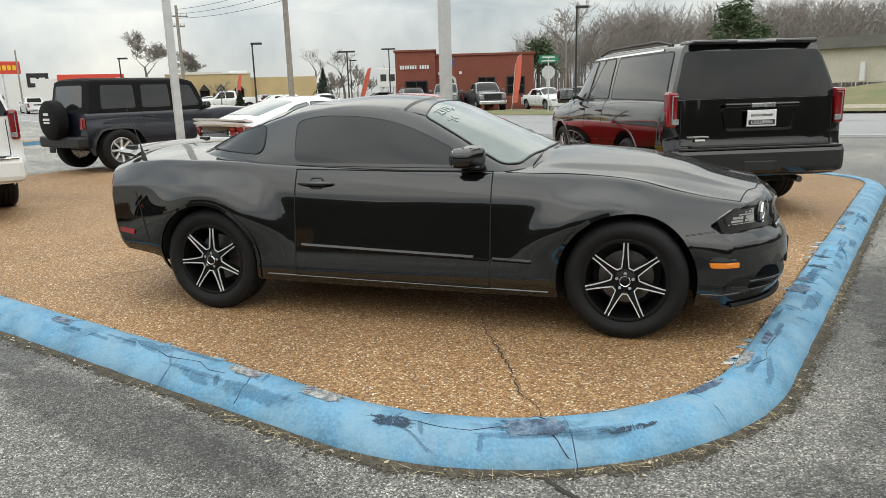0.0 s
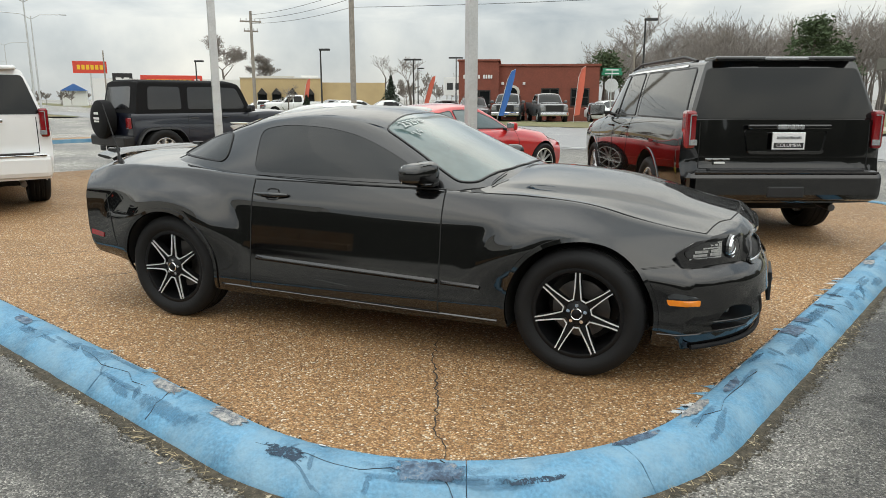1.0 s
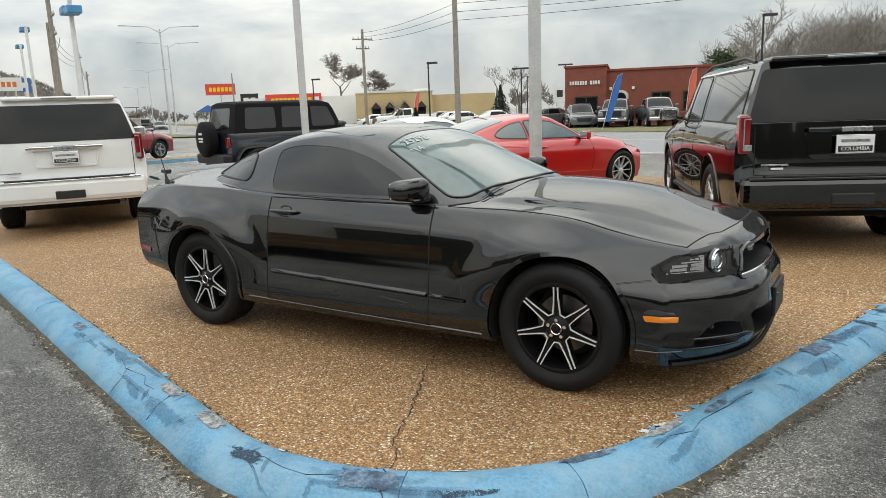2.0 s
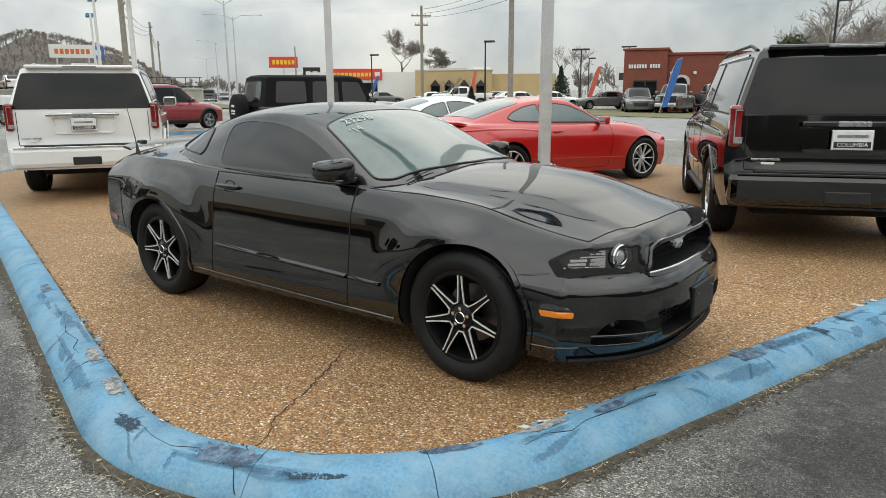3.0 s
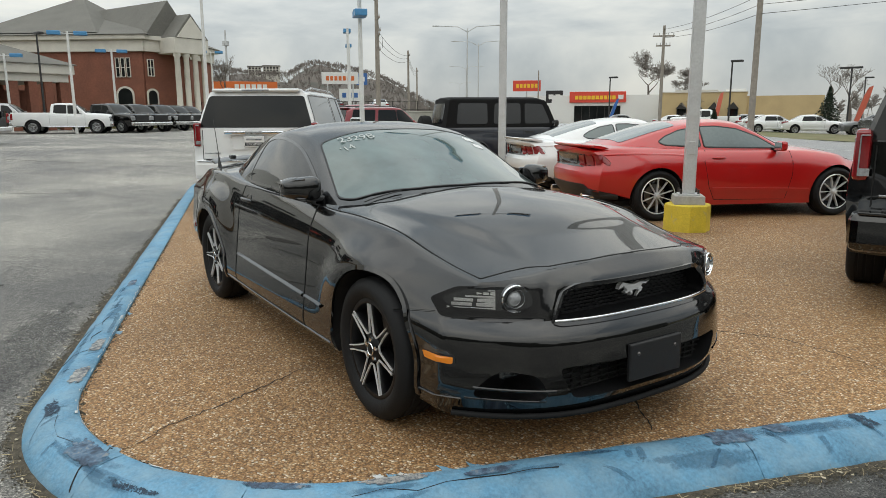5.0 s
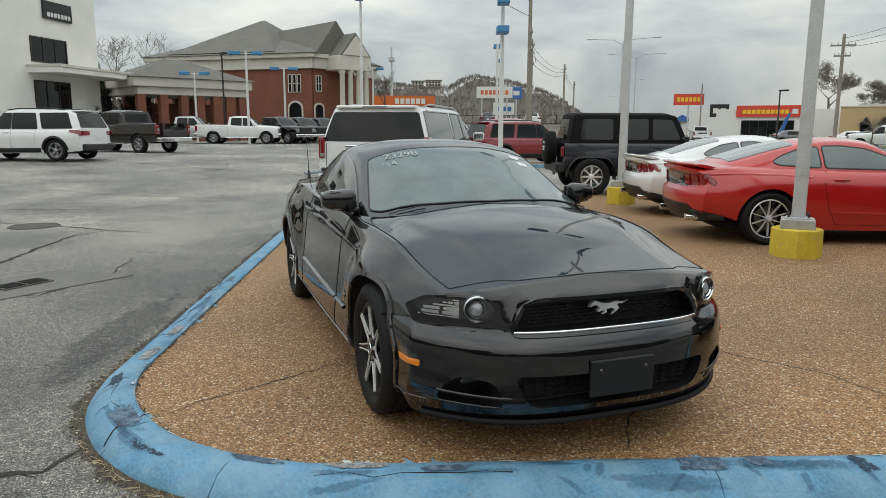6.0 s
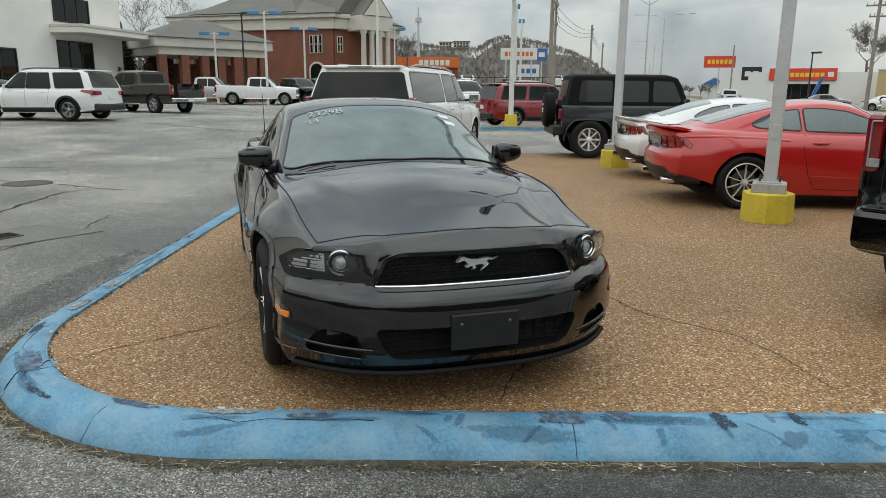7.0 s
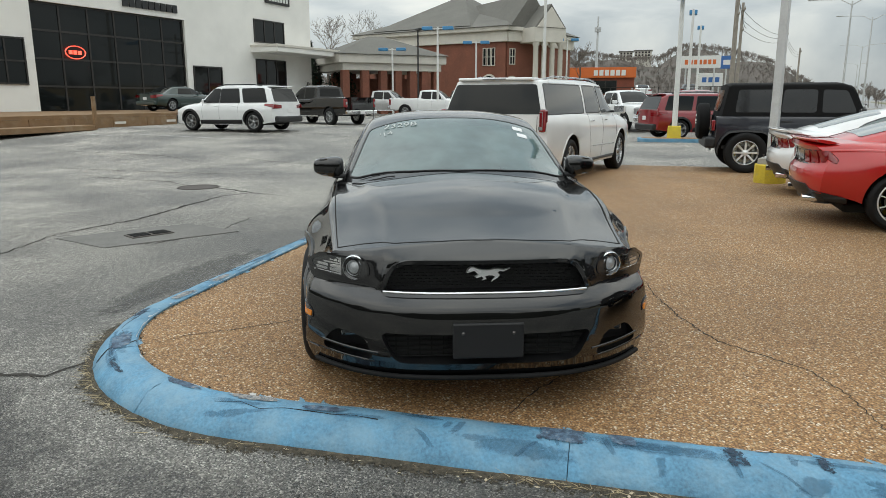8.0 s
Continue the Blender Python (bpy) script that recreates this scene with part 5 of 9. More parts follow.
        part("fender_gap", ribbon([(1.08, 0.585), (1.0, 0.605), (0.93, 0.618), (0.88, 0.63)], corner, LINER, 0.006, 0.0015 * -s), car)
        part("bumper_lip", tube([corner(u, 0.285) + Vector((0, s * 0.002, 0)) for u in np.linspace(0.80, 0.93, 8)], 0.005, BLACK_PAINT, 6), car)
        rm = [(-2.10, 0.515), (-1.97, 0.50), (-1.965, 0.535), (-2.10, 0.55)]
        part("rear_marker", patch(rounded(rm, 0.008, 3, 0.03), side_f, RED_LENS, 0.005, 3, flip=s > 0), car, "red rear side marker")
        # fog recess slats
        for z0, y0, y1 in ((0.345, 0.50, 0.775), (0.292, 0.52, 0.79)):
            part("fog_bar", tube([hero_body.nose(s * y, z0 - 0.012 * (0.78 - y) / 0.28) + Vector((-0.006, 0, 0)) for y in np.linspace(y0, y1, 9)], 0.0075, BLACK_PAINT, 8), car)
        part("fog_lamp", box_mesh(0.03, 0.10, 0.062, SMOKED, (2.075, s * 0.635, 0.377), 0.012), car, "grey fog lamp blank")
        # tail lamps
        for k in range(3):
            y0 = s * (0.40 + k * 0.115)
            tl = rounded([(min(y0, y0 + s * 0.09), 0.74), (max(y0, y0 + s * 0.09), 0.74), (max(y0, y0 + s * 0.09), 0.90), (min(y0, y0 + s * 0.09), 0.90)], 0.01, 2)
            part("tail_lamp", patch(tl, hero_body.tail, RED_LENS, 0.006, 3, flip=True), car, "red tail lamp")
    # mirrors
    for s in (-1, 1):
        bm = bmesh.new()
        bmesh.ops.create_uvsphere(bm, u_segments=24, v_segments=14, radius=1.0)
        for v in bm.verts:
            x, y, z = v.co
            x = math.copysign(abs(x) ** 0.6, x); y = math.copysign(abs(y) ** 0.55, y); z = math.copysign(abs(z) ** 0.6, z)
            v.co = (x * 0.075 + 0.02 * y * 0.6 - 0.03 * (y < -0.4), y * 0.105, z * 0.066 * (1 - 0.18 * (-y)))
        mesh = bm_mesh(bm, BLACK_PAINT, True, 60)
        mm = pose(0.46, s * 0.872, 1.035, 0, 0, 0) if s < 0 else pose(0.46, 0.872, 1.035) @ Matrix.Diagonal((1, -1, 1, 1))
        if s > 0:
            mesh.flip_normals()
        mir = part("door_mirror", mesh, car, "glossy black door mirror", mm)
        st = box_bm(0.085, 0.10, 0.03, (0.015, 0.08, -0.075), 0.01)
        part("mirror_stalk", bm_mesh(st, PLASTIC), mir)
        part("mirror_glass", box_mesh(0.006, 0.19, 0.09, CHROME, (-0.078, 0.0, -0.045), 0.002), mir, "silvered mirror")
    # wipers at the screen's foot
    for y0, y1 in ((-0.64, -0.42), (-0.06, 0.10)):
        pts = [hero_cabin.top(0.835 - 0.10 * abs(y0 + (y1 - y0) * t) ** 1.5, y0 + (y1 - y0) * t) + Vector((0.01, 0, 0.008)) for t in np.linspace(0, 1, 9)]
        part("wiper", tube(pts, 0.0034, PLASTIC, 6), car, "black windscreen wiper")
    part("rear_view_mirror", box_mesh(0.02, 0.2, 0.055, PLASTIC, (0.03, 0, 1.24), 0.012), car)
    # aerial on the rear wing, spoiler
    an = hero_body.top(-2.03, -0.64)
    part("aerial", tube([an + Vector((0, 0, -0.01)), an + Vector((-0.01, 0, 0.05)), an + Vector((-0.02, 0, 0.1)), an + Vector((-0.12, 0, 0.40))], [0.02, 0.009, 0.004, 0.0025], PLASTIC, 8), car, "thin black aerial")
    sp = [Vector((-2.30 + 0.13 * (abs(y) / 0.62) ** 3, y, 1.052 - 0.02 * (abs(y) / 0.62) ** 3)) for y in np.linspace(-0.66, 0.66, 21)]
    bm = bmesh.new()
    rows = []
    for p in sp:
        rows.append([bm.verts.new(p + Vector(d)) for d in ((-0.085, 0, 0.018), (-0.075, 0, 0.026), (0.02, 0, 0.014), (0.06, 0, -0.002), (0.02, 0, -0.008), (-0.075, 0, 0.008))])
    for a, b in zip(rows, rows[1:]):
        for k in range(6):
            bm.faces.new((a[k], a[(k + 1) % 6], b[(k + 1) % 6], b[k]))
    bm.faces.new(rows[0]); bm.faces.new(rows[-1][::-1])
    part("spoiler", bm_mesh(bm, BLACK_PAINT, True, 40), car, "low black boot spoiler")
    for yy in (-0.45, 0.45):
        part("spoiler_foot", box_mesh(0.08, 0.05, 0.05, BLACK_PAINT, (-2.29, yy, 1.035), 0.008), car)
    # floor of the car: dark underbody
    part("underbody", box_mesh(3.4, 1.2, 0.10, LINER, (0.0, 0, 0.19), 0.03), car)
    add_wheels(car, (-1.36, 1.36), 0.805, 0.345, 0.24, 0.238, "hero", z=0.345, phase=(8, 0))
    return car


build_hero()


# ---- other vehicles ----
def lamp_patch(name, pts, surf, material, car, label="", r=0.02, off=0.006, flip=False, rings=3):
    return part(name, patch(rounded(pts, r, 3, 0.08), surf, material, off, rings, flip=flip), car, label)


def tail_plate(car, x, z, lean=0.0, lettered=True, tilt=0.0):
    """The dealer's white plate: unread lines as bars, one town name that can be read."""
    pl = part("number_plate", box_mesh(0.012, 0.31, 0.155, PLATE_WHITE, (0, 0, -0.078), 0.004), car, "white dealer plate", pose(x, 0, z, 0, tilt, 0))
    part("plate_frame", bm_mesh(box_bm(0.010, 0.325, 0.17, (0.003, 0, -0.085), 0.004), CHROME), pl)
    part("plate_band", box_mesh(0.006, 0.285, 0.052, SIGN_BLACK, (-0.006, 0, -0.066), 0.001), pl)
    part("plate_band", box_mesh(0.006, 0.24, 0.026, ALLOY, (-0.006, 0, 0.02), 0.001), pl)
    if lettered:
        me = text_mesh("COLUMBIA", 0.048, PLATE_WHITE, 0.0008)
        me.transform(pose(-0.0105, 0, -0.040, 90, 0, -90))
        part("plate_lettering", me, pl, "white capital letters")
    return pl


def side_windows(car, cabin, wins, material, r=0.05):
    for w in wins:
        ol = rounded(w, r, 4, 0.08)
        both("side_window", patch(ol, cabin.side(-1), material, 0.005, 4), car, "dark tinted side window")
        both("window_seal", ribbon(ol, cabin.side(-1), PLASTIC, 0.02, 0.007, True, step=0.1), car)


def gaps(car, shell, lines):
    for ln in lines:
        both("door_gap", ribbon(ln, shell.side(-1), LINER, 0.008, 0.002, step=0.08), car)


def handles(car, shell, spots, material):
    for x, z in spots:
        base = [shell.side(-1)(x + t, z) for t in (-0.10, -0.05, 0.0, 0.05, 0.10)]
        bar = tube([p + Vector((0, -o, 0)) for p, o in zip(base, (0.005, 0.03, 0.034, 0.03, 0.005))], [0.009, 0.013, 0.014, 0.013, 0.009], material, 8)
        both("door_handle", bar, car, "door handle")


def mirrors(car, x, y, z, material, s=1.0):
    for sg in (-1, 1):
        m = part("door_mirror", box_mesh(0.13 * s, 0.24 * s, 0.18 * s, material, (0, 0, -0.09 * s), 0.045 * s), car, "door mirror", pose(x, sg * (y + 0.13 * s), z))
        part("mirror_stalk", box_mesh(0.06, 0.16, 0.045, PLASTIC, (0.0, -sg * 0.13, -0.07), 0.012), m)
        part("mirror_glass", box_mesh(0.008, 0.20 * s, 0.14 * s, CHROME, (-0.067 * s, 0, -0.07 * s), 0.002), m, "silvered mirror")


def big_suv(label, m, colour, wb, oh_r, trim, chrome_bar, group="", lens=RED_LENS, name="large_suv"):
    """A full-size, square-backed sport utility vehicle."""
    car = thing(name, label, "car", m, group)
    f, r = wb / 2, -wb / 2
    x1, x0 = f + 1.0, r - oh_r
    belt = 1.20
    body = Shell(
        x0, x1,
        zb=[(x0, 0.44), (r - 0.5, 0.36), (r, 0.30), (f, 0.28), (x1, 0.30)],
        yw=[(x0, 0.985), (x0 + 0.5, 1.005), (0, 1.01), (f, 1.01), (x1 - 0.3, 0.97), (x1, 0.92)],
        zw=[(0, 0.86)],
        ys=[(x0, 0.935), (0, 0.94), (f - 0.2, 0.90), (x1, 0.82)],
        zs=[(x0, 1.24), (r, 1.245), (0, 1.215), (f - 0.4, 1.18), (f + 0.4, 1.13), (x1, 1.05)],
        zc=[(x0, 1.25), (0, 1.26), (f - 0.3, 1.25), (f + 0.3, 1.22), (x1 - 0.15, 1.15), (x1, 1.10)],
        front=lambda y, z: 0.10 * (abs(y) / 0.9) ** 3 + 0.04 * (z - 0.7) ** 2, rear=lambda y, z: 0.10 * (abs(y) / 0.95) ** 6 + BUMP(z),
        tuck=0.06, q=2.4, pt=5, ramp=0.35)
    part("body", cut(body.mesh([colour], nx=44), [arch_cutter(x, 0.42, 0.47, s * 0.68, s * 1.2, 36) for x in (f, r) for s in (-1, 1)]), car, "glossy painted body")
    cx1 = f - 0.12
    cabin = Shell(
        x0 + 0.05, cx1,
        zb=[(0, belt - 0.06)],
        yw=[(x0, 0.93), (0, 0.945), (cx1, 0.90)],
        zw=[(0, belt - 0.05)],
        ys=[(x0, 0.735), (0, 0.74), (cx1 - 0.9, 0.735), (cx1, 0.84)],
        zs=[(x0, 1.80), (r, 1.825), (0, 1.83), (cx1 - 0.95, 1.80), (cx1 - 0.75, 1.72), (cx1 - 0.1, 1.22), (cx1, 1.17)],
        zc=[(x0, 1.845), (r, 1.875), (0, 1.885), (cx1 - 0.9, 1.86), (cx1 - 0.7, 1.78), (cx1, 1.26)],
        front=lambda y, z: 0.0, rear=lambda y, z: 0.06 * (abs(y) / 0.8) ** 4 + 0.24 * max(0, (z - belt) / 0.66) ** 1.25,
        tuck=0.0, q=1.25, pt=3.2, ramp=0.8)
    part("roof", cabin.mesh([colour], nx=36), car, "painted roof and pillars")
    d1 = cx1 - 0.30
    z0, z1 = belt + 0.045, 1.75
    q0 = -0.62 if wb > 3.1 else -0.52
    side_windows(car, cabin, [
        [(0.28, z0), (d1, z0), (d1 - 0.47, z1 - 0.02), (0.28, z1)],
        [(q0 - 0.08, z0), (0.20, z0), (0.20, z1), (q0 + 0.06, z1)],
        [(x0 + 0.27, z0), (q0 - 0.20, z0), (q0 - 0.08, z1), (x0 + 0.46, z1)]], DEEP_TINT, 0.05)
    both("window_trim", ribbon([(x0 + 0.75, z1 + 0.03), (d1 - 0.5, z1 + 0.02), (d1 + 0.05, z0 - 0.01)], cabin.side(-1), trim, 0.028, 0.008), car)
    # windscreen
    ws = rounded([(cx1 - 0.72, -0.66), (cx1 - 0.05, -0.76), (cx1 - 0.03, 0), (cx1 - 0.05, 0.76), (cx1 - 0.72, 0.66)], 0.05, 3)
    part("windscreen", patch(ws, cabin.top, DEEP_TINT, 0.005, 5), car, "dark windscreen")
    # back: window, wiper hump, tail lamps, bar, plate, bumper
    tg = cabin.tail
    rw = [(-0.875, belt + 0.055), (0.875, belt + 0.055), (0.735, 1.735), (-0.735, 1.735)]
    part("rear_window", patch(rounded(rw, 0.05, 4), tg, DEEP_TINT, 0.01, 6, flip=True), car, "dark tinted rear window")
    part("roof_spoiler", box_mesh(0.34, 1.36, 0.05, colour, (x0 + 0.36, 0, 1.80), 0.022), car, "painted roof spoiler")
    part("brake_light", box_mesh(0.02, 0.42, 0.022, CLEAR_LENS, (x0 + 0.185, 0, 1.815), 0.006), car, "high brake light strip")
    for s in (-1, 1):
        rail = [Vector((x, s * 0.70, 1.885)) for x in np.linspace(x0 + 0.7, cx1 - 1.0, 8)]
        rail[0] += Vector((-0.05, 0, -0.06)); rail[-1] += Vector((0.05, 0, -0.06))
        part("roof_rail", tube(rail, 0.016, PLASTIC if colour != WHITE_PAINT else ALLOY, 8), car, "roof rail")
        tl = part("tail_lamp", box_mesh(0.16, 0.105, 0.37, lens, (x0 + 0.148, s * 0.912, 0.965), 0.03), car, "tall red tail lamp")
        part("lamp_lens", box_mesh(0.014, 0.010, 0.29, CLEAR_LENS, (x0 + 0.063, s * 0.925, 1.00), 0.004), tl, "pale lamp strip")
        part("lamp_bar", box_mesh(0.014, 0.06, 0.010, CLEAR_LENS, (x0 + 0.063, s * 0.895, 1.285), 0.004), tl)
        part("reverse_lamp", box_mesh(0.014, 0.072, 0.055, CLEAR_LENS, (x0 + 0.063, s * 0.89, 1.0), 0.004), tl, "clear reversing lamp")
        part("tailgate_gap", ribbon([(s * 0.825, 0.78), (s * 0.825, 1.22)], body.tail, LINER, 0.01, 0.002, flip=True), car)
        part("reflector", box_mesh(0.02, 0.20, 0.03, RED_LENS, (x0 + 0.0, s * 0.72, 0.56), 0.006), car, "red bumper reflector")
    part("tailgate_gap", ribbon([(-0.82, 0.775), (0.82, 0.775)], body.tail, LINER, 0.012, 0.002, flip=True), car)
    recess = [(-0.36, 0.93), (0.36, 0.93), (0.40, 1.15), (-0.40, 1.15)]
    part("tailgate_recess", patch(rounded(recess, 0.04, 4), body.tail, colour, 0.004, 4, flip=True), car)
    part("recess_rim", ribbon(rounded(recess, 0.04, 4), body.tail, colour, 0.03, 0.018, True, flip=True, height=0.018), car)
    part("tailgate_bar", box_mesh(0.04, 0.92 if chrome_bar else 0.80, 0.05, CHROME if chrome_bar else colour, (x0 - 0.012, 0, 1.155), 0.016), car, "tailgate trim bar")
    part("emblem", box_mesh(0.014, 0.26, 0.045, ALLOY, (x0 - 0.036, 0, 1.158), 0.008), car, "plain emblem plate")
    tail_plate(car, x0 - 0.018, 1.045)
    part("model_badge", box_mesh(0.008, 0.24, 0.018, ALLOY, (x0 + 0.012, 0.66, 0.86), 0.003), car, "chrome badge bar")
    part("trim_badge", box_mesh(0.006, 0.11, 0.02, SIGN_WHITE, (x0 + 0.008, 0.64, 0.825), 0.003), car)
    part("rear_bumper", box_mesh(0.24, 1.90, 0.30, colour if colour == WHITE_PAINT else BLACK_PAINT, (x0 + 0.065, 0, 0.46), 0.07), car, "painted rear bumper")
    part("bumper_step", box_mesh(0.20, 1.5, 0.025, PLASTIC, (x0 + 0.05, 0, 0.755), 0.008), car, "black step pad")
    part("bumper_strip", box_mesh(0.02, 1.78, 0.022, CHROME if chrome_bar else GLOSS_BLACK, (x0 - 0.05, 0, 0.735), 0.006), car)
    part("hitch_cover", box_mesh(0.03, 0.36, 0.11, PLASTIC, (x0 - 0.05, 0, 0.50), 0.012), car, "black hitch cover")
    part("exhaust", tube([(x0 + 0.5, -0.62, 0.38), (x0 + 0.22, -0.62, 0.36)], 0.035, STEEL, 12), car)
    gaps(car, body, [[(f - 0.42, 0.42), (f - 0.42, 1.2)], [(0.24, 0.40), (0.24, 1.21)], [(q0 - 0.02, 1.22), (q0 - 0.02, 0.90), (q0 + 0.12, 0.55), (q0 + 0.12, 0.40)]])
    handles(car, body, [(0.42, 1.10), (q0 + 0.14, 1.10)], colour if not chrome_bar else CHROME)
    both("body_moulding", ribbon([(q0 + 0.2, 0.62), (f - 0.55, 0.60)], body.side(-1), CHROME, 0.022, 0.01, height=0.01), car, "bright side moulding")
    both("running_board", box_mesh(wb - 1.1, 0.16, 0.05, PLASTIC, (0, -0.93, 0.33), 0.02), car, "black running board")
    mirrors(car, cx1 - 0.42, 0.96, 1.30, colour)
    for x, rr in ((f, 0.475), (r, 0.475)):
        arc = [(x + rr * math.cos(a), 0.42 + rr * math.sin(a)) for a in np.linspace(radians(-10), radians(190), 30)]
        both("arch_lip", ribbon(arc, body.side(-1), colour, 0.03, 0.01, height=0.01), car)
    # front end: grille and lamps
    part("grille", box_mesh(0.05, 1.05, 0.42, CHROME, (x1 - 0.03, 0, 0.66), 0.05), car, "bright grille")
    for s in (-1, 1):
        part("headlight", box_mesh(0.20, 0.30, 0.26, CLEAR_LENS, (x1 - 0.13, s * 0.74, 0.80), 0.05), car, "headlight")
    part("underbody", box_mesh(wb + 1.2, 1.35, 0.16, LINER, (-0.1, 0, 0.30), 0.05), car)
    add_wheels(car, (r, f), 0.86, 0.40, 0.28, 0.275, "suv")
    return car


BUMP = curve_fn((0.3, 0.12), (0.45, 0.02), (0.6, 0.0), (0.74, 0.0), (0.80, 0.03), (1.0, 0.035), (1.25, 0.05))


def on_ground(x, y, head, z=None):
    return pose(x, y, ground_z(x, y) if z is None else z, 0, 0, head)


# black one beside the coupe: its tail stands near the pad's right edge
def tail_pose(x, y, head, back, z):
    c, s = math.cos(radians(head)), math.sin(radians(head))
    return pose(x + c * back, y + s * back, z, 0, 0, head)


big_suv("glossy black full-size utility vehicle seen from its tail", tail_pose(3.335, 7.36, 95.2, 2.946 / 2 + 1.23, PAD_Z), BLACK_PAINT, 2.946, 1.23, CHROME, False)
big_suv("white full-size utility vehicle with a chrome tailgate bar", tail_pose(-5.88, 8.12, 130, 3.302 / 2 + 1.40, PAD_Z), WHITE_PAINT, 3.302, 1.40, CHROME, True)


def fastback(label, m, colour, group):
    """A newer fastback coupe with three-bar tail lamps."""
    car = thing("fastback_coupe", label, "car", m, group)
    rear = lambda y, z: 0.26 * (abs(y) / 0.9) ** 3.2 + curve_fn((0.3, 0.14), (0.45, 0.03), (0.60, 0.0), (0.69, 0.012), (0.73, 0.06), (0.80, 0.075), (0.90, 0.055), (0.95, 0.0), (1.1, 0.0))(z)
    front = lambda y, z: 0.42 * (abs(y) / 0.9) ** 2.8 + curve_fn((0.2, 0.06), (0.4, 0.0), (0.55, 0.0), (0.72, 0.06), (0.8, 0.14))(z)
    body = Shell(
        -2.40, 2.28,
        zb=[(-2.4, 0.40), (-2.0, 0.33), (-1.7, 0.26), (-1.0, 0.20), (1.0, 0.19), (2.28, 0.20)],
        yw=[(-2.4, 0.86), (-1.9, 0.93), (-1.36, 0.957), (-0.8, 0.93), (0.3, 0.915), (1.36, 0.95), (1.9, 0.91), (2.28, 0.84)],
        zw=[(-2.4, 0.66), (-1.9, 0.74), (-1.36, 0.80), (-0.8, 0.80), (0, 0.775), (0.9, 0.76), (1.4, 0.69), (2.28, 0.55)],
        ys=[(-2.4, 0.74), (-1.4, 0.80), (0, 0.83), (1.3, 0.80), (2.28, 0.70)],
        zs=[(-2.4, 0.95), (-1.9, 0.985), (-1.2, 0.975), (0, 0.94), (0.8, 0.93), (1.5, 0.86), (2.28, 0.68)],
        zc=[(-2.4, 1.0), (-1.9, 1.03), (0, 1.0), (0.9, 0.99), (1.6, 0.90), (2.28, 0.74)],
        front=front, rear=rear, tuck=0.075, q=1.35, pt=2.6, ramp=0.95)
    part("body", cut(body.mesh([colour], nx=56), [arch_cutter(x, 0.345, 0.385, s * 0.6, s * 1.2, 40) for x in (1.36, -1.36) for s in (-1, 1)]), car, "glossy painted body")
    cabin = Shell(
        -2.02, 0.95,
        zb=[(0, 0.88)],
        yw=[(-2.0, 0.66), (-1.3, 0.78), (-0.5, 0.815), (0.5, 0.80), (0.95, 0.70)],
        zw=[(0, 0.89)],
        ys=[(-2.02, 0.58), (-1.0, 0.55), (-0.3, 0.575), (0.1, 0.62), (0.6, 0.735), (0.95, 0.68)],
        zs=[(-2.02, 0.955), (-1.6, 1.08), (-1.2, 1.20), (-0.8, 1.29), (-0.4, 1.325), (-0.1, 1.30), (0.2, 1.18), (0.6, 0.965), (0.95, 0.9)],
        zc=[(-2.02, 1.02), (-1.6, 1.15), (-1.2, 1.265), (-0.8, 1.345), (-0.35, 1.38), (-0.05, 1.36), (0.4, 1.19), (0.8, 1.02), (0.95, 0.97)],
        front=lambda y, z: 0.0, rear=lambda y, z: 0.0, tuck=0.0, q=1.35, pt=2.8, ramp=0.1)
    part("roof", cabin.mesh([colour], nx=44), car, "painted roof and pillars")
    side_windows(car, cabin, [[(-0.64, 0.99), (0.49, 0.965), (0.22, 1.12), (-0.10, 1.235), (-0.40, 1.27), (-0.64, 1.265)], [(-1.28, 1.06), (-1.20, 1.02), (-0.69, 0.992), (-0.69, 1.26), (-0.95, 1.215), (-1.16, 1.135)]], PALE_GLASS, 0.04)
    part("windscreen", patch(rounded([(0.62, -0.67), (0.82, 0), (0.62, 0.67), (0.07, 0.56), (0.05, 0), (0.07, -0.56)], 0.06, 3), cabin.top, PALE_GLASS, 0.005, 6), car, "windscreen")
    part("rear_window", patch(rounded([(-0.95, -0.50), (-0.93, 0), (-0.95, 0.50), (-1.78, 0.50), (-1.82, 0), (-1.78, -0.50)], 0.05, 3), cabin.top, PALE_GLASS, 0.005, 6), car, "sloping rear window")

    def wrap(u, z):
        # across the tail, then forward along the flank
        s = 1 if u > 0 else -1
        if abs(u) <= 0.80:
            return body.tail(u, z)
        st = body.x0 + (abs(u) - 0.80) * 1.4
        y = 0.80 + (body.side_raw(st, z) - 0.80) * min(1.0, (abs(u) - 0.80) / 0.05)
        return Vector((body.bend(st, s * y, z), s * y, z))
    part("tail_panel", patch(rounded([(-0.84, 0.735), (-0.4, 0.725), (0.4, 0.725), (0.84, 0.735), (0.88, 0.80), (0.84, 0.90), (0.4, 0.91), (-0.4, 0.91), (-0.84, 0.90), (-0.88, 0.80)], 0.03, 3, 0.06), wrap, GLOSS_BLACK, 0.004, 5, flip=True), car, "gloss black tail panel")
    part("tail_glass", patch(rounded([(-0.36, 0.755), (0.36, 0.755), (0.38, 0.885), (-0.38, 0.885)], 0.03, 3, 0.06), wrap, SMOKED, 0.009, 4, flip=True), car, "smoked grey tail panel")
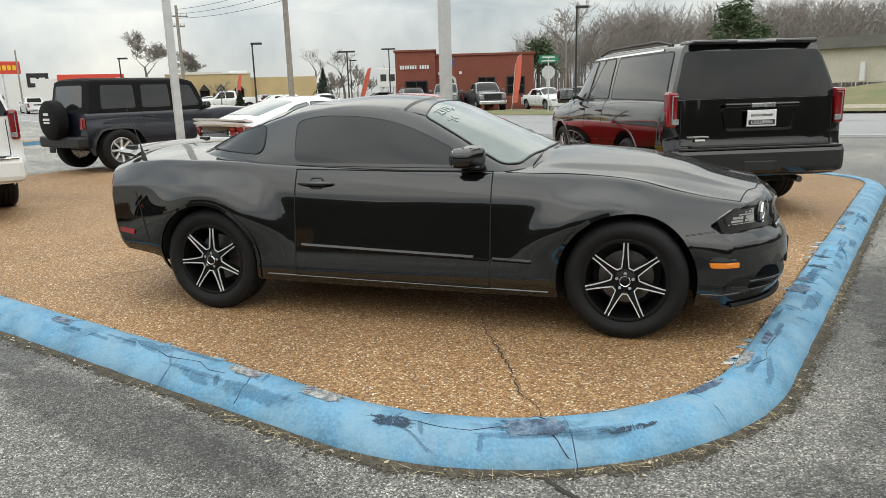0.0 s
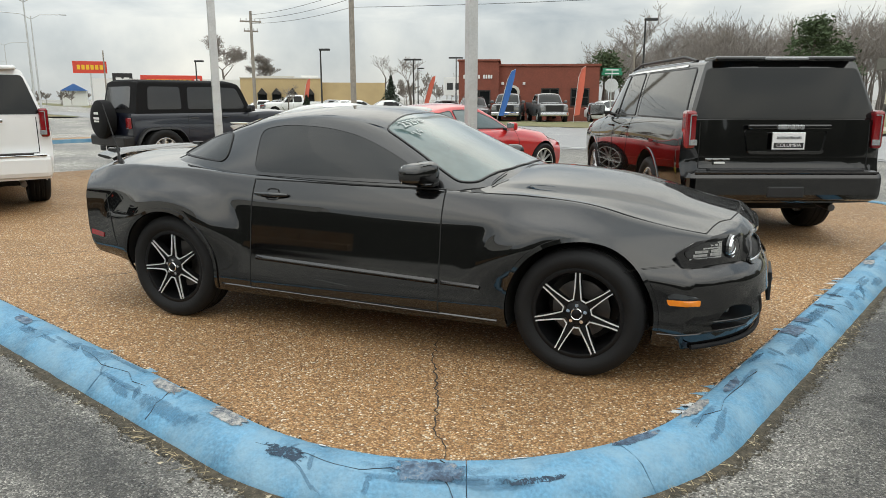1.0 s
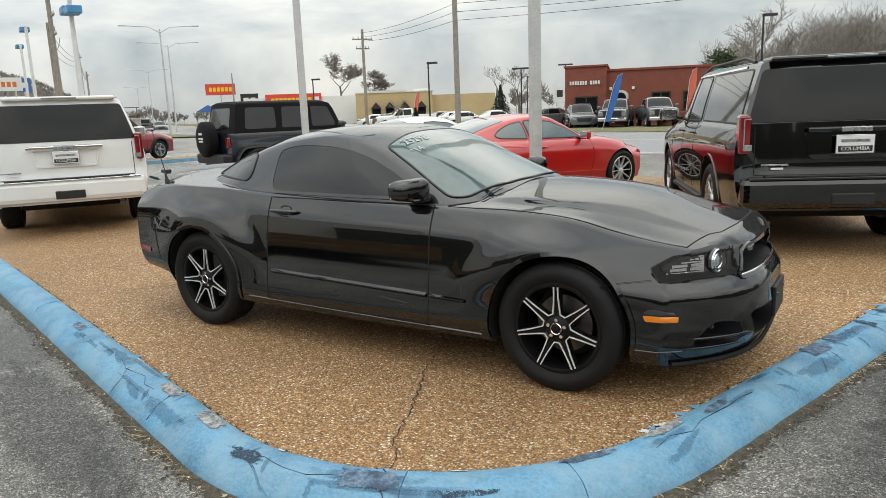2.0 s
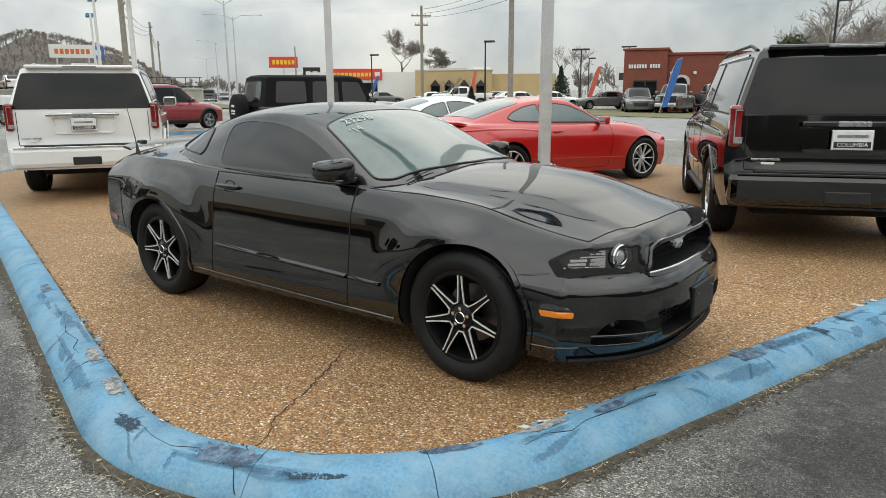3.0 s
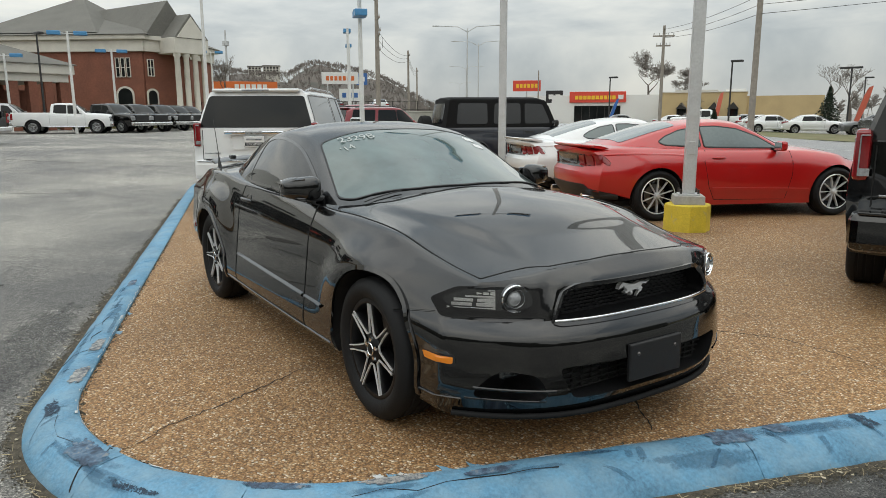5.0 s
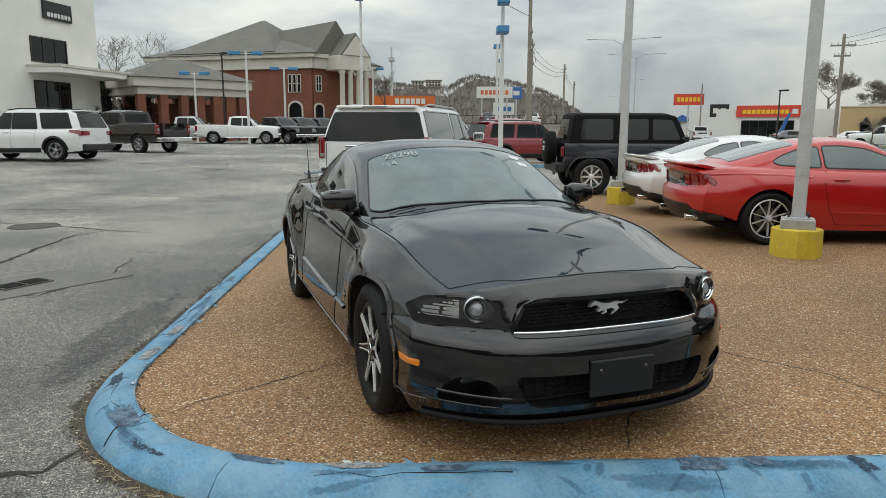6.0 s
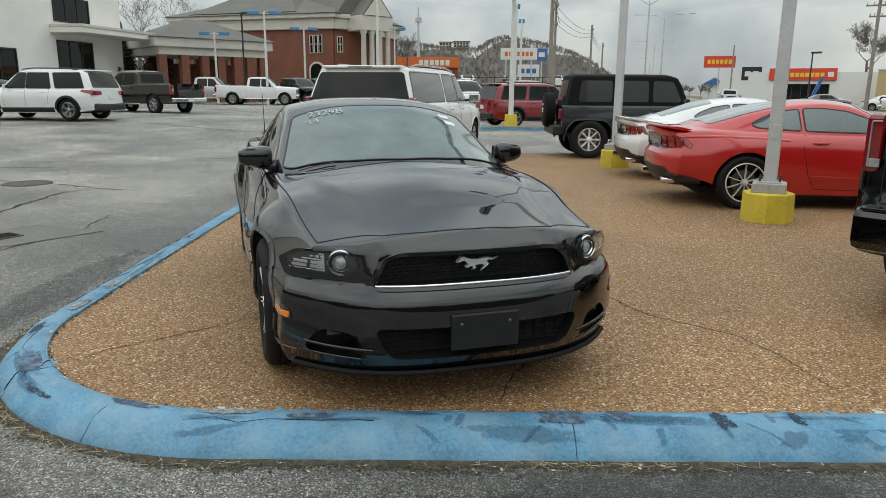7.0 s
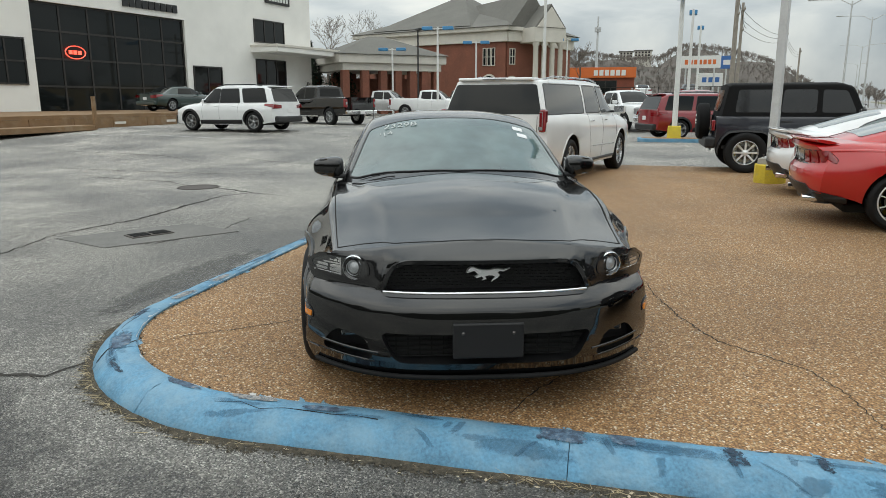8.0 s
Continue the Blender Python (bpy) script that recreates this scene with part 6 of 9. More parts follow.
    for s in (-1, 1):
        for k in range(3):
            a, b = s * (0.43 + 0.145 * k), s * (0.43 + 0.145 * k + 0.115)
            q = [(a + s * 0.03, 0.745 + 0.008 * k), (b + s * 0.03, 0.745 + 0.008 * k), (b, 0.895), (a, 0.895)]
            lamp_patch("tail_lamp", q if s > 0 else q[::-1], wrap, RED_LENS, car, "red tail lamp bar", 0.012, 0.018, True)
        lamp_patch("headlight", [(s * 0.52, 0.62), (s * 0.78, 0.60), (s * 0.80, 0.68), (s * 0.56, 0.69)] if s > 0 else [(s * 0.56, 0.69), (s * 0.80, 0.68), (s * 0.78, 0.60), (s * 0.52, 0.62)], body.nose, CLEAR_LENS, car, "headlight", 0.02)
    low = [(-0.98, 0.30), (-0.6, 0.27), (0.6, 0.27), (0.98, 0.30), (0.99, 0.36), (0.80, 0.42), (0.66, 0.44), (0.60, 0.50), (-0.60, 0.50), (-0.66, 0.44), (-0.80, 0.42), (-0.99, 0.36)]
    part("bumper_insert", patch(rounded(low, 0.02, 2, 0.08), wrap, PLASTIC, 0.012, 5, flip=True), car, "black lower bumper insert")
    both("haunch_line", ribbon([(-2.12, 0.90), (-1.7, 0.915), (-1.2, 0.905), (-0.85, 0.875)], body.side(-1), colour, 0.05, 0.010, height=0.010, crest=0.2), car)
    for yy in (-0.62, 0.62):
        part("exhaust", tube([(-2.05, yy, 0.325), (-2.345, yy, 0.33)], 0.045, CHROME, 16), car, "chrome exhaust tip")
    gaps(car, body, [[(-0.66, 0.95), (-0.70, 0.80), (-0.60, 0.45), (-0.50, 0.27), (0.60, 0.25), (0.66, 0.60), (0.64, 0.93)]])
    handles(car, body, [(-0.48, 0.85)], colour)
    both("crease", ribbon([(-0.55, 0.42), (0.95, 0.38)], body.side(-1), colour, 0.05, 0.012, height=0.012), car)
    mirrors(car, 0.42, 0.86, 1.0, colour, 0.75)
    bm = bmesh.new()
    rows = []
    for y in np.linspace(-0.76, 0.76, 21):
        o = Vector((-2.35 + 0.17 * (abs(y) / 0.76) ** 3, y, 1.005 - 0.012 * (abs(y) / 0.76) ** 3))
        rows.append([bm.verts.new(o + Vector(d)) for d in ((-0.075, 0, 0.028), (-0.06, 0, 0.038), (0.05, 0, 0.022), (0.16, 0, -0.005), (0.05, 0, -0.02), (-0.05, 0, 0.0))])
    for a, b in zip(rows, rows[1:]):
        for k in range(6):
            bm.faces.new((a[k], a[(k + 1) % 6], b[(k + 1) % 6], b[k]))
    bm.faces.new(rows[0]); bm.faces.new(rows[-1][::-1])
    part("spoiler", bm_mesh(bm, colour, True, 40), car, "boot lip spoiler")
    part("underbody", box_mesh(3.8, 1.3, 0.1, LINER, (0, 0, 0.17), 0.03), car)
    add_wheels(car, (-1.36, 1.36), 0.82, 0.345, 0.255, 0.245, "ten")
    return car


fastback("bright red fastback coupe on the aggregate pad", pose(-0.30, 12.37, PAD_Z, 0, 0, 50), RED_PAINT, "parked coupes")
fastback("white fastback coupe with smoked tail panel", pose(-2.47, 14.2, PAD_Z, 0, 0, 51), WHITE_PAINT, "parked coupes")


def offroader(label, m, colour):
    """A square four-door off-road vehicle with soft top and spare wheel."""
    car = thing("off_road_vehicle", label, "car", m)
    f, r = 1.475, -1.475
    body = Shell(
        -2.10, 2.05,
        zb=[(-2.1, 0.55), (0, 0.48), (2.05, 0.55)], yw=[(-2.1, 0.80), (0.7, 0.80), (1.2, 0.74), (2.05, 0.62)], zw=[(0, 0.85)],
        ys=[(-2.1, 0.785), (0.7, 0.78), (1.2, 0.72), (2.05, 0.59)], zs=[(-2.1, 1.16), (0.8, 1.16), (1.2, 1.17), (2.05, 1.13)],
        zc=[(-2.1, 1.17), (0.8, 1.18), (1.1, 1.23), (2.05, 1.17)], front=lambda y, z: 0.05 * (abs(y) / 0.6) ** 4, rear=lambda y, z: 0.03 * (abs(y) / 0.8) ** 6,
        tuck=0.02, q=2, pt=6, ramp=0.2)
    part("body", cut(body.mesh([colour], nx=40), [arch_cutter(x, 0.46, 0.50, s * 0.50, s * 1.2, 32, 0.36) for x in (f, r) for s in (-1, 1)]), car, "dark navy painted body")
    cabin = Shell(
        -2.06, 0.82,
        zb=[(0, 1.10)], yw=[(-2.1, 0.775), (0.82, 0.76)], zw=[(0, 1.11)],
        ys=[(-2.1, 0.69), (0.3, 0.69), (0.82, 0.72)], zs=[(-2.1, 1.76), (-1.9, 1.80), (0.2, 1.80), (0.42, 1.76), (0.74, 1.20), (0.82, 1.12)],
        zc=[(-2.1, 1.80), (-1.8, 1.845), (0.2, 1.85), (0.45, 1.79), (0.78, 1.2), (0.82, 1.15)],
        front=lambda y, z: 0, rear=lambda y, z: 0.16 * max(0, (z - 1.1) / 0.7) + 0.05 * (abs(y) / 0.7) ** 4, tuck=0.0, q=1.2, pt=4, ramp=0.3)
    part("soft_top", cabin.mesh([SOFT_TOP], nx=30), car, "black fabric soft top")
    z0, z1 = 1.24, 1.70
    for w, lab in (([(-1.72, z0), (-0.98, z0), (-0.98, z1), (-1.66, z1)], "grey clear-vinyl window"), ([(-0.84, z0), (-0.18, z0), (-0.18, z1), (-0.80, z1)], "tinted window"), ([(-0.08, z0), (0.56, z0), (0.36, z1 - 0.02), (-0.08, z1)], "tinted window")):
        ol = rounded(w, 0.06, 4, 0.08)
        both("side_window", patch(ol, cabin.side(-1), VINYL, 0.006, 4), car, lab)
    part("rear_window", patch(rounded([(-0.58, 1.26), (0.58, 1.26), (0.52, 1.70), (-0.52, 1.70)], 0.06, 4), cabin.tail, VINYL, 0.008, 4, flip=True), car, "smoked vinyl rear window")
    part("windscreen", patch(rounded([(0.44, -0.62), (0.72, -0.66), (0.72, 0.66), (0.44, 0.62)], 0.04, 3), cabin.top, DEEP_TINT, 0.006, 4), car, "windscreen")
    for x in (f, r):
        for s in (-1, 1):
            arc = [(0.56, -8), (0.56, 30), (0.60, 62), (0.60, 118), (0.56, 150), (0.56, 188)]
            bm = bmesh.new()
            rows = []
            for t in np.linspace(-6, 186, 22):
                a = radians(t)
                rr = 0.52
                px, pz = x + rr * math.cos(a) * 1.06, 0.46 + min(rr * math.sin(a), 0.44 - 0.04 * abs(math.cos(a)))
                rows.append([bm.verts.new((px, s * 0.74, pz)), bm.verts.new((px, s * 0.93, pz - 0.012)), bm.verts.new((px, s * 0.945, pz - 0.05)), bm.verts.new((px * 0.94 + x * 0.06, s * 0.74, pz - 0.05))])
            for a, b in zip(rows, rows[1:]):
                for k in range(3):
                    bm.faces.new((a[k], a[k + 1], b[k + 1], b[k]))
            part("wheel_flare", bm_mesh(bm, PLASTIC, True, 40), car, "black plastic wheel flare")
    sp = part("spare_wheel", lathe([(0.0, -0.15), (0.20, -0.15), (0.34, -0.135), (0.385, -0.10), (0.395, 0.0), (0.38, 0.10), (0.3, 0.12)], 40, SOFT_TOP), car, "black fabric spare wheel cover", pose(-2.26, 0.06, 1.04, 0, 0, -90))
    for dz, w, h in ((0.10, 0.20, 0.05), (0.0, 0.26, 0.045), (-0.055, 0.24, 0.035)):
        part("cover_print", box_mesh(w, 0.006, h, SIGN_WHITE, (0.0, -0.152, dz), 0.002), sp, "white printed bars")
    part("rear_bumper", box_mesh(0.22, 1.62, 0.22, PLASTIC, (-2.16, 0, 0.50), 0.04), car, "black steel bumper")
    part("front_bumper", box_mesh(0.22, 1.5, 0.2, PLASTIC, (2.18, 0, 0.52), 0.04), car, "black steel bumper")
    for s in (-1, 1):
        part("tail_lamp", box_mesh(0.07, 0.13, 0.22, RED_LENS, (-2.12, s * 0.74, 0.86), 0.02), car, "square red tail lamp")
        part("headlight", lathe([(0.0, 0.04), (0.09, 0.03), (0.1, 0.0)], 20, CLEAR_LENS), car, "round headlight", pose(2.03, s * 0.42, 0.98, 0, 0, -90))
    for x in (-0.86, -0.13, 0.62):
        gaps(car, body, [[(x, 0.55), (x, 1.15)]])
    handles(car, body, [(-0.72, 1.06), (0.02, 1.06)], PLASTIC)
    for k in range(7):
        part("grille_slot", box_mesh(0.02, 0.05, 0.22, LINER, (2.05, -0.24 + 0.08 * k, 0.86), 0.01), car)
    mirrors(car, 0.62, 0.80, 1.25, PLASTIC, 0.8)
    part("underbody", box_mesh(3.6, 1.0, 0.16, LINER, (0, 0, 0.40), 0.04), car)
    add_wheels(car, (r, f), 0.83, 0.42, 0.29, 0.25, "offroad")
    return car


SOFT_TOP = mat("black_canvas", (0.0055, 0.0055, 0.006), 0.85, spec=0.25, vary=0.2, scale=4, bump=0.2, bump_scale=12)
offroader("navy four-door off-road vehicle with black soft top and spare wheel", pose(-6.26, 15.95, 0.09, 0, 0, 53.5), NAVY_PAINT)


def crossover(label, m, colour, style="five", L=5.0, W=2.0, H=1.76, wb=3.02, name="family_suv", group="", low=False):
    """A mid-size crossover or, when low, a saloon."""
    car = thing(name, label, "car", m, group)
    f, r = wb / 2, -wb / 2
    oh = (L - wb) / 2
    x1, x0 = f + oh * 0.95, r - oh * 1.05
    h = H
    belt = 0.60 * h if not low else 0.66 * h
    hw = W / 2
    body = Shell(
        x0, x1, zb=[(x0, 0.36), (r, 0.26), (f, 0.25), (x1, 0.28)], yw=[(x0, hw * 0.94), (r, hw), (f, hw), (x1, hw * 0.9)], zw=[(0, belt * 0.68)],
        ys=[(x0, hw * 0.88), (0, hw * 0.93), (f, hw * 0.88), (x1, hw * 0.78)], zs=[(x0, belt * 1.02), (r, belt * 1.0), (0, belt * 0.98), (f - 0.2, belt * 0.95), (x1 - 0.3, belt * 0.86), (x1, belt * 0.76)],
        zc=[(x0, belt * 1.04), (0, belt * 1.02), (f - 0.1, belt * 1.02), (x1 - 0.4, belt * 0.95), (x1, belt * 0.82)],
        front=lambda y, z: 0.32 * (abs(y) / hw) ** 3 + 0.1 * max(0, z - 0.6), rear=lambda y, z: 0.22 * (abs(y) / hw) ** 4 + 0.05 * max(0, z - 0.6), tuck=0.08, q=2.2, pt=3, ramp=0.85)
    part("body", cut(body.mesh([colour], nx=34), [arch_cutter(x, 0.37, 0.43 if not low else 0.37, s * hw * 0.65, s * 1.3, 28) for x in (f, r) for s in (-1, 1)]), car, "painted body")
    c1 = f - 0.28 if not low else f - 0.35
    c0 = x0 + 0.12 if not low else x0 + 0.65
    slope = 0.45 if not low else 0.9
    cabin = Shell(
        c0, c1, zb=[(0, belt - 0.08)], yw=[(c0, hw * 0.86), (0, hw * 0.92), (c1, hw * 0.86)], zw=[(0, belt - 0.07)],
        ys=[(c0, hw * 0.70), (0, hw * 0.72), (c1 - 0.9, hw * 0.72), (c1, hw * 0.82)],
        zs=[(c0, belt + 0.0 if low else h - 0.20), (c0 + slope, h - 0.09), (0, h - 0.06), (c1 - 0.95, h - 0.10), (c1 - 0.1, belt + 0.02), (c1, belt - 0.03)],
        zc=[(c0, belt + 0.05 if low else h - 0.12), (c0 + slope, h - 0.03), (0, h), (c1 - 0.85, h - 0.03), (c1, belt + 0.04)],
        front=lambda y, z: 0, rear=lambda y, z: (0.0 if low else 0.30 * max(0, (z - belt) / (h - belt))), tuck=0.0, q=1.25, pt=3, ramp=0.75)
    part("roof", cabin.mesh([colour], nx=28), car, "painted roof")
    z0, z1 = belt + 0.02, h - 0.15
    side_windows(car, cabin, [[(0.075, z0), (c1 - 0.26, z0), (c1 - 0.84, z1), (0.075, z1)], [(-0.90, z0), (0.045, z0), (0.045, z1), (-0.78, z1)]] + ([] if low else [[(c0 + 0.30, z0 + 0.02), (-1.06, z0 + 0.01), (-0.92, z1), (c0 + 0.50, z1 + 0.01)]]), DEEP_TINT, 0.05)
    if low:
        part("rear_window", patch(rounded([(c0 + 0.12, -0.55), (c0 + 0.85, -0.5), (c0 + 0.85, 0.5), (c0 + 0.12, 0.55)], 0.05, 3), cabin.top, DEEP_TINT, 0.006, 3), car, "rear window")
    else:
        part("rear_window", patch(rounded([(-0.78, belt + 0.06), (0.78, belt + 0.06), (0.66, h - 0.15), (-0.66, h - 0.15)], 0.06, 3), cabin.tail, DEEP_TINT, 0.01, 3, flip=True), car, "rear window")
        part("roof_spoiler", box_mesh(0.3, 1.2, 0.04, colour, (c0 + 0.30, 0, h - 0.09), 0.018), car)
        for s in (-1, 1):
            rail = [Vector((x, s * hw * 0.66, h + 0.005)) for x in np.linspace(c0 + 0.7, c1 - 1.0, 7)]
            rail[0] += Vector((-0.06, 0, -0.05)); rail[-1] += Vector((0.06, 0, -0.05))
            part("roof_rail", tube(rail, 0.02, PLASTIC, 8), car, "black roof rail")
    part("windscreen", patch(rounded([(c1 - 0.78, -0.62), (c1 - 0.06, -0.72), (c1 - 0.06, 0.72), (c1 - 0.78, 0.62)], 0.05, 3), cabin.top, DEEP_TINT, 0.006, 4), car, "windscreen")
    for s in (-1, 1):
        zt = belt - 0.14
        lamp_patch("tail_lamp", [(x0 + 0.07, zt - 0.03), (x0 + 0.52, zt + 0.06), (x0 + 0.48, zt + 0.13), (x0 + 0.10, zt + 0.12)], body.side(s), RED_LENS, car, "red tail lamp", 0.02, 0.01, s > 0)
        pts = [(s * hw * 0.5, zt - 0.04), (s * hw * 0.90, zt - 0.06), (s * hw * 0.90, zt + 0.11), (s * hw * 0.5, zt + 0.08)]
        lamp_patch("tail_lamp", pts if s > 0 else pts[::-1], body.tail, RED_LENS, car, "red tail lamp", 0.02, 0.012, True)
        pts = [(s * hw * 0.55, belt * 0.62), (s * hw * 0.86, belt * 0.62), (s * hw * 0.86, belt * 0.74), (s * hw * 0.55, belt * 0.72)]
        lamp_patch("headlight", pts if s > 0 else pts[::-1], body.nose, CLEAR_LENS, car, "headlight", 0.03, 0.01)
    part("grille", patch(rounded([(-hw * 0.45, belt * 0.46), (hw * 0.45, belt * 0.46), (hw * 0.5, belt * 0.70), (-hw * 0.5, belt * 0.70)], 0.05, 3), body.nose, PLASTIC, 0.012, 3), car, "dark grille")
    part("rear_bumper", box_mesh(0.25, W * 0.84, 0.24, PLASTIC if not low else colour, (x0 + 0.10, 0, 0.34), 0.06), car, "rear bumper")
    part("number_plate", box_mesh(0.012, 0.3, 0.15, PLATE_WHITE, (x0 - 0.005, 0, belt * 0.68), 0.004), car, "white plate")
    gaps(car, body, [[(c1 - 0.35, 0.4), (c1 - 0.32, belt)], [(0.06, 0.38), (0.06, belt)], [(-0.85, belt), (-0.80, 0.55)]])
    handles(car, body, [(0.2, belt - 0.1), (-0.65, belt - 0.1)], colour)
    both("sill", ribbon([(r + 0.5, 0.36), (f - 0.5, 0.34)], body.side(-1), PLASTIC if not low else colour, 0.17, 0.012, height=0.012), car)
    mirrors(car, c1 - 0.5, hw * 0.92, belt + 0.08, colour, 0.8)
    for x in (f, r):
        arc = [(x + 0.44 * math.cos(a), 0.37 + 0.44 * math.sin(a)) for a in np.linspace(0, math.pi, 24)]
        if not low:
            both("arch_lip", ribbon(arc, body.side(-1), PLASTIC, 0.085, 0.014, height=0.014), car)
    part("underbody", box_mesh(wb + 0.8, W * 0.62, 0.1, LINER, (0, 0, 0.24), 0.03), car)
    add_wheels(car, (r, f), hw * 0.84, 0.365 if not low else 0.33, 0.25, 0.25 if not low else 0.22, style)
    return car


def pickup(label, m, colour, style="six", group="", crew=True):
    """A full-size pickup with a crew cab and open bed."""
    car = thing("pickup_truck", label, "pickup truck", m, group)
    f, r = 1.84, -1.84
    x1, x0 = 2.78, -3.08
    body = Shell(
        x0, x1, zb=[(x0, 0.55), (r, 0.45), (f, 0.42), (x1, 0.45)], yw=[(x0, 0.97), (0, 1.0), (f, 1.0), (x1, 0.93)], zw=[(0, 0.85)],
        ys=[(x0, 0.95), (0, 0.95), (f, 0.93), (x1, 0.86)], zs=[(x0, 1.32), (-0.6, 1.32), (-0.4, 1.24), (1.2, 1.22), (x1 - 0.2, 1.18), (x1, 1.10)],
        zc=[(x0, 1.33), (-0.6, 1.33), (0, 1.28), (1.2, 1.30), (x1 - 0.2, 1.24), (x1, 1.16)],
        front=lambda y, z: 0.12 * (abs(y) / 0.9) ** 4, rear=lambda y, z: 0.03 * (abs(y) / 0.9) ** 6, tuck=0.06, q=2.2, pt=6, ramp=0.25)
    cuts = [arch_cutter(x, 0.42, 0.49, s * 0.66, s * 1.2, 28) for x in (f, r) for s in (-1, 1)]
    cuts.append(block_cutter([(x0 + 0.08, 0.85), (-0.85, 0.85), (-0.85, 1.6), (x0 + 0.08, 1.6)], "Y", -0.80, 0.80, PLASTIC))
    part("body", cut(body.mesh([colour], nx=36), cuts), car, "painted body and bed")
    cabin = Shell(
        -0.84, 1.34, zb=[(0, 1.14)], yw=[(-0.9, 0.93), (1.34, 0.92)], zw=[(0, 1.15)], ys=[(-0.9, 0.74), (0.5, 0.74), (1.34, 0.86)],
        zs=[(-0.9, 1.84), (-0.5, 1.87), (0.3, 1.87), (0.55, 1.82), (1.28, 1.25), (1.34, 1.2)], zc=[(-0.9, 1.88), (-0.4, 1.93), (0.3, 1.94), (0.6, 1.87), (1.34, 1.28)],
        front=lambda y, z: 0, rear=lambda y, z: 0.12 * max(0, (z - 1.2) / 0.7), tuck=0, q=1.25, pt=3.5, ramp=0.3)
    part("cab", cabin.mesh([colour], nx=28), car, "painted crew cab")
    side_windows(car, cabin, [[(0.22, 1.27), (1.0, 1.25), (0.60, 1.76), (0.22, 1.79)], [(-0.62, 1.29), (0.14, 1.27), (0.14, 1.79), (-0.56, 1.79)]], DEEP_TINT, 0.05)
    part("rear_window", patch(rounded([(-0.66, 1.38), (0.66, 1.38), (0.62, 1.78), (-0.62, 1.78)], 0.05, 3), cabin.tail, DEEP_TINT, 0.008, 3, flip=True), car, "rear cab window")
    part("windscreen", patch(rounded([(0.62, -0.66), (1.26, -0.78), (1.26, 0.78), (0.62, 0.66)], 0.05, 3), cabin.top, DEEP_TINT, 0.006, 4), car, "windscreen")
    for s in (-1, 1):
        tl = part("tail_lamp", box_mesh(0.14, 0.17, 0.40, RED_LENS, (x0 + 0.08, s * 0.90, 0.86), 0.025), car, "red tail lamp")
        part("lamp_lens", box_mesh(0.02, 0.09, 0.12, CLEAR_LENS, (x0 + 0.0, s * 0.90, 1.0), 0.006), tl)
        part("headlight", box_mesh(0.2, 0.34, 0.28, CLEAR_LENS, (x1 - 0.12, s * 0.74, 0.80), 0.05), car, "headlight")
    part("tailgate_badge", box_mesh(0.012, 0.9, 0.12, GLOSS_BLACK, (x0 - 0.0, 0, 1.05), 0.004), car, "dark tailgate band")
    part("rear_bumper", box_mesh(0.22, 1.9, 0.2, CHROME, (x0 - 0.03, 0, 0.52), 0.04), car, "chrome rear bumper")
    part("grille", box_mesh(0.06, 1.15, 0.42, PLASTIC, (x1 - 0.02, 0, 0.74), 0.05), car, "dark grille")
    part("front_bumper", box_mesh(0.24, 1.86, 0.24, CHROME, (x1 - 0.02, 0, 0.46), 0.06), car, "chrome front bumper")
    part("number_plate", box_mesh(0.012, 0.3, 0.15, PLATE_WHITE, (x0 - 0.145, 0, 0.55), 0.004), car, "white plate")
    gaps(car, body, [[(-0.84, 0.5), (-0.84, 1.3)], [(0.18, 0.5), (0.18, 1.22)], [(1.22, 0.5), (1.22, 1.2)]])
    handles(car, body, [(0.32, 1.12), (-0.55, 1.12)], colour)
    both("running_board", box_mesh(2.2, 0.16, 0.06, CHROME, (0.1, -0.93, 0.40), 0.025), car, "running board")
    mirrors(car, 1.02, 0.95, 1.36, colour)
    part("underbody", box_mesh(4.6, 1.2, 0.14, LINER, (0, 0, 0.44), 0.04), car)
    add_wheels(car, (r, f), 0.86, 0.41, 0.28, 0.265, style)
    return car


# ---- vehicles further off ----
crossover("white family utility vehicle with black lower trim", pose(-24.75, 5.75, 0.42, 0, 0, 226), WHITE_PAINT)
pickup("black crew-cab pickup with chrome bumpers", pose(-31.6, 10.55, 0.40, 0, 0, 207), BLACK_PAINT)
crossover("dark green coupe on the timber deck by the showroom", pose(-39.2, 4.0, 1.0, 0, 0, 128), GREEN_PAINT, "dark", 4.8, 1.9, 1.4, 2.72, "showroom_coupe", low=True)
crossover("dark red family utility vehicle beyond the white pole", pose(-17.6, 23.0, 0.12, 0, 0, 77.6), MAROON_PAINT)
pickup("white crew-cab pickup at the far kerb", pose(-25.6, 24.9, 0.15, 0, 0, -8), WHITE_PAINT)
pickup("dark red pickup beside the white one", pose(-23.6, 27.6, 0.15, 0, 0, -8), MAROON_PAINT)
pickup("silver pickup in the row by the retaining wall", pose(-48.3, 19.0, 0.42, 0, 0, 52), SILVER_PAINT, group="row of parked pickups")
pickup("white pickup in the row by the retaining wall", pose(-44.8, 21.6, 0.42, 0, 0, 54), WHITE_PAINT, group="row of parked pickups")
row_dark = pickup("dark pickup in the row by the retaining wall", pose(-44.6, 24.2, 0.42, 0, 0, 20), BLACK_PAINT, group="row of parked pickups")
for k, (x, y) in enumerate(((-46.0, 26.6), (-47.2, 29.0), (-49.8, 31.6), (-52.6, 34.4))):
    copy_thing(row_dark, pose(x, y, 0.42, 0, 0, 12 + 2 * k))
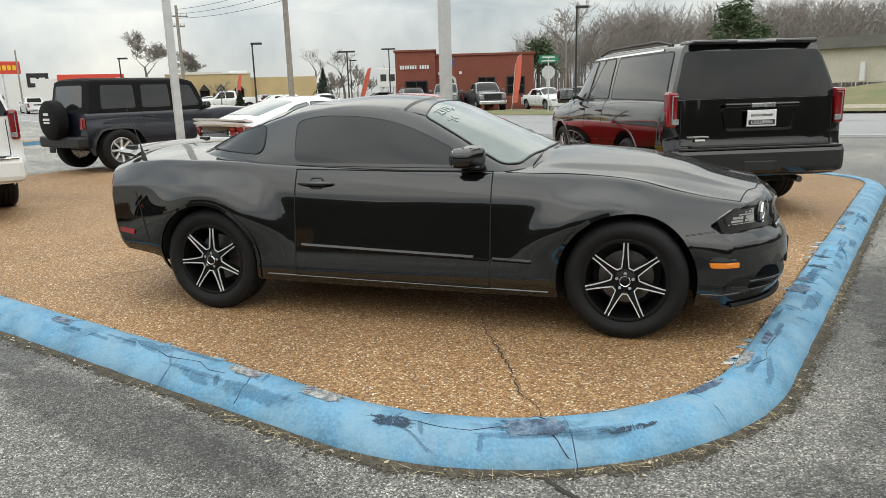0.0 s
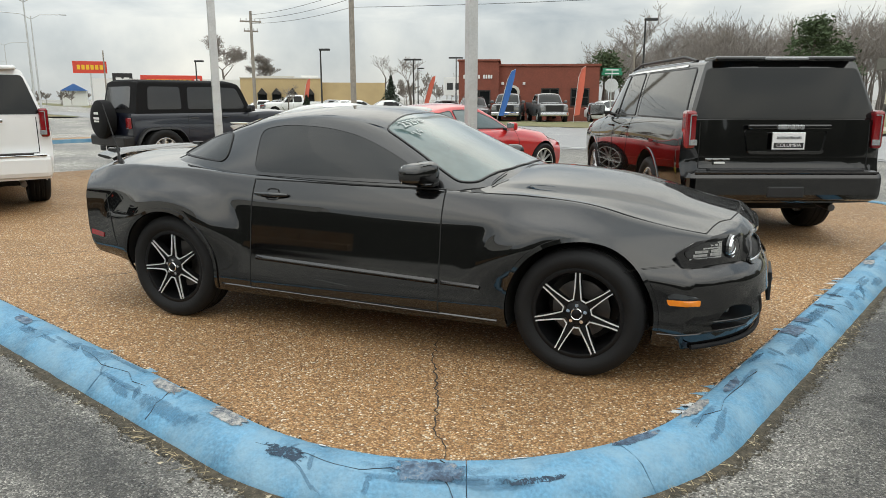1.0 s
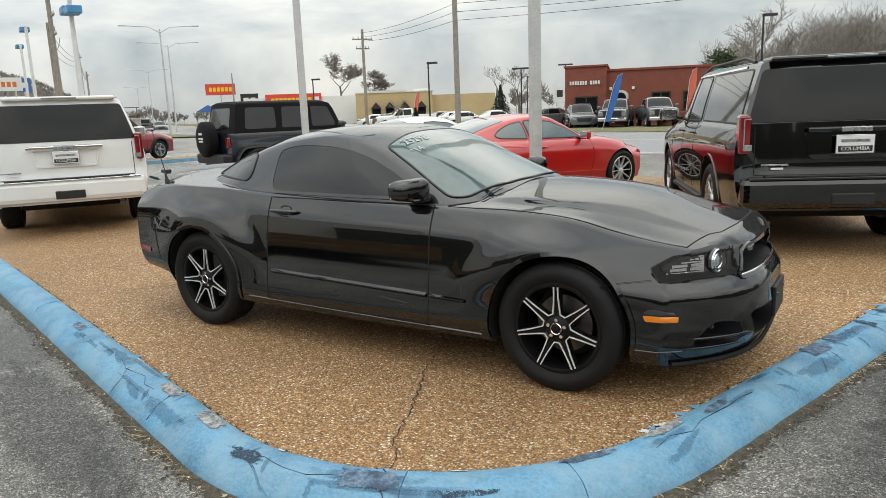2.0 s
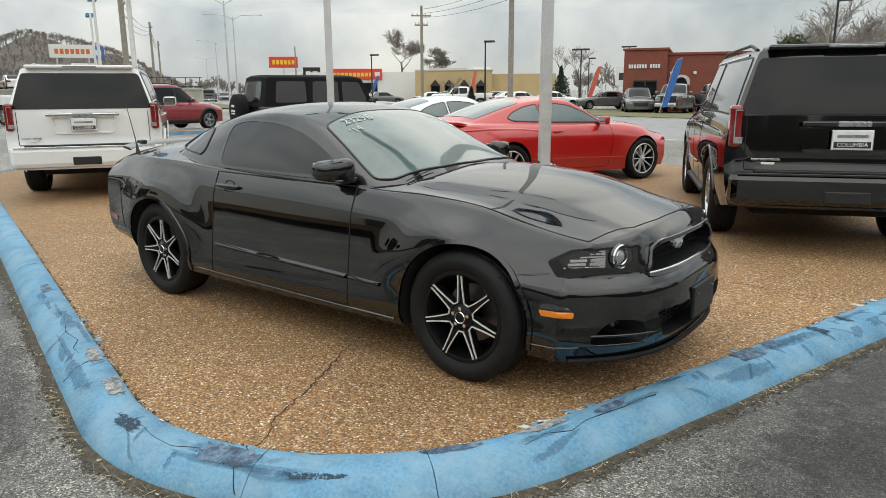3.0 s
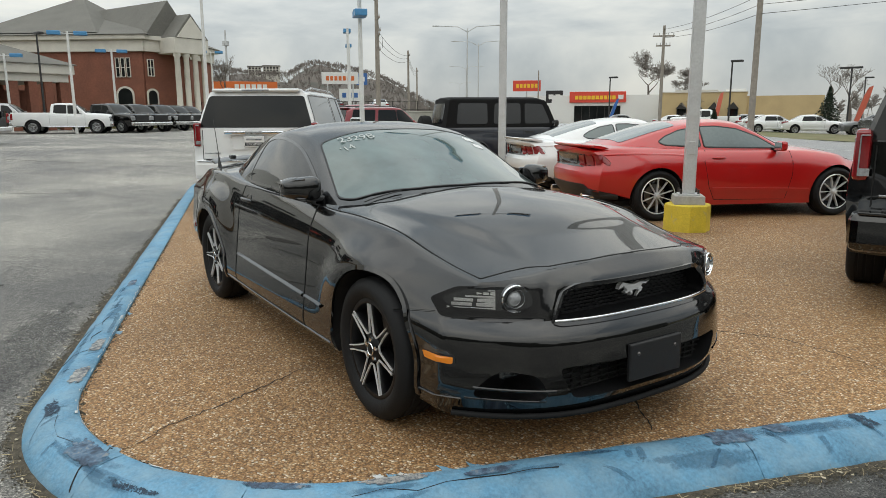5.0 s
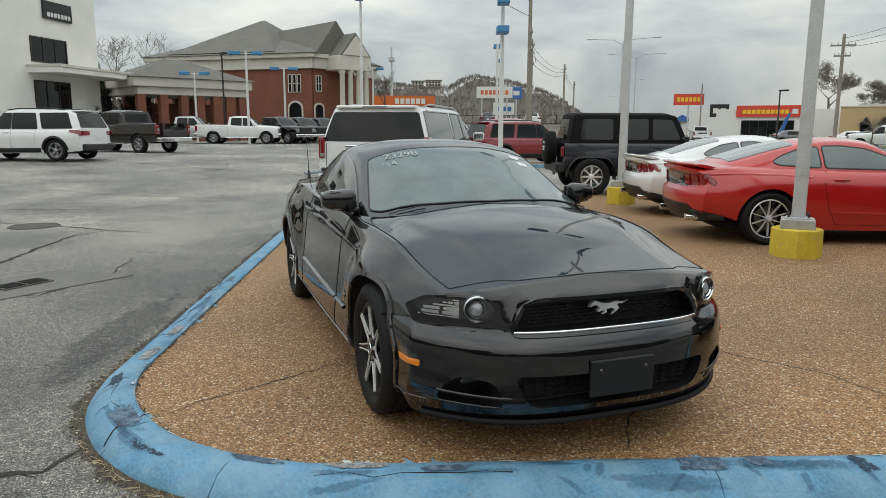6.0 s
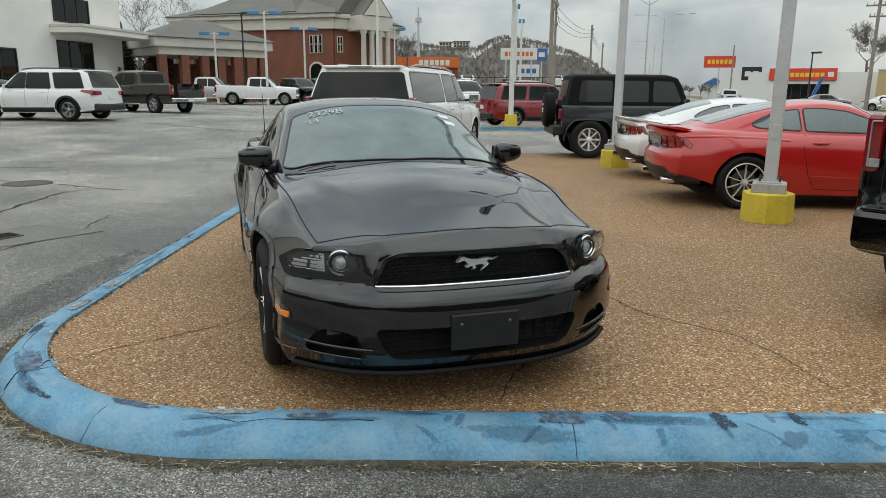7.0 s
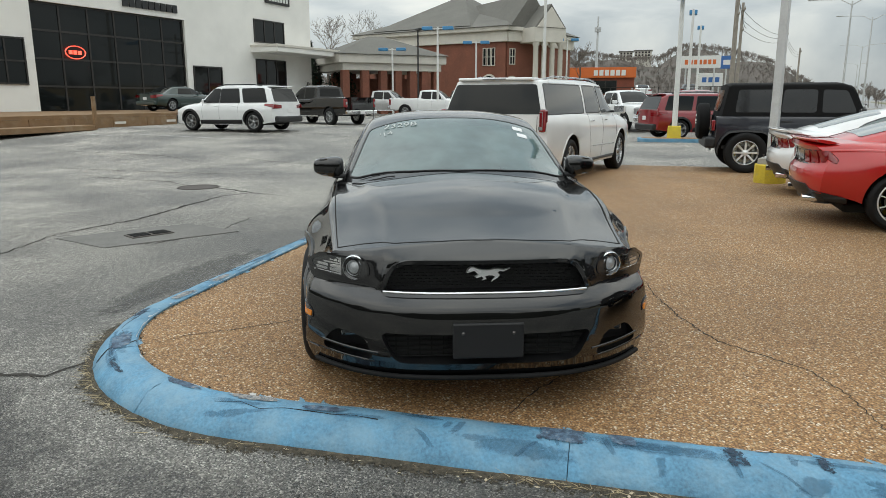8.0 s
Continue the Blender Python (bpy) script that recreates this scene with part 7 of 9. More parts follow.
far_white = crossover("small white car across the highway", pose(-9.6, 62.0, 0.0, 0, 0, 20), WHITE_PAINT, "five", 4.6, 1.8, 1.46, 2.7, "saloon_car", "cars across the highway", True)
far_dark = crossover("small dark car across the highway", pose(-5.2, 60.2, 0.0, 0, 0, -160), GREY_PAINT, "five", 4.7, 1.85, 1.5, 2.75, "saloon_car", "cars across the highway", True)
far_silver = crossover("small silver car across the highway", pose(-1.9, 51.6, 0.0, 0, 0, -80), GREY_PAINT, "five", 4.9, 1.95, 1.7, 2.9, "people_carrier", "cars across the highway")
for k, (x, y, h, src) in enumerate(((-12.8, 63.5, 25, far_white), (-17.0, 69.0, 200, far_dark), (-14.6, 66.5, 30, far_white), (-22.0, 70.5, 20, far_dark), (-24.5, 72.5, 15, far_white), (-33.0, 78.0, 40, far_dark), (-44.0, 100.0, 50, far_white), (7.3, 48.3, -70, far_white), (-36.0, 84.0, 45, far_white), (10.5, 50.5, -60, far_dark))):
    copy_thing(src, pose(x, y, 0.0, 0, 0, h))
far_truck = pickup("grey pickup in front of the brick showroom", pose(3.2, 50.0, 0.0, 0, 0, -82), GREY_PAINT, group="trucks across the highway")
copy_thing(far_truck, pose(0.6, 50.8, 0.0, 0, 0, -95))
far_truck_w = pickup("white pickup across the highway", pose(-19.2, 65.0, 0.0, 0, 0, 200), WHITE_PAINT, group="trucks across the highway")
copy_thing(far_truck_w, pose(-43.0, 76.0, 0.0, 0, 0, 128))
copy_thing(far_white, pose(-52.5, 58.0, 1.8, 0, 0, 140))
copy_thing(far_dark, pose(-56.5, 55.0, 1.8, 0, 0, 140))
copy_thing(far_white, pose(-60.0, 51.5, 1.8, 0, 0, 150))
copy_thing(far_truck, pose(-58.0, 78.0, 0.0, 0, 0, 128))
copy_thing(far_dark, pose(-66.0, 92.0, 0.0, 0, 0, -50))


# ---- buildings ----
class Wall:
    """A vertical plane to build a facade on: s metres along u, z up, d metres out towards the viewer."""

    def __init__(self, ox, oy, ux, uy):
        n = math.hypot(ux, uy)
        self.m = Matrix(((ux / n, uy / n, 0, ox), (uy / n, -ux / n, 0, oy), (0, 0, 1, 0), (0, 0, 0, 1)))
        if self.m.to_3x3().determinant() < 0:
            self.flip = True

    def box(self, s0, s1, z0, z1, d0, d1, material, bevel=0.0):
        bm = box_bm(abs(s1 - s0), abs(d1 - d0), z1 - z0, ((s0 + s1) / 2, (d0 + d1) / 2, z0), bevel)
        bmesh.ops.transform(bm, matrix=self.m, verts=bm.verts)
        return bm_mesh(bm, material)


def window_at(wall, house, s0, s1, z0, z1, d=0.0, cols=1, rows=1, frame=WINDOW_FRAME, glass=DARK_GLASS, bar=0.09, label="dark glazed window", deep=0.12):
    """A glazed opening: glass set back behind a frame with bars."""
    w = part("window", wall.box(s0, s1, z0, z1, d - 0.02, d + 0.015, glass), house, label)
    for a, b in ((s0, s0 + bar), (s1 - bar, s1)):
        part("window_frame", wall.box(a, b, z0, z1, d - 0.02, d + 0.07, frame), w)
    for a, b in ((z0, z0 + bar), (z1 - bar, z1)):
        part("window_frame", wall.box(s0 + bar, s1 - bar, a, b, d - 0.02, d + 0.07, frame), w)
    for c in range(1, cols):
        x = s0 + (s1 - s0) * c / cols
        part("mullion", wall.box(x - bar / 2, x + bar / 2, z0 + bar, z1 - bar, d - 0.02, d + 0.06, frame), w)
    for r in range(1, rows):
        z = z0 + (z1 - z0) * r / rows
        for c in range(cols):
            a, b = s0 + (s1 - s0) * c / cols + bar / 2, s0 + (s1 - s0) * (c + 1) / cols - bar / 2
            part("transom", wall.box(a, b, z - bar / 2, z + bar / 2, d - 0.02, d + 0.055, frame), w)
    return w


def dealership():
    h = thing("showroom_building", "white stucco car showroom with tall dark glazing", "building")
    w = Wall(-48, 4.4, -0.684, 0.73)
    g = 0.3
    part("wall", w.box(-30, -10.75, g, 9.6, -14, 0.0, WHITE_STUCCO), h, "white stucco wall")
    part("wall", w.box(-10.75, 0.45, 7.0, 9.6, -14, 0.004, WHITE_STUCCO), h, "white stucco wall above the glazing")
    # solid block behind the glass; the room's shade is put into its colour
    part("back_wall", w.box(-10.7, 0.4, g, 7.0, -14, -5.0, ROOM_DIM), h, "dark block whose colour holds the showroom's dimness")
    part("wall", w.box(0.45, 14.9, g, 11.5, -14, 0.0, WHITE_STUCCO), h, "white stucco wall")
    window_at(w, h, -10.75, 0.45, 0.85, 7.0, -0.25, 6, 4, bar=0.11, label="tall dark showroom glazing with bronze bars")
    window_at(w, h, -13.6, -11.3, 2.45, 4.95, 0.01, 2, 2)
    window_at(w, h, 0.95, 3.8, 0.9, 4.0, 0.01, 2, 1, label="dark entrance doors")
    window_at(w, h, 7.55, 11.25, 6.05, 7.8, 0.01, 3, 1)
    window_at(w, h, 7.6, 11.3, 0.9, 4.8, 0.01, 3, 1)
    part("canopy", w.box(7.1, 16.3, 5.25, 5.75, -0.5, 2.6, WHITE_STUCCO, 0.03), h, "white flat canopy")
    part("canopy_edge", w.box(7.05, 16.35, 5.62, 5.82, -0.3, 2.68, CREAM, 0.02), h)
    part("parapet", w.box(-30, 0.4, 9.6, 9.85, -14, 0.12, CREAM, 0.03), h)
    sg = part("fascia_sign", w.box(9.0, 12.0, 9.15, 10.4, 0.02, 0.16, SIGN_BLACK, 0.02), h, "black fascia sign with white bars")
    for k in range(7):
        part("sign_bar", w.box(9.35 + k * 0.36, 9.6 + k * 0.36, 9.32, 9.62, 0.16, 0.18, SIGN_WHITE), sg)
    for k in range(9):
        part("sign_letter", w.box(-4.6 + k * 0.5, -4.2 + k * 0.5, 7.35, 7.85, 0.03, 0.12, SIGN_BLACK), h, "dark raised sign bar")
    ne = lathe([(0.62, 0.0), (0.66, 0.04), (0.70, 0.0)], 32, NEON_RED)
    nn = part("neon_sign", ne, h, "red neon oval", w.m @ pose(-8.1, -0.10, 4.35) @ Matrix.Diagonal((1, 1, 0.55, 1)))
    for k in range(3):
        part("neon_bar", w.box(-8.5 + k * 0.3, -8.3 + k * 0.3, 4.24, 4.46, -0.16, -0.10, NEON_RED), h, "red neon stroke")
    # timber deck in front of the glazing
    dk = thing("timber_deck", "stained timber deck with a board face before the showroom", "deck")
    front = Wall(*DECK_A, DECK_B[0] - DECK_A[0], DECK_B[1] - DECK_A[1])
    span = math.hypot(DECK_B[0] - DECK_A[0], DECK_B[1] - DECK_A[1])
    far_l, far_r = w.m @ Vector((-26, 0.05, 0)), w.m @ Vector((0.4, 0.05, 0))
    a0 = front.m @ Vector((-14, 0, 0))
    part("deck_top", prism([(a0.x, a0.y), DECK_B, (far_r.x, far_r.y), (far_l.x, far_l.y)], 0.86, 1.0, DECK_WOOD), dk, "weathered deck boards")
    n = 10
    for k in range(n):
        s0 = -14 + (span + 14) * k / n
        part("board", front.box(s0, s0 + (span + 14) / n - 0.02, 0.40, 0.855, -0.10, 0.0, DECK_WOOD, 0.01), dk)
    for k in range(3):
        part("vent", front.box(4.2 + k * 3.6, 4.9 + k * 3.6, 0.55, 0.66, 0.0, 0.02, CREAM), dk, "pale vent slot")
    part("deck_step", front.box(-14, 1.9, 0.38, 0.60, 0.02, 1.0, DECK_WOOD, 0.02), dk)
    part("post", front.box(1.95, 2.08, 0.4, 1.75, 0.84, 0.96, DECK_WOOD, 0.01), dk, "timber rail post")


DECK_A, DECK_B = (-26.7, -1.6), (-33.6, 3.6)
dealership()


def hip_roof(w, s0, s1, d0, d1, z0, z1, inset, material, over=0.5):
    """A hipped roof over a rectangle of a wall's frame."""
    s0, s1, d0, d1 = s0 - over, s1 + over, d0 - over, d1 + over
    mid = (d0 + d1) / 2
    v = [(s0, d0, z0), (s1, d0, z0), (s1, d1, z0), (s0, d1, z0), (s0 + inset, mid, z1), (s1 - inset, mid, z1)]
    f = [(0, 1, 5, 4), (1, 2, 5), (2, 3, 4, 5), (3, 0, 4), (3, 2, 1, 0)]
    bm = bmesh.new()
    vs = [bm.verts.new(w.m @ Vector(p)) for p in v]
    for q in f:
        bm.faces.new([vs[i] for i in q])
    return bm_mesh(bm, material)


def gable_roof(w, s0, s1, d0, d1, z0, z1, material, axis="d"):
    """A gable whose ridge runs along d (out of the wall)."""
    mid = (s0 + s1) / 2
    v = [(s0, d0, z0), (s1, d0, z0), (mid, d0, z1), (s0, d1, z0), (s1, d1, z0), (mid, d1, z1)]
    f = [(0, 1, 2), (3, 5, 4), (0, 2, 5, 3), (2, 1, 4, 5), (1, 0, 3, 4)]
    bm = bmesh.new()
    vs = [bm.verts.new(w.m @ Vector(p)) for p in v]
    for q in f:
        bm.faces.new([vs[i] for i in q])
    return bm_mesh(bm, material)


def arched_window(w, h, s0, s1, z0, z1, d):
    r = (s1 - s0) / 2
    mid = (s0 + s1) / 2
    n = 12
    out = [(s0, z0), (s1, z0)] + [(mid + r * math.cos(a), z1 - r + r * math.sin(a)) for a in np.linspace(0, math.pi, n)]
    for grow, dd, mt, nm in ((0.18, 0.05, CREAM, "window_surround"), (0.0, 0.09, DARK_GLASS, "window")):
        bm = bmesh.new()
        pts = [(mid + (p[0] - mid) * (1 + grow / r), z0 + (p[1] - z0) * (1 + grow / (z1 - z0))) for p in out]
        a = [bm.verts.new(w.m @ Vector((p[0], d + 0.0, p[1]))) for p in pts]
        b = [bm.verts.new(w.m @ Vector((p[0], d + dd, p[1]))) for p in pts]
        bm.faces.new(a); bm.faces.new(b)
        for i in range(len(a)):
            bm.faces.new((a[i], a[(i + 1) % len(a)], b[(i + 1) % len(a)], b[i]))
        part(nm, bm_mesh(bm, mt), h)


def bank_building():
    h = thing("bank_building", "red brick bank with cream cornice, grey hipped roof and columned portico", "building")
    w = Wall(-61.6, 35.8, 0.82, 0.57)     # the long side towards the car park; its run goes back from the corner to negative s
    g = 0.4
    part("wall", w.box(-19.2, 0, g, 7.45, -16, 0.0, BRICK_BANK), h, "red brick wall")
    part("cornice", w.box(-19.5, 0.3, 7.45, 8.5, -16.3, 0.3, CREAM, 0.05), h, "cream cornice band")
    part("cornice_top", w.box(-19.9, 0.7, 8.5, 8.95, -16.7, 0.7, CREAM, 0.08), h)
    part("roof", hip_roof(w, -19.2, 0, -16, 0, 8.95, 11.8, 6.0, ROOF_GREY, 0.9), h, "grey shingled hipped roof")
    part("upper_roof", hip_roof(w, -17.0, -4.0, -17.5, 0.4, 9.2, 13.7, 6.3, ROOF_GREY, 0.0), h, "higher grey hipped roof")
    f = Wall(-61.6, 35.8, -0.10, 1.0)     # the front
    part("front_wall", f.box(0.2, 5.3, g, 7.45, -9, 0.0, BRICK_BANK), h, "red brick wall")
    part("cornice", f.box(0.1, 5.5, 7.45, 8.5, -9.2, 0.35, CREAM, 0.05), h)
    part("cornice_top", f.box(0.0, 5.6, 8.5, 8.9, -9.3, 0.6, CREAM, 0.05), h)
    part("front_gable", gable_roof(f, 0.2, 5.4, -13.0, 0.5, 8.9, 12.3, ROOF_GREY), h, "grey gable roof")
    part("pediment", gable_roof(f, 1.7, 5.5, 0.0, 2.7, 8.7, 11.0, ROOF_GREY), h)
    part("pediment_face", gable_roof(f, 1.95, 5.25, 2.7, 2.8, 8.75, 10.7, CREAM), h, "cream pediment")
    part("entablature", f.box(1.7, 5.5, 7.3, 8.75, 0.0, 2.7, CREAM, 0.05), h)
    for s in (2.1, 3.1, 4.1, 5.1):
        part("column", lathe([(0.36, g), (0.36, g + 0.3), (0.29, g + 0.4), (0.25, 6.9), (0.34, 7.05), (0.34, 7.3)], 16, CREAM, "Z"), h, "cream column", Matrix.Translation(f.m @ Vector((s, 2.35, 0))))
    for s0, s1 in ((0.45, 1.15),):
        window_at(f, h, s0, s1, 5.2, 6.8, 0.02, 2, 2, CREAM, DARK_GLASS, 0.08)
        arched_window(f, h, s0 - 0.1, s1 + 0.1, 1.2, 3.9, 0.01)
    for s0 in (-1.9,):
        arched_window(w, h, s0 - 0.7, s0 + 0.7, 1.2, 4.1, 0.01)
        for k in range(3):
            window_at(w, h, s0 - 0.75 + k * 0.52, s0 - 0.33 + k * 0.52, 5.1, 6.9, 0.02, 1, 2, CREAM, DARK_GLASS, 0.06)
    # drive-through canopy on brick piers
    p = Wall(-55.4, 17.2, -0.1, 1.0)
    part("canopy_roof", hip_roof(p, 0.2, 9.7, -8.5, 0, 5.5, 7.35, 4.4, ROOF_GREY, 0.5), h, "grey hipped canopy roof")
    part("canopy_cornice", p.box(-0.2, 10.0, 4.75, 5.5, -9, 0.3, CREAM, 0.06), h, "cream canopy fascia")
    part("canopy_beam", p.box(0.2, 9.6, 4.15, 4.75, -8.6, 0.0, CREAM, 0.03), h)
    for s in (0.5, 2.3, 4.0, 5.4, 6.8, 8.0, 9.2):
        for d in (-8.3, -0.35):
            part("brick_pier", p.box(s - 0.32, s + 0.32, g, 4.15, d - 0.32, d + 0.32, BRICK_BANK, 0.02), h, "brick pier")
    part("lane_wall", p.box(0.8, 9.0, g, 3.6, -5.2, -4.6, BRICK_BANK), h)
    # retaining wall with raised letters that cannot be read here
    rw = thing("retaining_wall", "long grey concrete retaining wall with raised lettering", "wall")
    rr = Wall(-60.0, 44.0, 26.0, 17.0)
    part("wall", rr.box(-12, 22, 0.3, 1.75, -0.5, 0.0, CONCRETE, 0.03), rw)
    part("coping", rr.box(-12, 22, 1.75, 1.9, -0.6, 0.08, CONCRETE, 0.03), rw)
    for k in range(17):
        if k not in (8, 13):
            part("letter_bar", rr.box(2 + k * 0.62, 2.4 + k * 0.62, 0.95, 1.4, 0.0, 0.05, WINDOW_FRAME), rw, "dark raised letter bar")
    for k in range(28):
        part("fence_post", rr.box(-12 + k * 1.25, -11.94 + k * 1.25, 1.9, 2.9, -0.33, -0.27, WINDOW_FRAME), rw)
    for z in (2.05, 2.85):
        part("fence_rail", rr.box(-12, 22, z, z + 0.05, -0.33, -0.27, WINDOW_FRAME), rw)


bank_building()


def brick_showroom():
    h = thing("brick_showroom", "flat-roofed red brick motor showroom with a taller corner block", "building")
    w = Wall(-3.0, 54.9, 1, 0)
    part("wall", w.box(2.6, 10.3, -0.3, 3.95, -11, 0.0, BRICK_RED), h, "red brick wall")
    part("coping", w.box(2.5, 10.4, 3.95, 4.12, -11.1, 0.1, BRICK_RED, 0.02), h)
    part("corner_block", w.box(-0.2, 2.8, -0.3, 4.3, -9, 0.6, BRICK_RED), h, "taller brick corner block")
    part("coping", w.box(-0.3, 2.9, 4.3, 4.45, -9.1, 0.7, BRICK_RED, 0.02), h)
    for k in range(12):
        if k != 7:
            part("sign_letter", w.box(0.15 + k * 0.185, 0.28 + k * 0.185, 3.05, 3.32, 0.6, 0.68, SIGN_WHITE), h, "white raised sign bar")
    window_at(w, h, 0.5, 2.2, 0.0, 2.2, 0.61, 2, 1)
    window_at(w, h, 6.0, 7.35, 1.0, 2.35, 0.01, 2, 2)
    window_at(w, h, 8.2, 9.6, 1.0, 2.35, 0.01, 2, 2)
    arched_window(w, h, 3.4, 4.2, 0.2, 2.4, 0.0)
    for s in (3.1, 4.7):
        part("wall_lamp", w.box(s - 0.1, s + 0.1, 2.6, 2.8, 0, 0.15, SIGN_WHITE, 0.02), h)
    part("planter_wall", w.box(6.3, 11.0, -0.3, 0.9, 3.0, 3.3, BRICK_RED, 0.02), h, "low brick wall")


brick_showroom()


def roadside_buildings():
    h = thing("tan_building", "long tan stucco restaurant building with dark awnings", "building")
    w = Wall(-37.1, 98.1, 19.6, 5.8)
    part("wall", w.box(0, 11.2, -0.2, 4.4, -14, 0, TAN_STUCCO), h, "tan stucco wall")
    part("parapet", w.box(2.0, 7.5, 4.4, 4.75, -13, 0.1, CREAM), h)
    part("wing", w.box(11.2, 20.5, -0.2, 3.9, -12, -1.0, TAN_STUCCO), h)
    part("coping", w.box(-0.1, 11.3, 4.4, 4.55, -14.1, 0.12, CREAM), h)
    for s in (2.2, 4.2, 6.4, 8.8):
        part("awning", gable_roof(Wall(*(w.m @ Vector((s, 0.0, 0))).xy, 19.6, 5.8), 0, 1.5, 0.0, 0.9, 2.2, 3.1, WINDOW_FRAME), h, "dark awning")
        window_at(w, h, s + 0.1, s + 1.4, 1.0, 2.3, 0.01)
    part("roof_unit", w.box(8.4, 11, 4.55, 5.0, -8, -5, SIGN_WHITE), h)
    a = thing("auto_parts_shop", "low white shop with a red roofline sign", "building")
    w = Wall(-55.8, 105.8, 8.2, 4.1)
    part("wall", w.box(-7, 15.5, -0.2, 4.6, -14, 0, SIGN_WHITE), a, "white block wall")
    sg = part("roof_sign", w.box(0.0, 9.0, 3.4, 5.15, 0.02, 0.3, SIGN_RED, 0.04), a, "red sign with yellow bars")
    for k in range(10):
        part("sign_bar", w.box(0.9 + k * 0.66, 1.42 + k * 0.66, 3.9, 4.5, 0.3, 0.36, SIGN_YELLOW), sg)
    part("chequer", w.box(7.8, 8.6, 3.9, 4.6, 0.3, 0.36, SIGN_WHITE), sg)
    window_at(w, a, 0.8, 8.2, 0.2, 2.9, 0.02, 6, 1)
    b = thing("white_roadside_shop", "low white roadside shop", "building")
    w = Wall(-75, 112.0, 14, 5.0)
    part("wall", w.box(8, 16, -0.2, 4.0, -10, 0, SIGN_WHITE), b)
    window_at(w, b, 9, 13, 0.5, 2.6, 0.02, 4, 1)
    part("roof", w.box(7.7, 16.3, 4.0, 4.9, -10.3, 0.4, POLE_DARK), b)
    c = thing("blue_roofed_shop", "far shop with a bright blue roof", "building")
    w = Wall(-108, 150.0, 14, 8.0)
    part("wall", w.box(8.5, 13.5, -0.2, 3.4, -6, 0, SIGN_WHITE), c)
    part("roof", gable_roof(w, 8.2, 13.8, -6, 1.0, 3.4, 5.0, SIGN_BLUE), c, "blue roof")
    d = thing("orange_fascia_shop", "brick shop with an orange fascia on the rise", "building")
    w = Wall(-88.6, 60.9, 3.64, 5.5)
    part("wall", w.box(-6, 8.5, 0.5, 6.2, -12, 0, BRICK_RED), d, "brick wall")
    part("fascia", w.box(-6.2, 8.7, 4.9, 6.4, 0.0, 0.35, SIGN_ORANGE, 0.03), d, "orange fascia with white bars")
    for k in range(6):
        part("sign_bar", w.box(2.6 + k * 0.8, 3.2 + k * 0.8, 5.2, 6.0, 0.35, 0.42, SIGN_WHITE), d)
    part("fascia_end", w.box(-6.2, -0.5, 4.6, 4.9, 0, 0.3, SIGN_RED), d)
    window_at(w, d, -4, 6, 2.6, 4.5, 0.02, 6, 1)
    e = thing("beige_warehouse", "long beige metal building with a grey roof on the bank", "building")
    w = Wall(27.4, 54.2, 26, -30)
    part("wall", w.box(0, 40, 1.2, 3.6, -12, 0, BEIGE), e, "beige metal wall")
    part("roof", w.box(-0.6, 40.6, 3.6, 4.4, -12, 0.5, ROOF_GREY), e, "grey metal roof")
    part("vent_pipe", w.box(4.2, 4.5, 1.3, 2.6, 0.3, 0.6, SIGN_WHITE), e)
    f = thing("hilltop_apartments", "pale apartment blocks on the wooded hill", "building")
    for az, L, lift in ((144.6, 6.5, 0.0), (143.5, 8.5, 0.4)):
        a, d = radians(az), 383
        w = Wall(2 + d * math.cos(a), 1.5 + d * math.sin(a), math.sin(a), -math.cos(a))
        z = 21.8 + lift
        part("wall", w.box(0, L, z - 4, z + 4.2, -8, 0, CREAM), f, "pale wall")
        part("roof", w.box(-0.4, L + 0.4, z + 4.2, z + 4.7, -8.4, 0.4, ROOF_GREY), f)
        for r in range(3):
            for k in range(int(L / 1.6)):
                window_at(w, f, 0.4 + k * 1.6, 1.3 + k * 1.6, z + 0.3 + 1.35 * r, z + 1.2 + 1.35 * r, 0.02)


roadside_buildings()


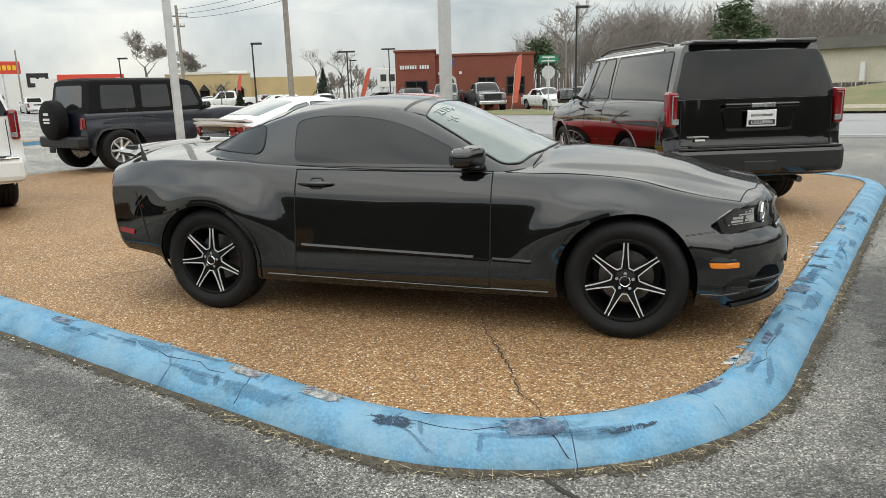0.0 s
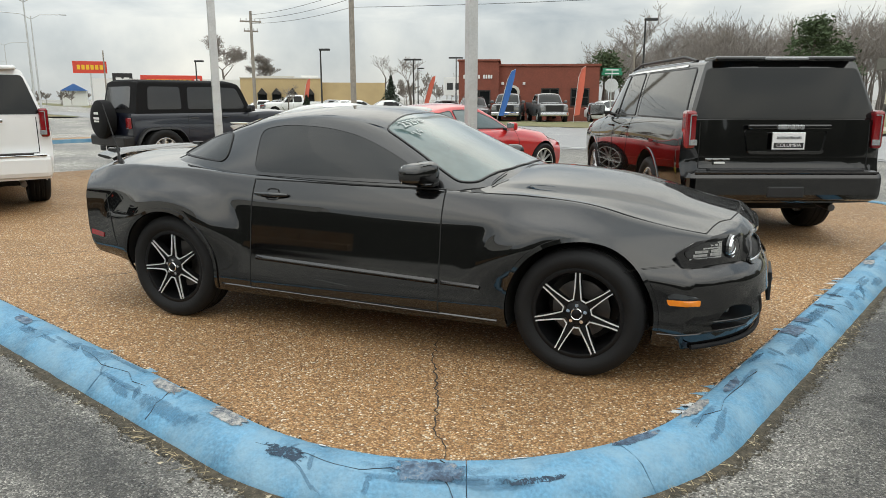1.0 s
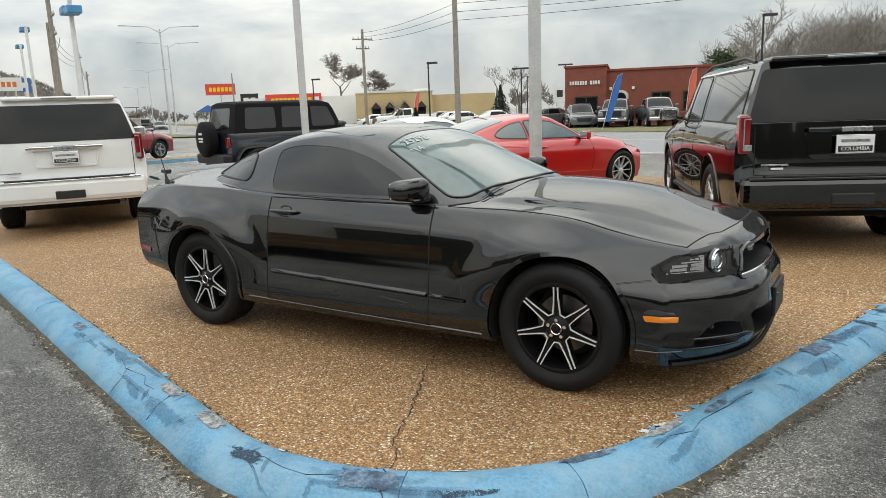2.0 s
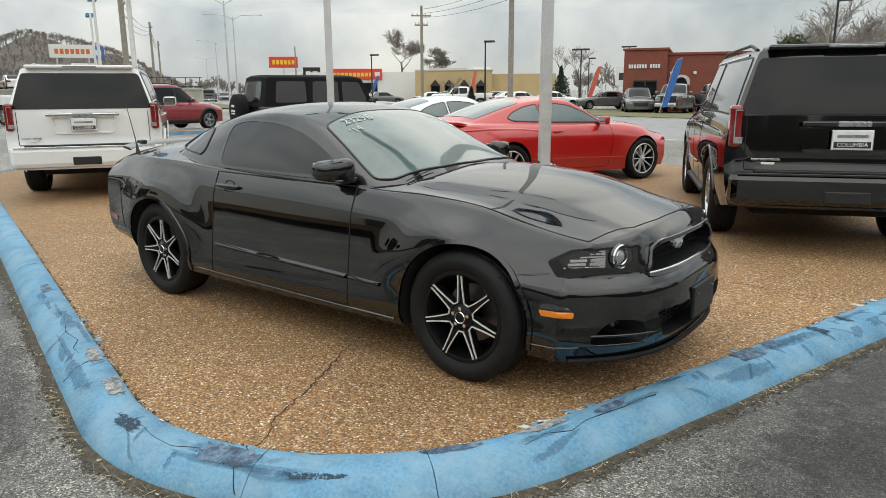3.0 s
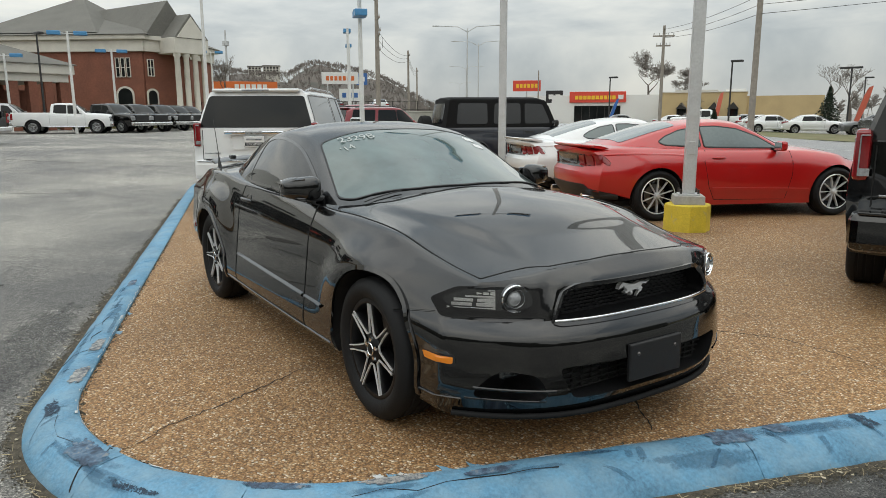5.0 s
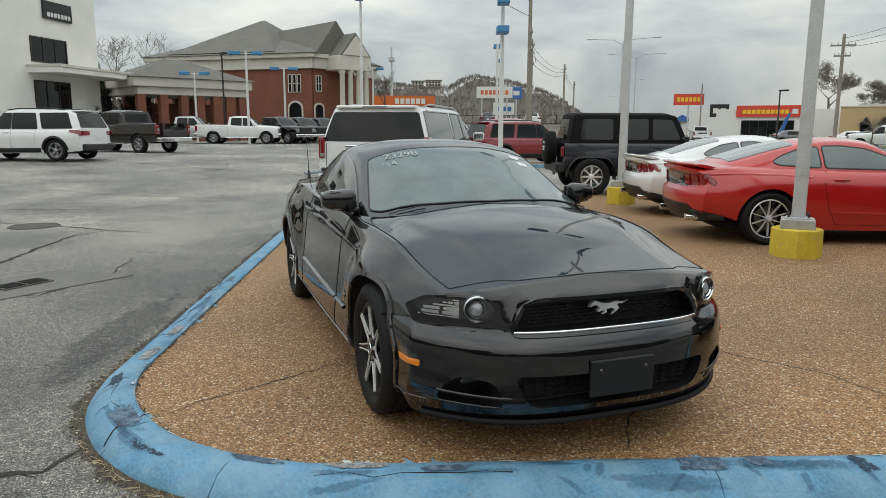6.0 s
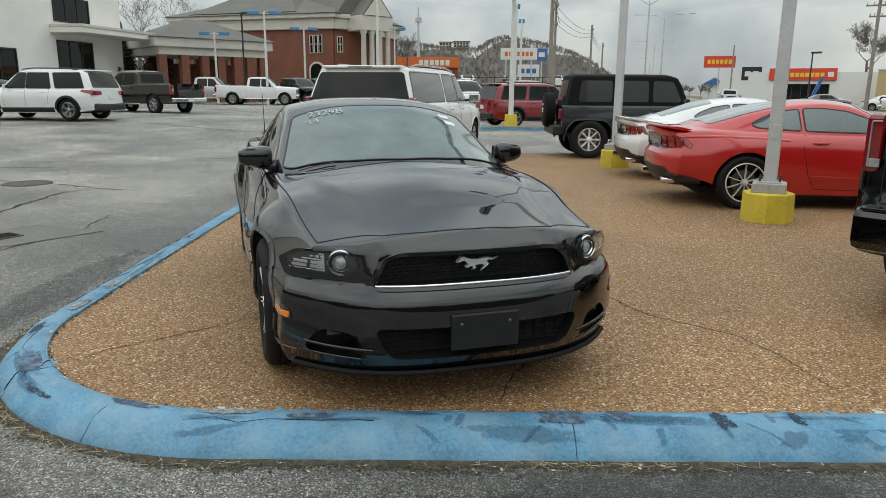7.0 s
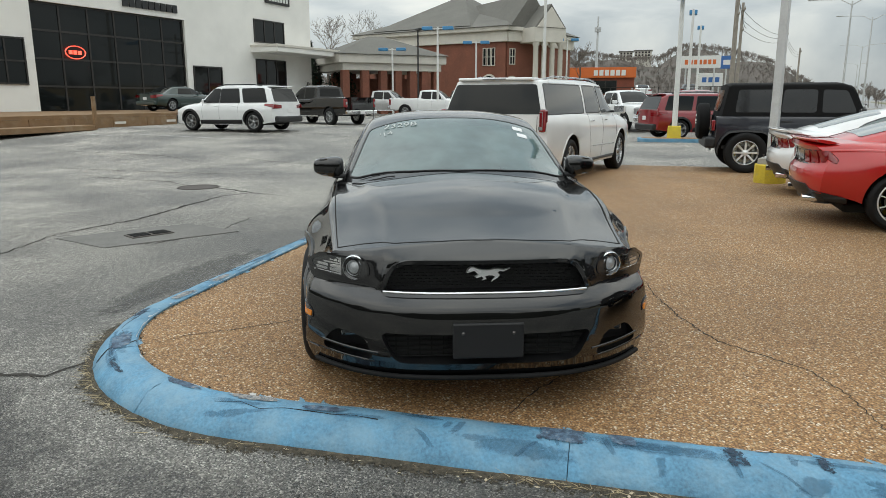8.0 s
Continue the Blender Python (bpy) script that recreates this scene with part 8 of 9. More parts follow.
# ---- poles, lamps, wires, signs ----
def square_pole(x, y, z, label):
    """A tapered square steel lamp pole on a yellow concrete foot."""
    t = thing("lamp_pole", label, "lamp pole", pose(x, y, z, 0, 0, 28), "lot lamp poles")
    part("concrete_foot", lathe([(0.0, 0.335), (0.265, 0.335), (0.28, 0.32), (0.285, 0.0)], 8, YELLOW, "Z"), t, "yellow-painted concrete foot")
    part("foot_cap", bm_mesh(tapered_box(0.37, 0.36, 0.33, 0.445, 0.012), CONCRETE), t, "bare grey cap")
    part("base_plate", box_mesh(0.26, 0.26, 0.02, POLE_GREY, (0, 0, 0.445), 0.005), t)
    for sx in (-1, 1):
        for sy in (-1, 1):
            part("anchor_bolt", lathe([(0.0, 0.06), (0.014, 0.06), (0.014, 0.0)], 8, STEEL, "Z"), t, "", pose(sx * 0.105, sy * 0.105, 0.46))
    part("shaft", bm_mesh(tapered_box(0.145, 0.12, 0.46, 8.6, 0.012), POLE_GREY), t, "grey square steel shaft")
    part("hand_hole", box_mesh(0.075, 0.012, 0.16, POLE_GREY, (0, -0.074, 0.95), 0.004), t)
    for s in (-1, 1):
        part("arm", box_mesh(0.5, 0.07, 0.07, POLE_GREY, (s * 0.30, 0, 8.30), 0.008), t)
        head = part("lamp_head", box_mesh(0.92, 0.50, 0.22, LAMP_BLUE, (s * 1.0, 0, 8.22), 0.03), t, "blue box lamp head")
        part("lamp_glass", box_mesh(0.80, 0.40, 0.03, GLOSS_BLACK, (s * 1.0, 0, 8.20), 0.008), head, "dark unlit lamp glass")
    return t


def tapered_box(w0, w1, z0, z1, bevel):
    bm = bmesh.new()
    lo = [bm.verts.new((sx * w0 / 2, sy * w0 / 2, z0)) for sx, sy in ((-1, -1), (1, -1), (1, 1), (-1, 1))]
    hi = [bm.verts.new((sx * w1 / 2, sy * w1 / 2, z1)) for sx, sy in ((-1, -1), (1, -1), (1, 1), (-1, 1))]
    bm.faces.new(lo[::-1]); bm.faces.new(hi)
    for i in range(4):
        bm.faces.new((lo[i], lo[(i + 1) % 4], hi[(i + 1) % 4], hi[i]))
    bmesh.ops.bevel(bm, geom=bm.edges[:], offset=bevel, segments=2, affect="EDGES", profile=0.5)
    return bm


square_pole(0.11, 10.28, PAD_Z, "grey square lamp pole on a yellow foot beside the red coupe")
square_pole(-4.88, 13.35, PAD_Z, "grey square lamp pole on a yellow foot beside the off-road vehicle")


def lot_lamp(x, y, z, h, label, heads=((0.45, 0.0),), foot=True, turn=0):
    """A slim white pole with blue box heads."""
    t = thing("lot_lamp", label, "lamp pole", pose(x, y, z, 0, 0, turn), "white lot lamps")
    if foot:
        part("concrete_foot", bm_mesh(tapered_box(0.5, 0.46, 0.0, 0.55, 0.02), YELLOW), t, "yellow-painted foot")
    part("shaft", lathe([(0.0, h), (0.07, h), (0.10, 0.5 if foot else 0.0), (0.0, 0.5 if foot else 0.0)], 12, POLE_WHITE, "Z"), t, "white tubular shaft")
    for dx, dz in heads:
        part("arm", box_mesh(abs(dx) + 0.1, 0.06, 0.06, POLE_WHITE, (dx / 2, 0, h - 0.15 - dz), 0.008), t)
        part("lamp_head", box_mesh(0.75, 0.45, 0.24, LAMP_BLUE, (dx * 1.5, 0, h - 0.22 - dz), 0.03), t, "blue box lamp head")
    return t


two = ((0.5, 0.0), (-0.5, 0.0))
lot_lamp(-52.4, 20.9, 0.42, 5.4, "white lot lamp with blue twin heads near the bank", two, False, 60)
lot_lamp(-43.7, 21.6, 0.42, 6.3, "white lot lamp with blue twin heads near the bank", two, False, 60)
lot_lamp(-51.8, 28.2, 0.42, 6.1, "white lot lamp with blue twin heads near the bank", two, False, 60)
lot_lamp(-59.4, 41.7, 0.42, 7.3, "white lot lamp with blue twin heads near the bank", two, False, 60)
lot_lamp(-16.45, 20.6, 0.1, 6.2, "white lot lamp on a yellow foot by the blue island", ((0.45, 0.0), (-0.3, 0.9), (0.3, 1.0)), True, -40)
lot_lamp(-29.5, 32.1, 0.15, 6.6, "white lot lamp with a blue head", ((-0.5, 0.0),), False, -40)
lot_lamp(-36.8, 39.0, 0.2, 6.6, "white lot lamp with a blue head", ((-0.5, 0.0),), False, -40)
lot_lamp(-31.4, 23.4, 0.25, 8.5, "white lot lamp on a yellow foot", ((0.5, 0.0),), True, -40)


def shoebox_lamp(x, y, h, arms=1, label="dark bronze car park lamp with a flat head"):
    t = thing("car_park_lamp", label, "lamp pole", pose(x, y, 0), "car park lamps")
    part("shaft", lathe([(0.0, h), (0.06, h), (0.08, 0), (0, 0)], 10, POLE_DARK, "Z"), t)
    part("lamp_head", box_mesh(0.85, 0.4, 0.16, POLE_DARK, (0.35, 0, h), 0.03), t, "flat dark lamp head")
    if arms == 2:
        part("lamp_head", box_mesh(0.85, 0.4, 0.16, POLE_DARK, (-0.45, 0, h), 0.03), t, "flat dark lamp head")
    return t


for x, y, h, k in ((-30.1, 68.6, 5.1, 1), (-14.8, 58.2, 5.4, 1), (-8.7, 69.7, 5.2, 2), (-10.8, 89.4, 5.2, 1), (9.4, 49.1, 6.55, 1), (-5.7, 85.0, 6.2, 2), (-51.7, 22.9, 7.2, 1)):
    shoebox_lamp(x, y, h, k)


def utility_pole(x, y, h, arms, label, r=0.16, lean=0.0):
    t = thing("utility_pole", label, "utility pole", pose(x, y, 0, 0, lean, 0), "utility poles")
    part("shaft", lathe([(0.0, h), (r * 0.7, h), (r, 0), (0, 0)], 12, WOODPOLE, "Z"), t, "weathered timber shaft")
    for z, L, turn in arms:
        a = part("cross_arm", box_mesh(L, 0.10, 0.12, WOODPOLE, (0, 0.12, z), 0.01), t, "timber cross arm", pose(0, 0, 0, 0, 0, turn))
        for k in (-0.45, -0.2, 0.2, 0.45):
            part("insulator", lathe([(0.0, 0.2), (0.045, 0.18), (0.03, 0.1), (0.05, 0.05), (0.02, 0.0)], 8, POLE_GREY, "Z"), a, "", pose(L * k, 0.12, z + 0.12))
    return t


utility_pole(-9.05, 44.2, 14.0, (), "plain thick timber utility pole beside the highway", 0.19)
utility_pole(-21.6, 61.2, 8.9, ((8.0, 1.8, 30), (7.2, 1.2, 30)), "timber utility pole with insulators")
utility_pole(-38.9, 44.1, 13.5, ((7.9, 2.2, -40), (9.2, 2.4, -40)), "tall timber utility pole with cross arms", 0.2)
utility_pole(-45.8, 51.2, 10.0, ((9.3, 2.6, -40), (7.6, 1.8, -40)), "timber utility pole with cross arms", 0.16)
utility_pole(-70.0, 82.0, 11.0, ((10.2, 2.4, -40),), "timber utility pole with a cross arm", 0.2)
utility_pole(-95.0, 112.0, 11.0, ((10.2, 2.4, -40),), "timber utility pole with a cross arm", 0.2)
utility_pole(-54.5, 94.0, 8.0, (), "thin timber pole by the roadside sign", 0.12)
utility_pole(10.6, 60.0, 6.0, (), "short timber pole by the woods", 0.12)


def cable(a, b, sag, r=0.02):
    a, b = Vector(a), Vector(b)
    pts = [a.lerp(b, t) - Vector((0, 0, sag * 4 * t * (1 - t))) for t in np.linspace(0, 1, 17)]
    c = new("overhead_cable", tube(pts, r, CABLE, 5))
    tagged(c, "thin black overhead cable between utility poles", "cable", "overhead cables")


for k in range(3):
    cable((-38.9 + 0.3 * k, 44.1, 9.3 - 0.8 * k), (-45.8 + 0.3 * k, 51.2, 9.4 - 0.8 * k), 0.2)
    cable((-45.8, 51.2, 9.4 - 0.8 * k), (-70, 82, 10.3 - 0.4 * k), 0.7)
    cable((-70, 82, 10.3 - 0.4 * k), (-95, 112, 10.3 - 0.4 * k), 0.8)
    cable((-38.9, 44.1, 13.0 - 1.2 * k), (-24, 14, 15.0 - 1.0 * k), 0.5)
    cable((-21.6, 61.2, 8.6 - 0.35 * k), (-9.05, 44.2, 8.0 - 0.5 * k), 0.25, 0.014)
    cable((-9.05, 44.2, 8.0 - 0.5 * k), (34.0, 40.0, 9.2 - 0.3 * k), 0.5, 0.014)


def street_lamp(x, y, h, turn, label="grey highway lamp with two long curved arms"):
    t = thing("street_lamp", label, "street lamp", pose(x, y, 0, 0, 0, turn), "highway lamps")
    part("shaft", lathe([(0, h), (0.05, h), (0.10, 0), (0, 0)], 10, POLE_GREY, "Z"), t)
    for s in (-1, 1):
        part("arm", tube([(0, 0, h - 0.3), (s * 0.8, 0, h + 0.15), (s * 2.6, 0, h + 0.25)], 0.04, POLE_GREY, 6), t)
        part("lamp_head", box_mesh(0.6, 0.2, 0.1, POLE_GREY, (s * 2.8, 0, h + 0.2), 0.03), t, "grey lamp head")


street_lamp(-45.6, 67.0, 9.4, 35)
street_lamp(-76.0, 104.0, 9.8, 35)
street_lamp(-120.0, 158.0, 10.0, 35)
street_lamp(-36.0, 52.5, 9.0, 35)


def post_sign(x, y, z0, z1, w, turn, face, bars, label, poles=1, h_pole=None, bar_mat=SIGN_WHITE):
    t = thing("roadside_sign", label, "sign", pose(x, y, 0, 0, 0, turn))
    for k in range(poles):
        px = 0 if poles == 1 else (-w * 0.35 + k * w * 0.7)
        part("post", lathe([(0, z0 + 0.1), (0.09, z0 + 0.1), (0.1, 0), (0, 0)], 10, POLE_GREY, "Z"), t, "", pose(px, 0, 0))
    p = part("panel", box_mesh(w, 0.22, z1 - z0, face, (0, 0, z0), 0.03), t, "painted sign panel")
    n = bars
    for k in range(n):
        bw = w * 0.8 / n
        part("sign_bar", box_mesh(bw * 0.7, 0.03, (z1 - z0) * 0.38, bar_mat, (-w * 0.4 + bw * (k + 0.5), -0.12, z0 + (z1 - z0) * 0.3), 0.005), p)
    return t


post_sign(-56.5, 93.9, 5.0, 6.6, 4.2, 30, SIGN_RED, 6, "red and yellow sign high on a post", 1, bar_mat=SIGN_YELLOW)
post_sign(-63.15, 61.96, 5.3, 6.7, 4.5, 48, SIGN_WHITE, 7, "white board sign with orange bars on two posts", 2, bar_mat=SIGN_ORANGE)
post_sign(-66.0, 66.2, 3.3, 4.9, 2.8, 48, SIGN_WHITE, 3, "lower white and blue board sign", 2, bar_mat=SIGN_BLUE)
post_sign(-68.6, 70.9, 5.6, 7.2, 1.5, 48, SIGN_BLUE, 1, "square blue sign with a white border", 1)
post_sign(-58.1, 104.8, 3.4, 5.4, 2.8, 30, SIGN_BLACK, 2, "oval black and white sign on a post", 1)
post_sign(-6.2, 88.5, 2.0, 4.2, 2.6, 0, SIGN_WHITE, 2, "white board sign among parked cars", 2, bar_mat=POLE_DARK)


def street_name_sign():
    t = thing("street_sign", "back of a stop sign under two green street name plates", "sign", pose(6.35, 41.5, 0))
    part("post", lathe([(0, 3.1), (0.035, 3.1), (0.035, 0), (0, 0)], 8, POLE_GREY, "Z"), t)
    part("stop_plate", lathe([(0.0, -0.012), (0.40, -0.012), (0.40, 0.012), (0.0, 0.012)], 8, POLE_GREY, "Y", False), t, "bare grey octagon plate", pose(0, 0, 2.3, 0, 22.5, 0))
    for z, tu in ((2.85, 0), (3.05, 20)):
        n = part("name_plate", box_mesh(1.15, 0.02, 0.2, SIGN_GREEN, (0, 0, z), 0.005), t, "green name plate with white bars", pose(0, 0, 0, 0, 0, tu))
        part("name_bar", box_mesh(0.8, 0.026, 0.07, SIGN_WHITE, (0, 0, z + 0.065), 0.002), n)


street_name_sign()


def feather_flag(x, y, h, cloth, label, lean=8, turn=0):
    t = thing("feather_flag", label, "flag", pose(x, y, 0, 0, lean, turn), "feather flags")
    part("mast", tube([(0, 0, 0), (0, 0, h * 0.8), (0.12, 0, h * 0.95), (0.35, 0, h)], 0.02, POLE_GREY, 6), t)
    out = [(0.03, 0.5), (0.34, 0.6), (0.42, h * 0.55), (0.40, h * 0.85), (0.35, h), (0.12, h * 0.95), (0.03, h * 0.8)]
    bm = bmesh.new()
    f = [bm.verts.new((p[0], 0.03 * math.sin(p[1] * 3), p[1])) for p in out]
    b = [bm.verts.new((p[0], 0.03 * math.sin(p[1] * 3) + 0.008, p[1])) for p in out]
    bm.faces.new(f); bm.faces.new(b[::-1])
    for i in range(len(f)):
        bm.faces.new((f[i], f[(i + 1) % len(f)], b[(i + 1) % len(f)], b[i]))
    part("cloth", bm_mesh(bm, cloth), t)


feather_flag(-0.2, 46.3, 3.6, FLAG_BLUE, "blue feather flag before the brick showroom", 14)
feather_flag(4.7, 46.2, 3.6, FLAG_CORAL, "coral feather flag before the brick showroom", 5)
feather_flag(-19.3, 67.4, 3.6, FLAG_CORAL, "coral feather flag by the tan building", 10)
feather_flag(-6.9, 60.1, 3.7, FLAG_CORAL, "coral feather flag among parked cars", 16)
feather_flag(-36.5, 80.5, 3.8, FLAG_BLUE, "blue feather flag by the auto parts shop", 22)


# ---- trees, woods, hill ----
def branch_segments(rnd, base, direction, length, radius, depth, out, spread=0.55, kids=(2, 4)):
    """Limbs of a bare tree as tapering, slightly bent pieces."""
    p, d = base, direction.normalized()
    steps = 3 if depth > 1 else 2
    r = radius
    for k in range(steps):
        d = (d + Vector((rnd.uniform(-0.16, 0.16), rnd.uniform(-0.16, 0.16), rnd.uniform(-0.02, 0.14)))).normalized()
        q = p + d * (length / steps)
        r2 = r * 0.82
        out.append((p, q, r, r2))
        if depth > 0 and k >= (1 if depth > 2 else 0):
            for _ in range(rnd.randint(*kids) if k == steps - 1 else rnd.randint(1, 2)):
                side = Vector((rnd.uniform(-1, 1), rnd.uniform(-1, 1), rnd.uniform(-0.25, 0.7))).normalized()
                nd = (d * (1 - spread) + side * spread).normalized()
                branch_segments(rnd, q, nd, length * rnd.uniform(0.55, 0.75), r2 * 0.6, depth - 1, out, spread, kids)
        p, r = q, r2


def segments_mesh(segs, material, n=3, shift=(0, 0, 0), data=None):
    verts, faces = data if data else ([], [])
    for p, q, r0, r1 in segs:
        d = (q - p).normalized()
        a = d.cross(Vector((0.3, 0.2, 1))).normalized()
        b = d.cross(a)
        base = len(verts)
        for c, r in ((p, r0), (q, r1)):
            for k in range(n):
                t = 2 * math.pi * k / n
                verts.append(tuple(c + (a * math.cos(t) + b * math.sin(t)) * r + Vector(shift)))
        for k in range(n):
            j = (k + 1) % n
            faces.append((base + k, base + j, base + n + j, base + n + k))
    if data:
        return None
    return mesh_of(verts, faces, [material], True)


def bare_tree(x, y, z, h, seed, label="bare winter tree with a wide crown of twigs", spread=0.55, depth=5, trunk=0.28, group="bare trees"):
    rnd = random.Random(seed)
    t = thing("tree", label, "tree", pose(x, y, z), group)
    limbs = []
    branch_segments(rnd, Vector((0, 0, h * 0.22)), Vector((0.02, 0.03, 1)), h * 0.34, trunk * 0.8, depth, limbs, spread, (2, 3))
    tr = [(Vector((0, 0, -0.2)), Vector((0.02, 0.01, h * 0.23)), trunk, trunk * 0.78)]
    part("trunk", segments_mesh(tr + [s for s in limbs if s[2] > trunk * 0.25], BARK, 8), t)
    part("crown", segments_mesh([(p, q, max(r0, 0.016), max(r1, 0.014)) for p, q, r0, r1 in limbs if r0 <= trunk * 0.25], TWIG, 3), t, "bare twigs")
    return t


bare_tree(-48.5, 120.3, 0, 11.5, 3, spread=0.6, trunk=0.33, depth=6)
bare_tree(-43.0, 124.0, 0, 8.5, 4, spread=0.6, trunk=0.26, depth=6)
bare_tree(-23.7, 138.0, 0, 10.0, 5, trunk=0.3, depth=4)
bare_tree(-17.5, 57.6, 0, 2.8, 6, "small bare ornamental tree in the verge", depth=3, trunk=0.08)
bare_tree(-11.0, 84.0, 0, 6.0, 7, depth=4, trunk=0.2)
bare_tree(11.8, 66.0, 0, 9.0, 8, "pale bare tree at the edge of the woods", depth=4, trunk=0.26)
bare_tree(14.0, 64.0, 0, 7.6, 9, "pale bare tree at the edge of the woods", depth=4, trunk=0.22)
bare_tree(-97.0, 30.0, 1.0, 13.0, 10, "bare tree behind the bank", depth=4, trunk=0.3)
bare_tree(-92.0, 24.0, 1.0, 12.0, 11, "bare tree behind the bank", depth=4, trunk=0.3)
bare_tree(-66.0, 47.5, 1.2, 6.5, 12, "bare tree beside the bank's portico", depth=4, trunk=0.18)


def needle_cloud(rnd, n, shape, size, material):
    """Many small crossed needles and sprays filling an uneven crown."""
    verts, faces = [], []
    for _ in range(n):
        c = shape(rnd)
        d = Vector((rnd.uniform(-1, 1), rnd.uniform(-1, 1), rnd.uniform(-0.6, 0.7))).normalized()
        e = d.cross(Vector((rnd.uniform(-1, 1), rnd.uniform(-1, 1), rnd.uniform(-1, 1)))).normalized()
        s = size * rnd.uniform(0.6, 1.5)
        b = len(verts)
        verts += [tuple(c - d * s), tuple(c + e * s * 0.35), tuple(c + d * s), tuple(c - e * s * 0.35)]
        faces.append((b, b + 1, b + 2, b + 3))
    return mesh_of(verts, faces, [material])


def evergreen(x, y, z, h, r, seed, material=PINE, kind="cone", label="dark evergreen tree"):
    rnd = random.Random(seed)
    t = thing("evergreen_tree", label, "tree", pose(x, y, z), "evergreens")
    part("trunk", lathe([(0, h * 0.95), (r * 0.03, h * 0.9), (r * 0.09, 0), (0, 0)], 8, BARK, "Z"), t)
    lumps = [(rnd.uniform(0, 2 * math.pi), rnd.uniform(0.2, 0.98), rnd.uniform(0.5, 1.0)) for _ in range(34)]

    def shape(q):
        if kind == "cone":
            v = q.random() ** 1.3
            a = q.uniform(0, 2 * math.pi)
            w = r * (1 - v) * (0.75 + 0.25 * math.sin(5 * a + seed + 9 * v)) * math.sqrt(q.random())
            return Vector((w * math.cos(a), w * math.sin(a), h * (0.08 + 0.92 * v)))
        a, v, k = q.choice(lumps)
        c = Vector((r * 0.75 * k * math.cos(a) * (1.2 - v), r * 0.75 * k * math.sin(a) * (1.2 - v), h * (0.42 + 0.55 * v)))
        return c + Vector((q.gauss(0, 1), q.gauss(0, 1), q.gauss(0, 0.6))) * r * 0.17

    part("crown", needle_cloud(rnd, 2600, shape, 0.16 * (h / 6) ** 0.5, material), t, "dark green needles")


evergreen(-15.0, 94.0, 0, 4.6, 1.9, 21, CEDAR, label="round dark cedar by the tan building")
evergreen(8.3, 59.6, 0, 5.2, 2.2, 22, PINE, "lump", "pine beside the brick showroom")
evergreen(22.8, 55.8, 0, 7.4, 2.6, 23, PINE, "lump", "tall pine against the woods")
evergreen(26.5, 60.0, 0, 6.0, 2.0, 24, PINE, "lump", "pine against the woods")
evergreen(-60.0, 18.5, 0.5, 5.6, 2.2, 25, CEDAR, label="dark evergreen between showroom and bank")
evergreen(-62.0, 16.0, 0.5, 6.4, 2.4, 26, CEDAR, label="dark evergreen between showroom and bank")
evergreen(-64.5, 19.0, 0.5, 6.0, 2.4, 27, CEDAR, label="dark evergreen between showroom and bank")
evergreen(-58.5, 14.6, 0.5, 5.0, 2.0, 28, CEDAR, label="dark evergreen between showroom and bank")
evergreen(-17.2, 62.0, 0, 1.9, 0.8, 29, CEDAR, label="small clipped evergreen bush")
evergreen(-20.0, 64.0, 0, 1.7, 0.7, 30, CEDAR, label="small clipped evergreen bush")


def woods(name, label, spots, seed, depth=3, twig=0.02):
    """Bare woodland too dense to count, one mesh."""
    rnd = random.Random(seed)
    kinds = []
    for k in range(5):
        segs = []
        branch_segments(rnd, Vector((0, 0, 0.12)), Vector((0.03, 0.02, 1)), 0.40, 0.016, depth, segs, 0.5, (2, 3))
        segs.append((Vector((0, 0, -0.05)), Vector((0, 0, 0.13)), 0.02, 0.016))
        kinds.append(segs)
    verts, faces = [], []
    for x, y, z, h in spots:
        segs = rnd.choice(kinds)
        a = rnd.uniform(0, 6.28)
        c, s = math.cos(a) * h, math.sin(a) * h
        put = lambda v: Vector((x + v.x * c - v.y * s, y + v.x * s + v.y * c, z + v.z * h))
        segments_mesh([(put(p), put(q), max(r0 * h, twig), max(r1 * h, twig * 0.8)) for p, q, r0, r1 in segs], None, 3, (0, 0, 0), (verts, faces))
    ob = new(name, mesh_of(verts, faces, [TWIG], True))
    tagged(ob, label, "trees", kind="stuff")


rw_ = random.Random(77)
spots = []
for k in range(480):
    az = rw_.uniform(42, 84)
    d = rw_.uniform(72, 112)
    h = rw_.uniform(7.0, 10.5) * (1.0 if az < 78 else 0.8)
    spots.append((2 + d * math.cos(radians(az)), 1.5 + d * math.sin(radians(az)), 0.0, h * (d / 84)))
woods("woodland", "bare brown winter woodland behind the highway", spots, 5, 3, 0.019)
spots = []
for k in range(120):
    az = rw_.uniform(84, 134)
    d = rw_.uniform(150, 230)
    spots.append((2 + d * math.cos(radians(az)), 1.5 + d * math.sin(radians(az)), 0.0, rw_.uniform(4.5, 9.0) * (d / 190) * (1.0 if az < 100 else 0.62)))
woods("far_woodland", "far line of bare winter trees", spots, 6, 3, 0.07)

HILL_TOP = curve_fn((122, 0), (128.5, 0.5), (130, 5), (131.6, 11), (132.5, 15), (133.4, 18.5), (135, 22.5), (137.3, 26.5), (139.6, 28.5), (140.5, 27), (141.6, 23), (143, 22.5), (145, 23.5), (147.7, 26), (155, 22), (162, 16), (172, 11), (185, 8))
hv, hf = [], []
nz = 80
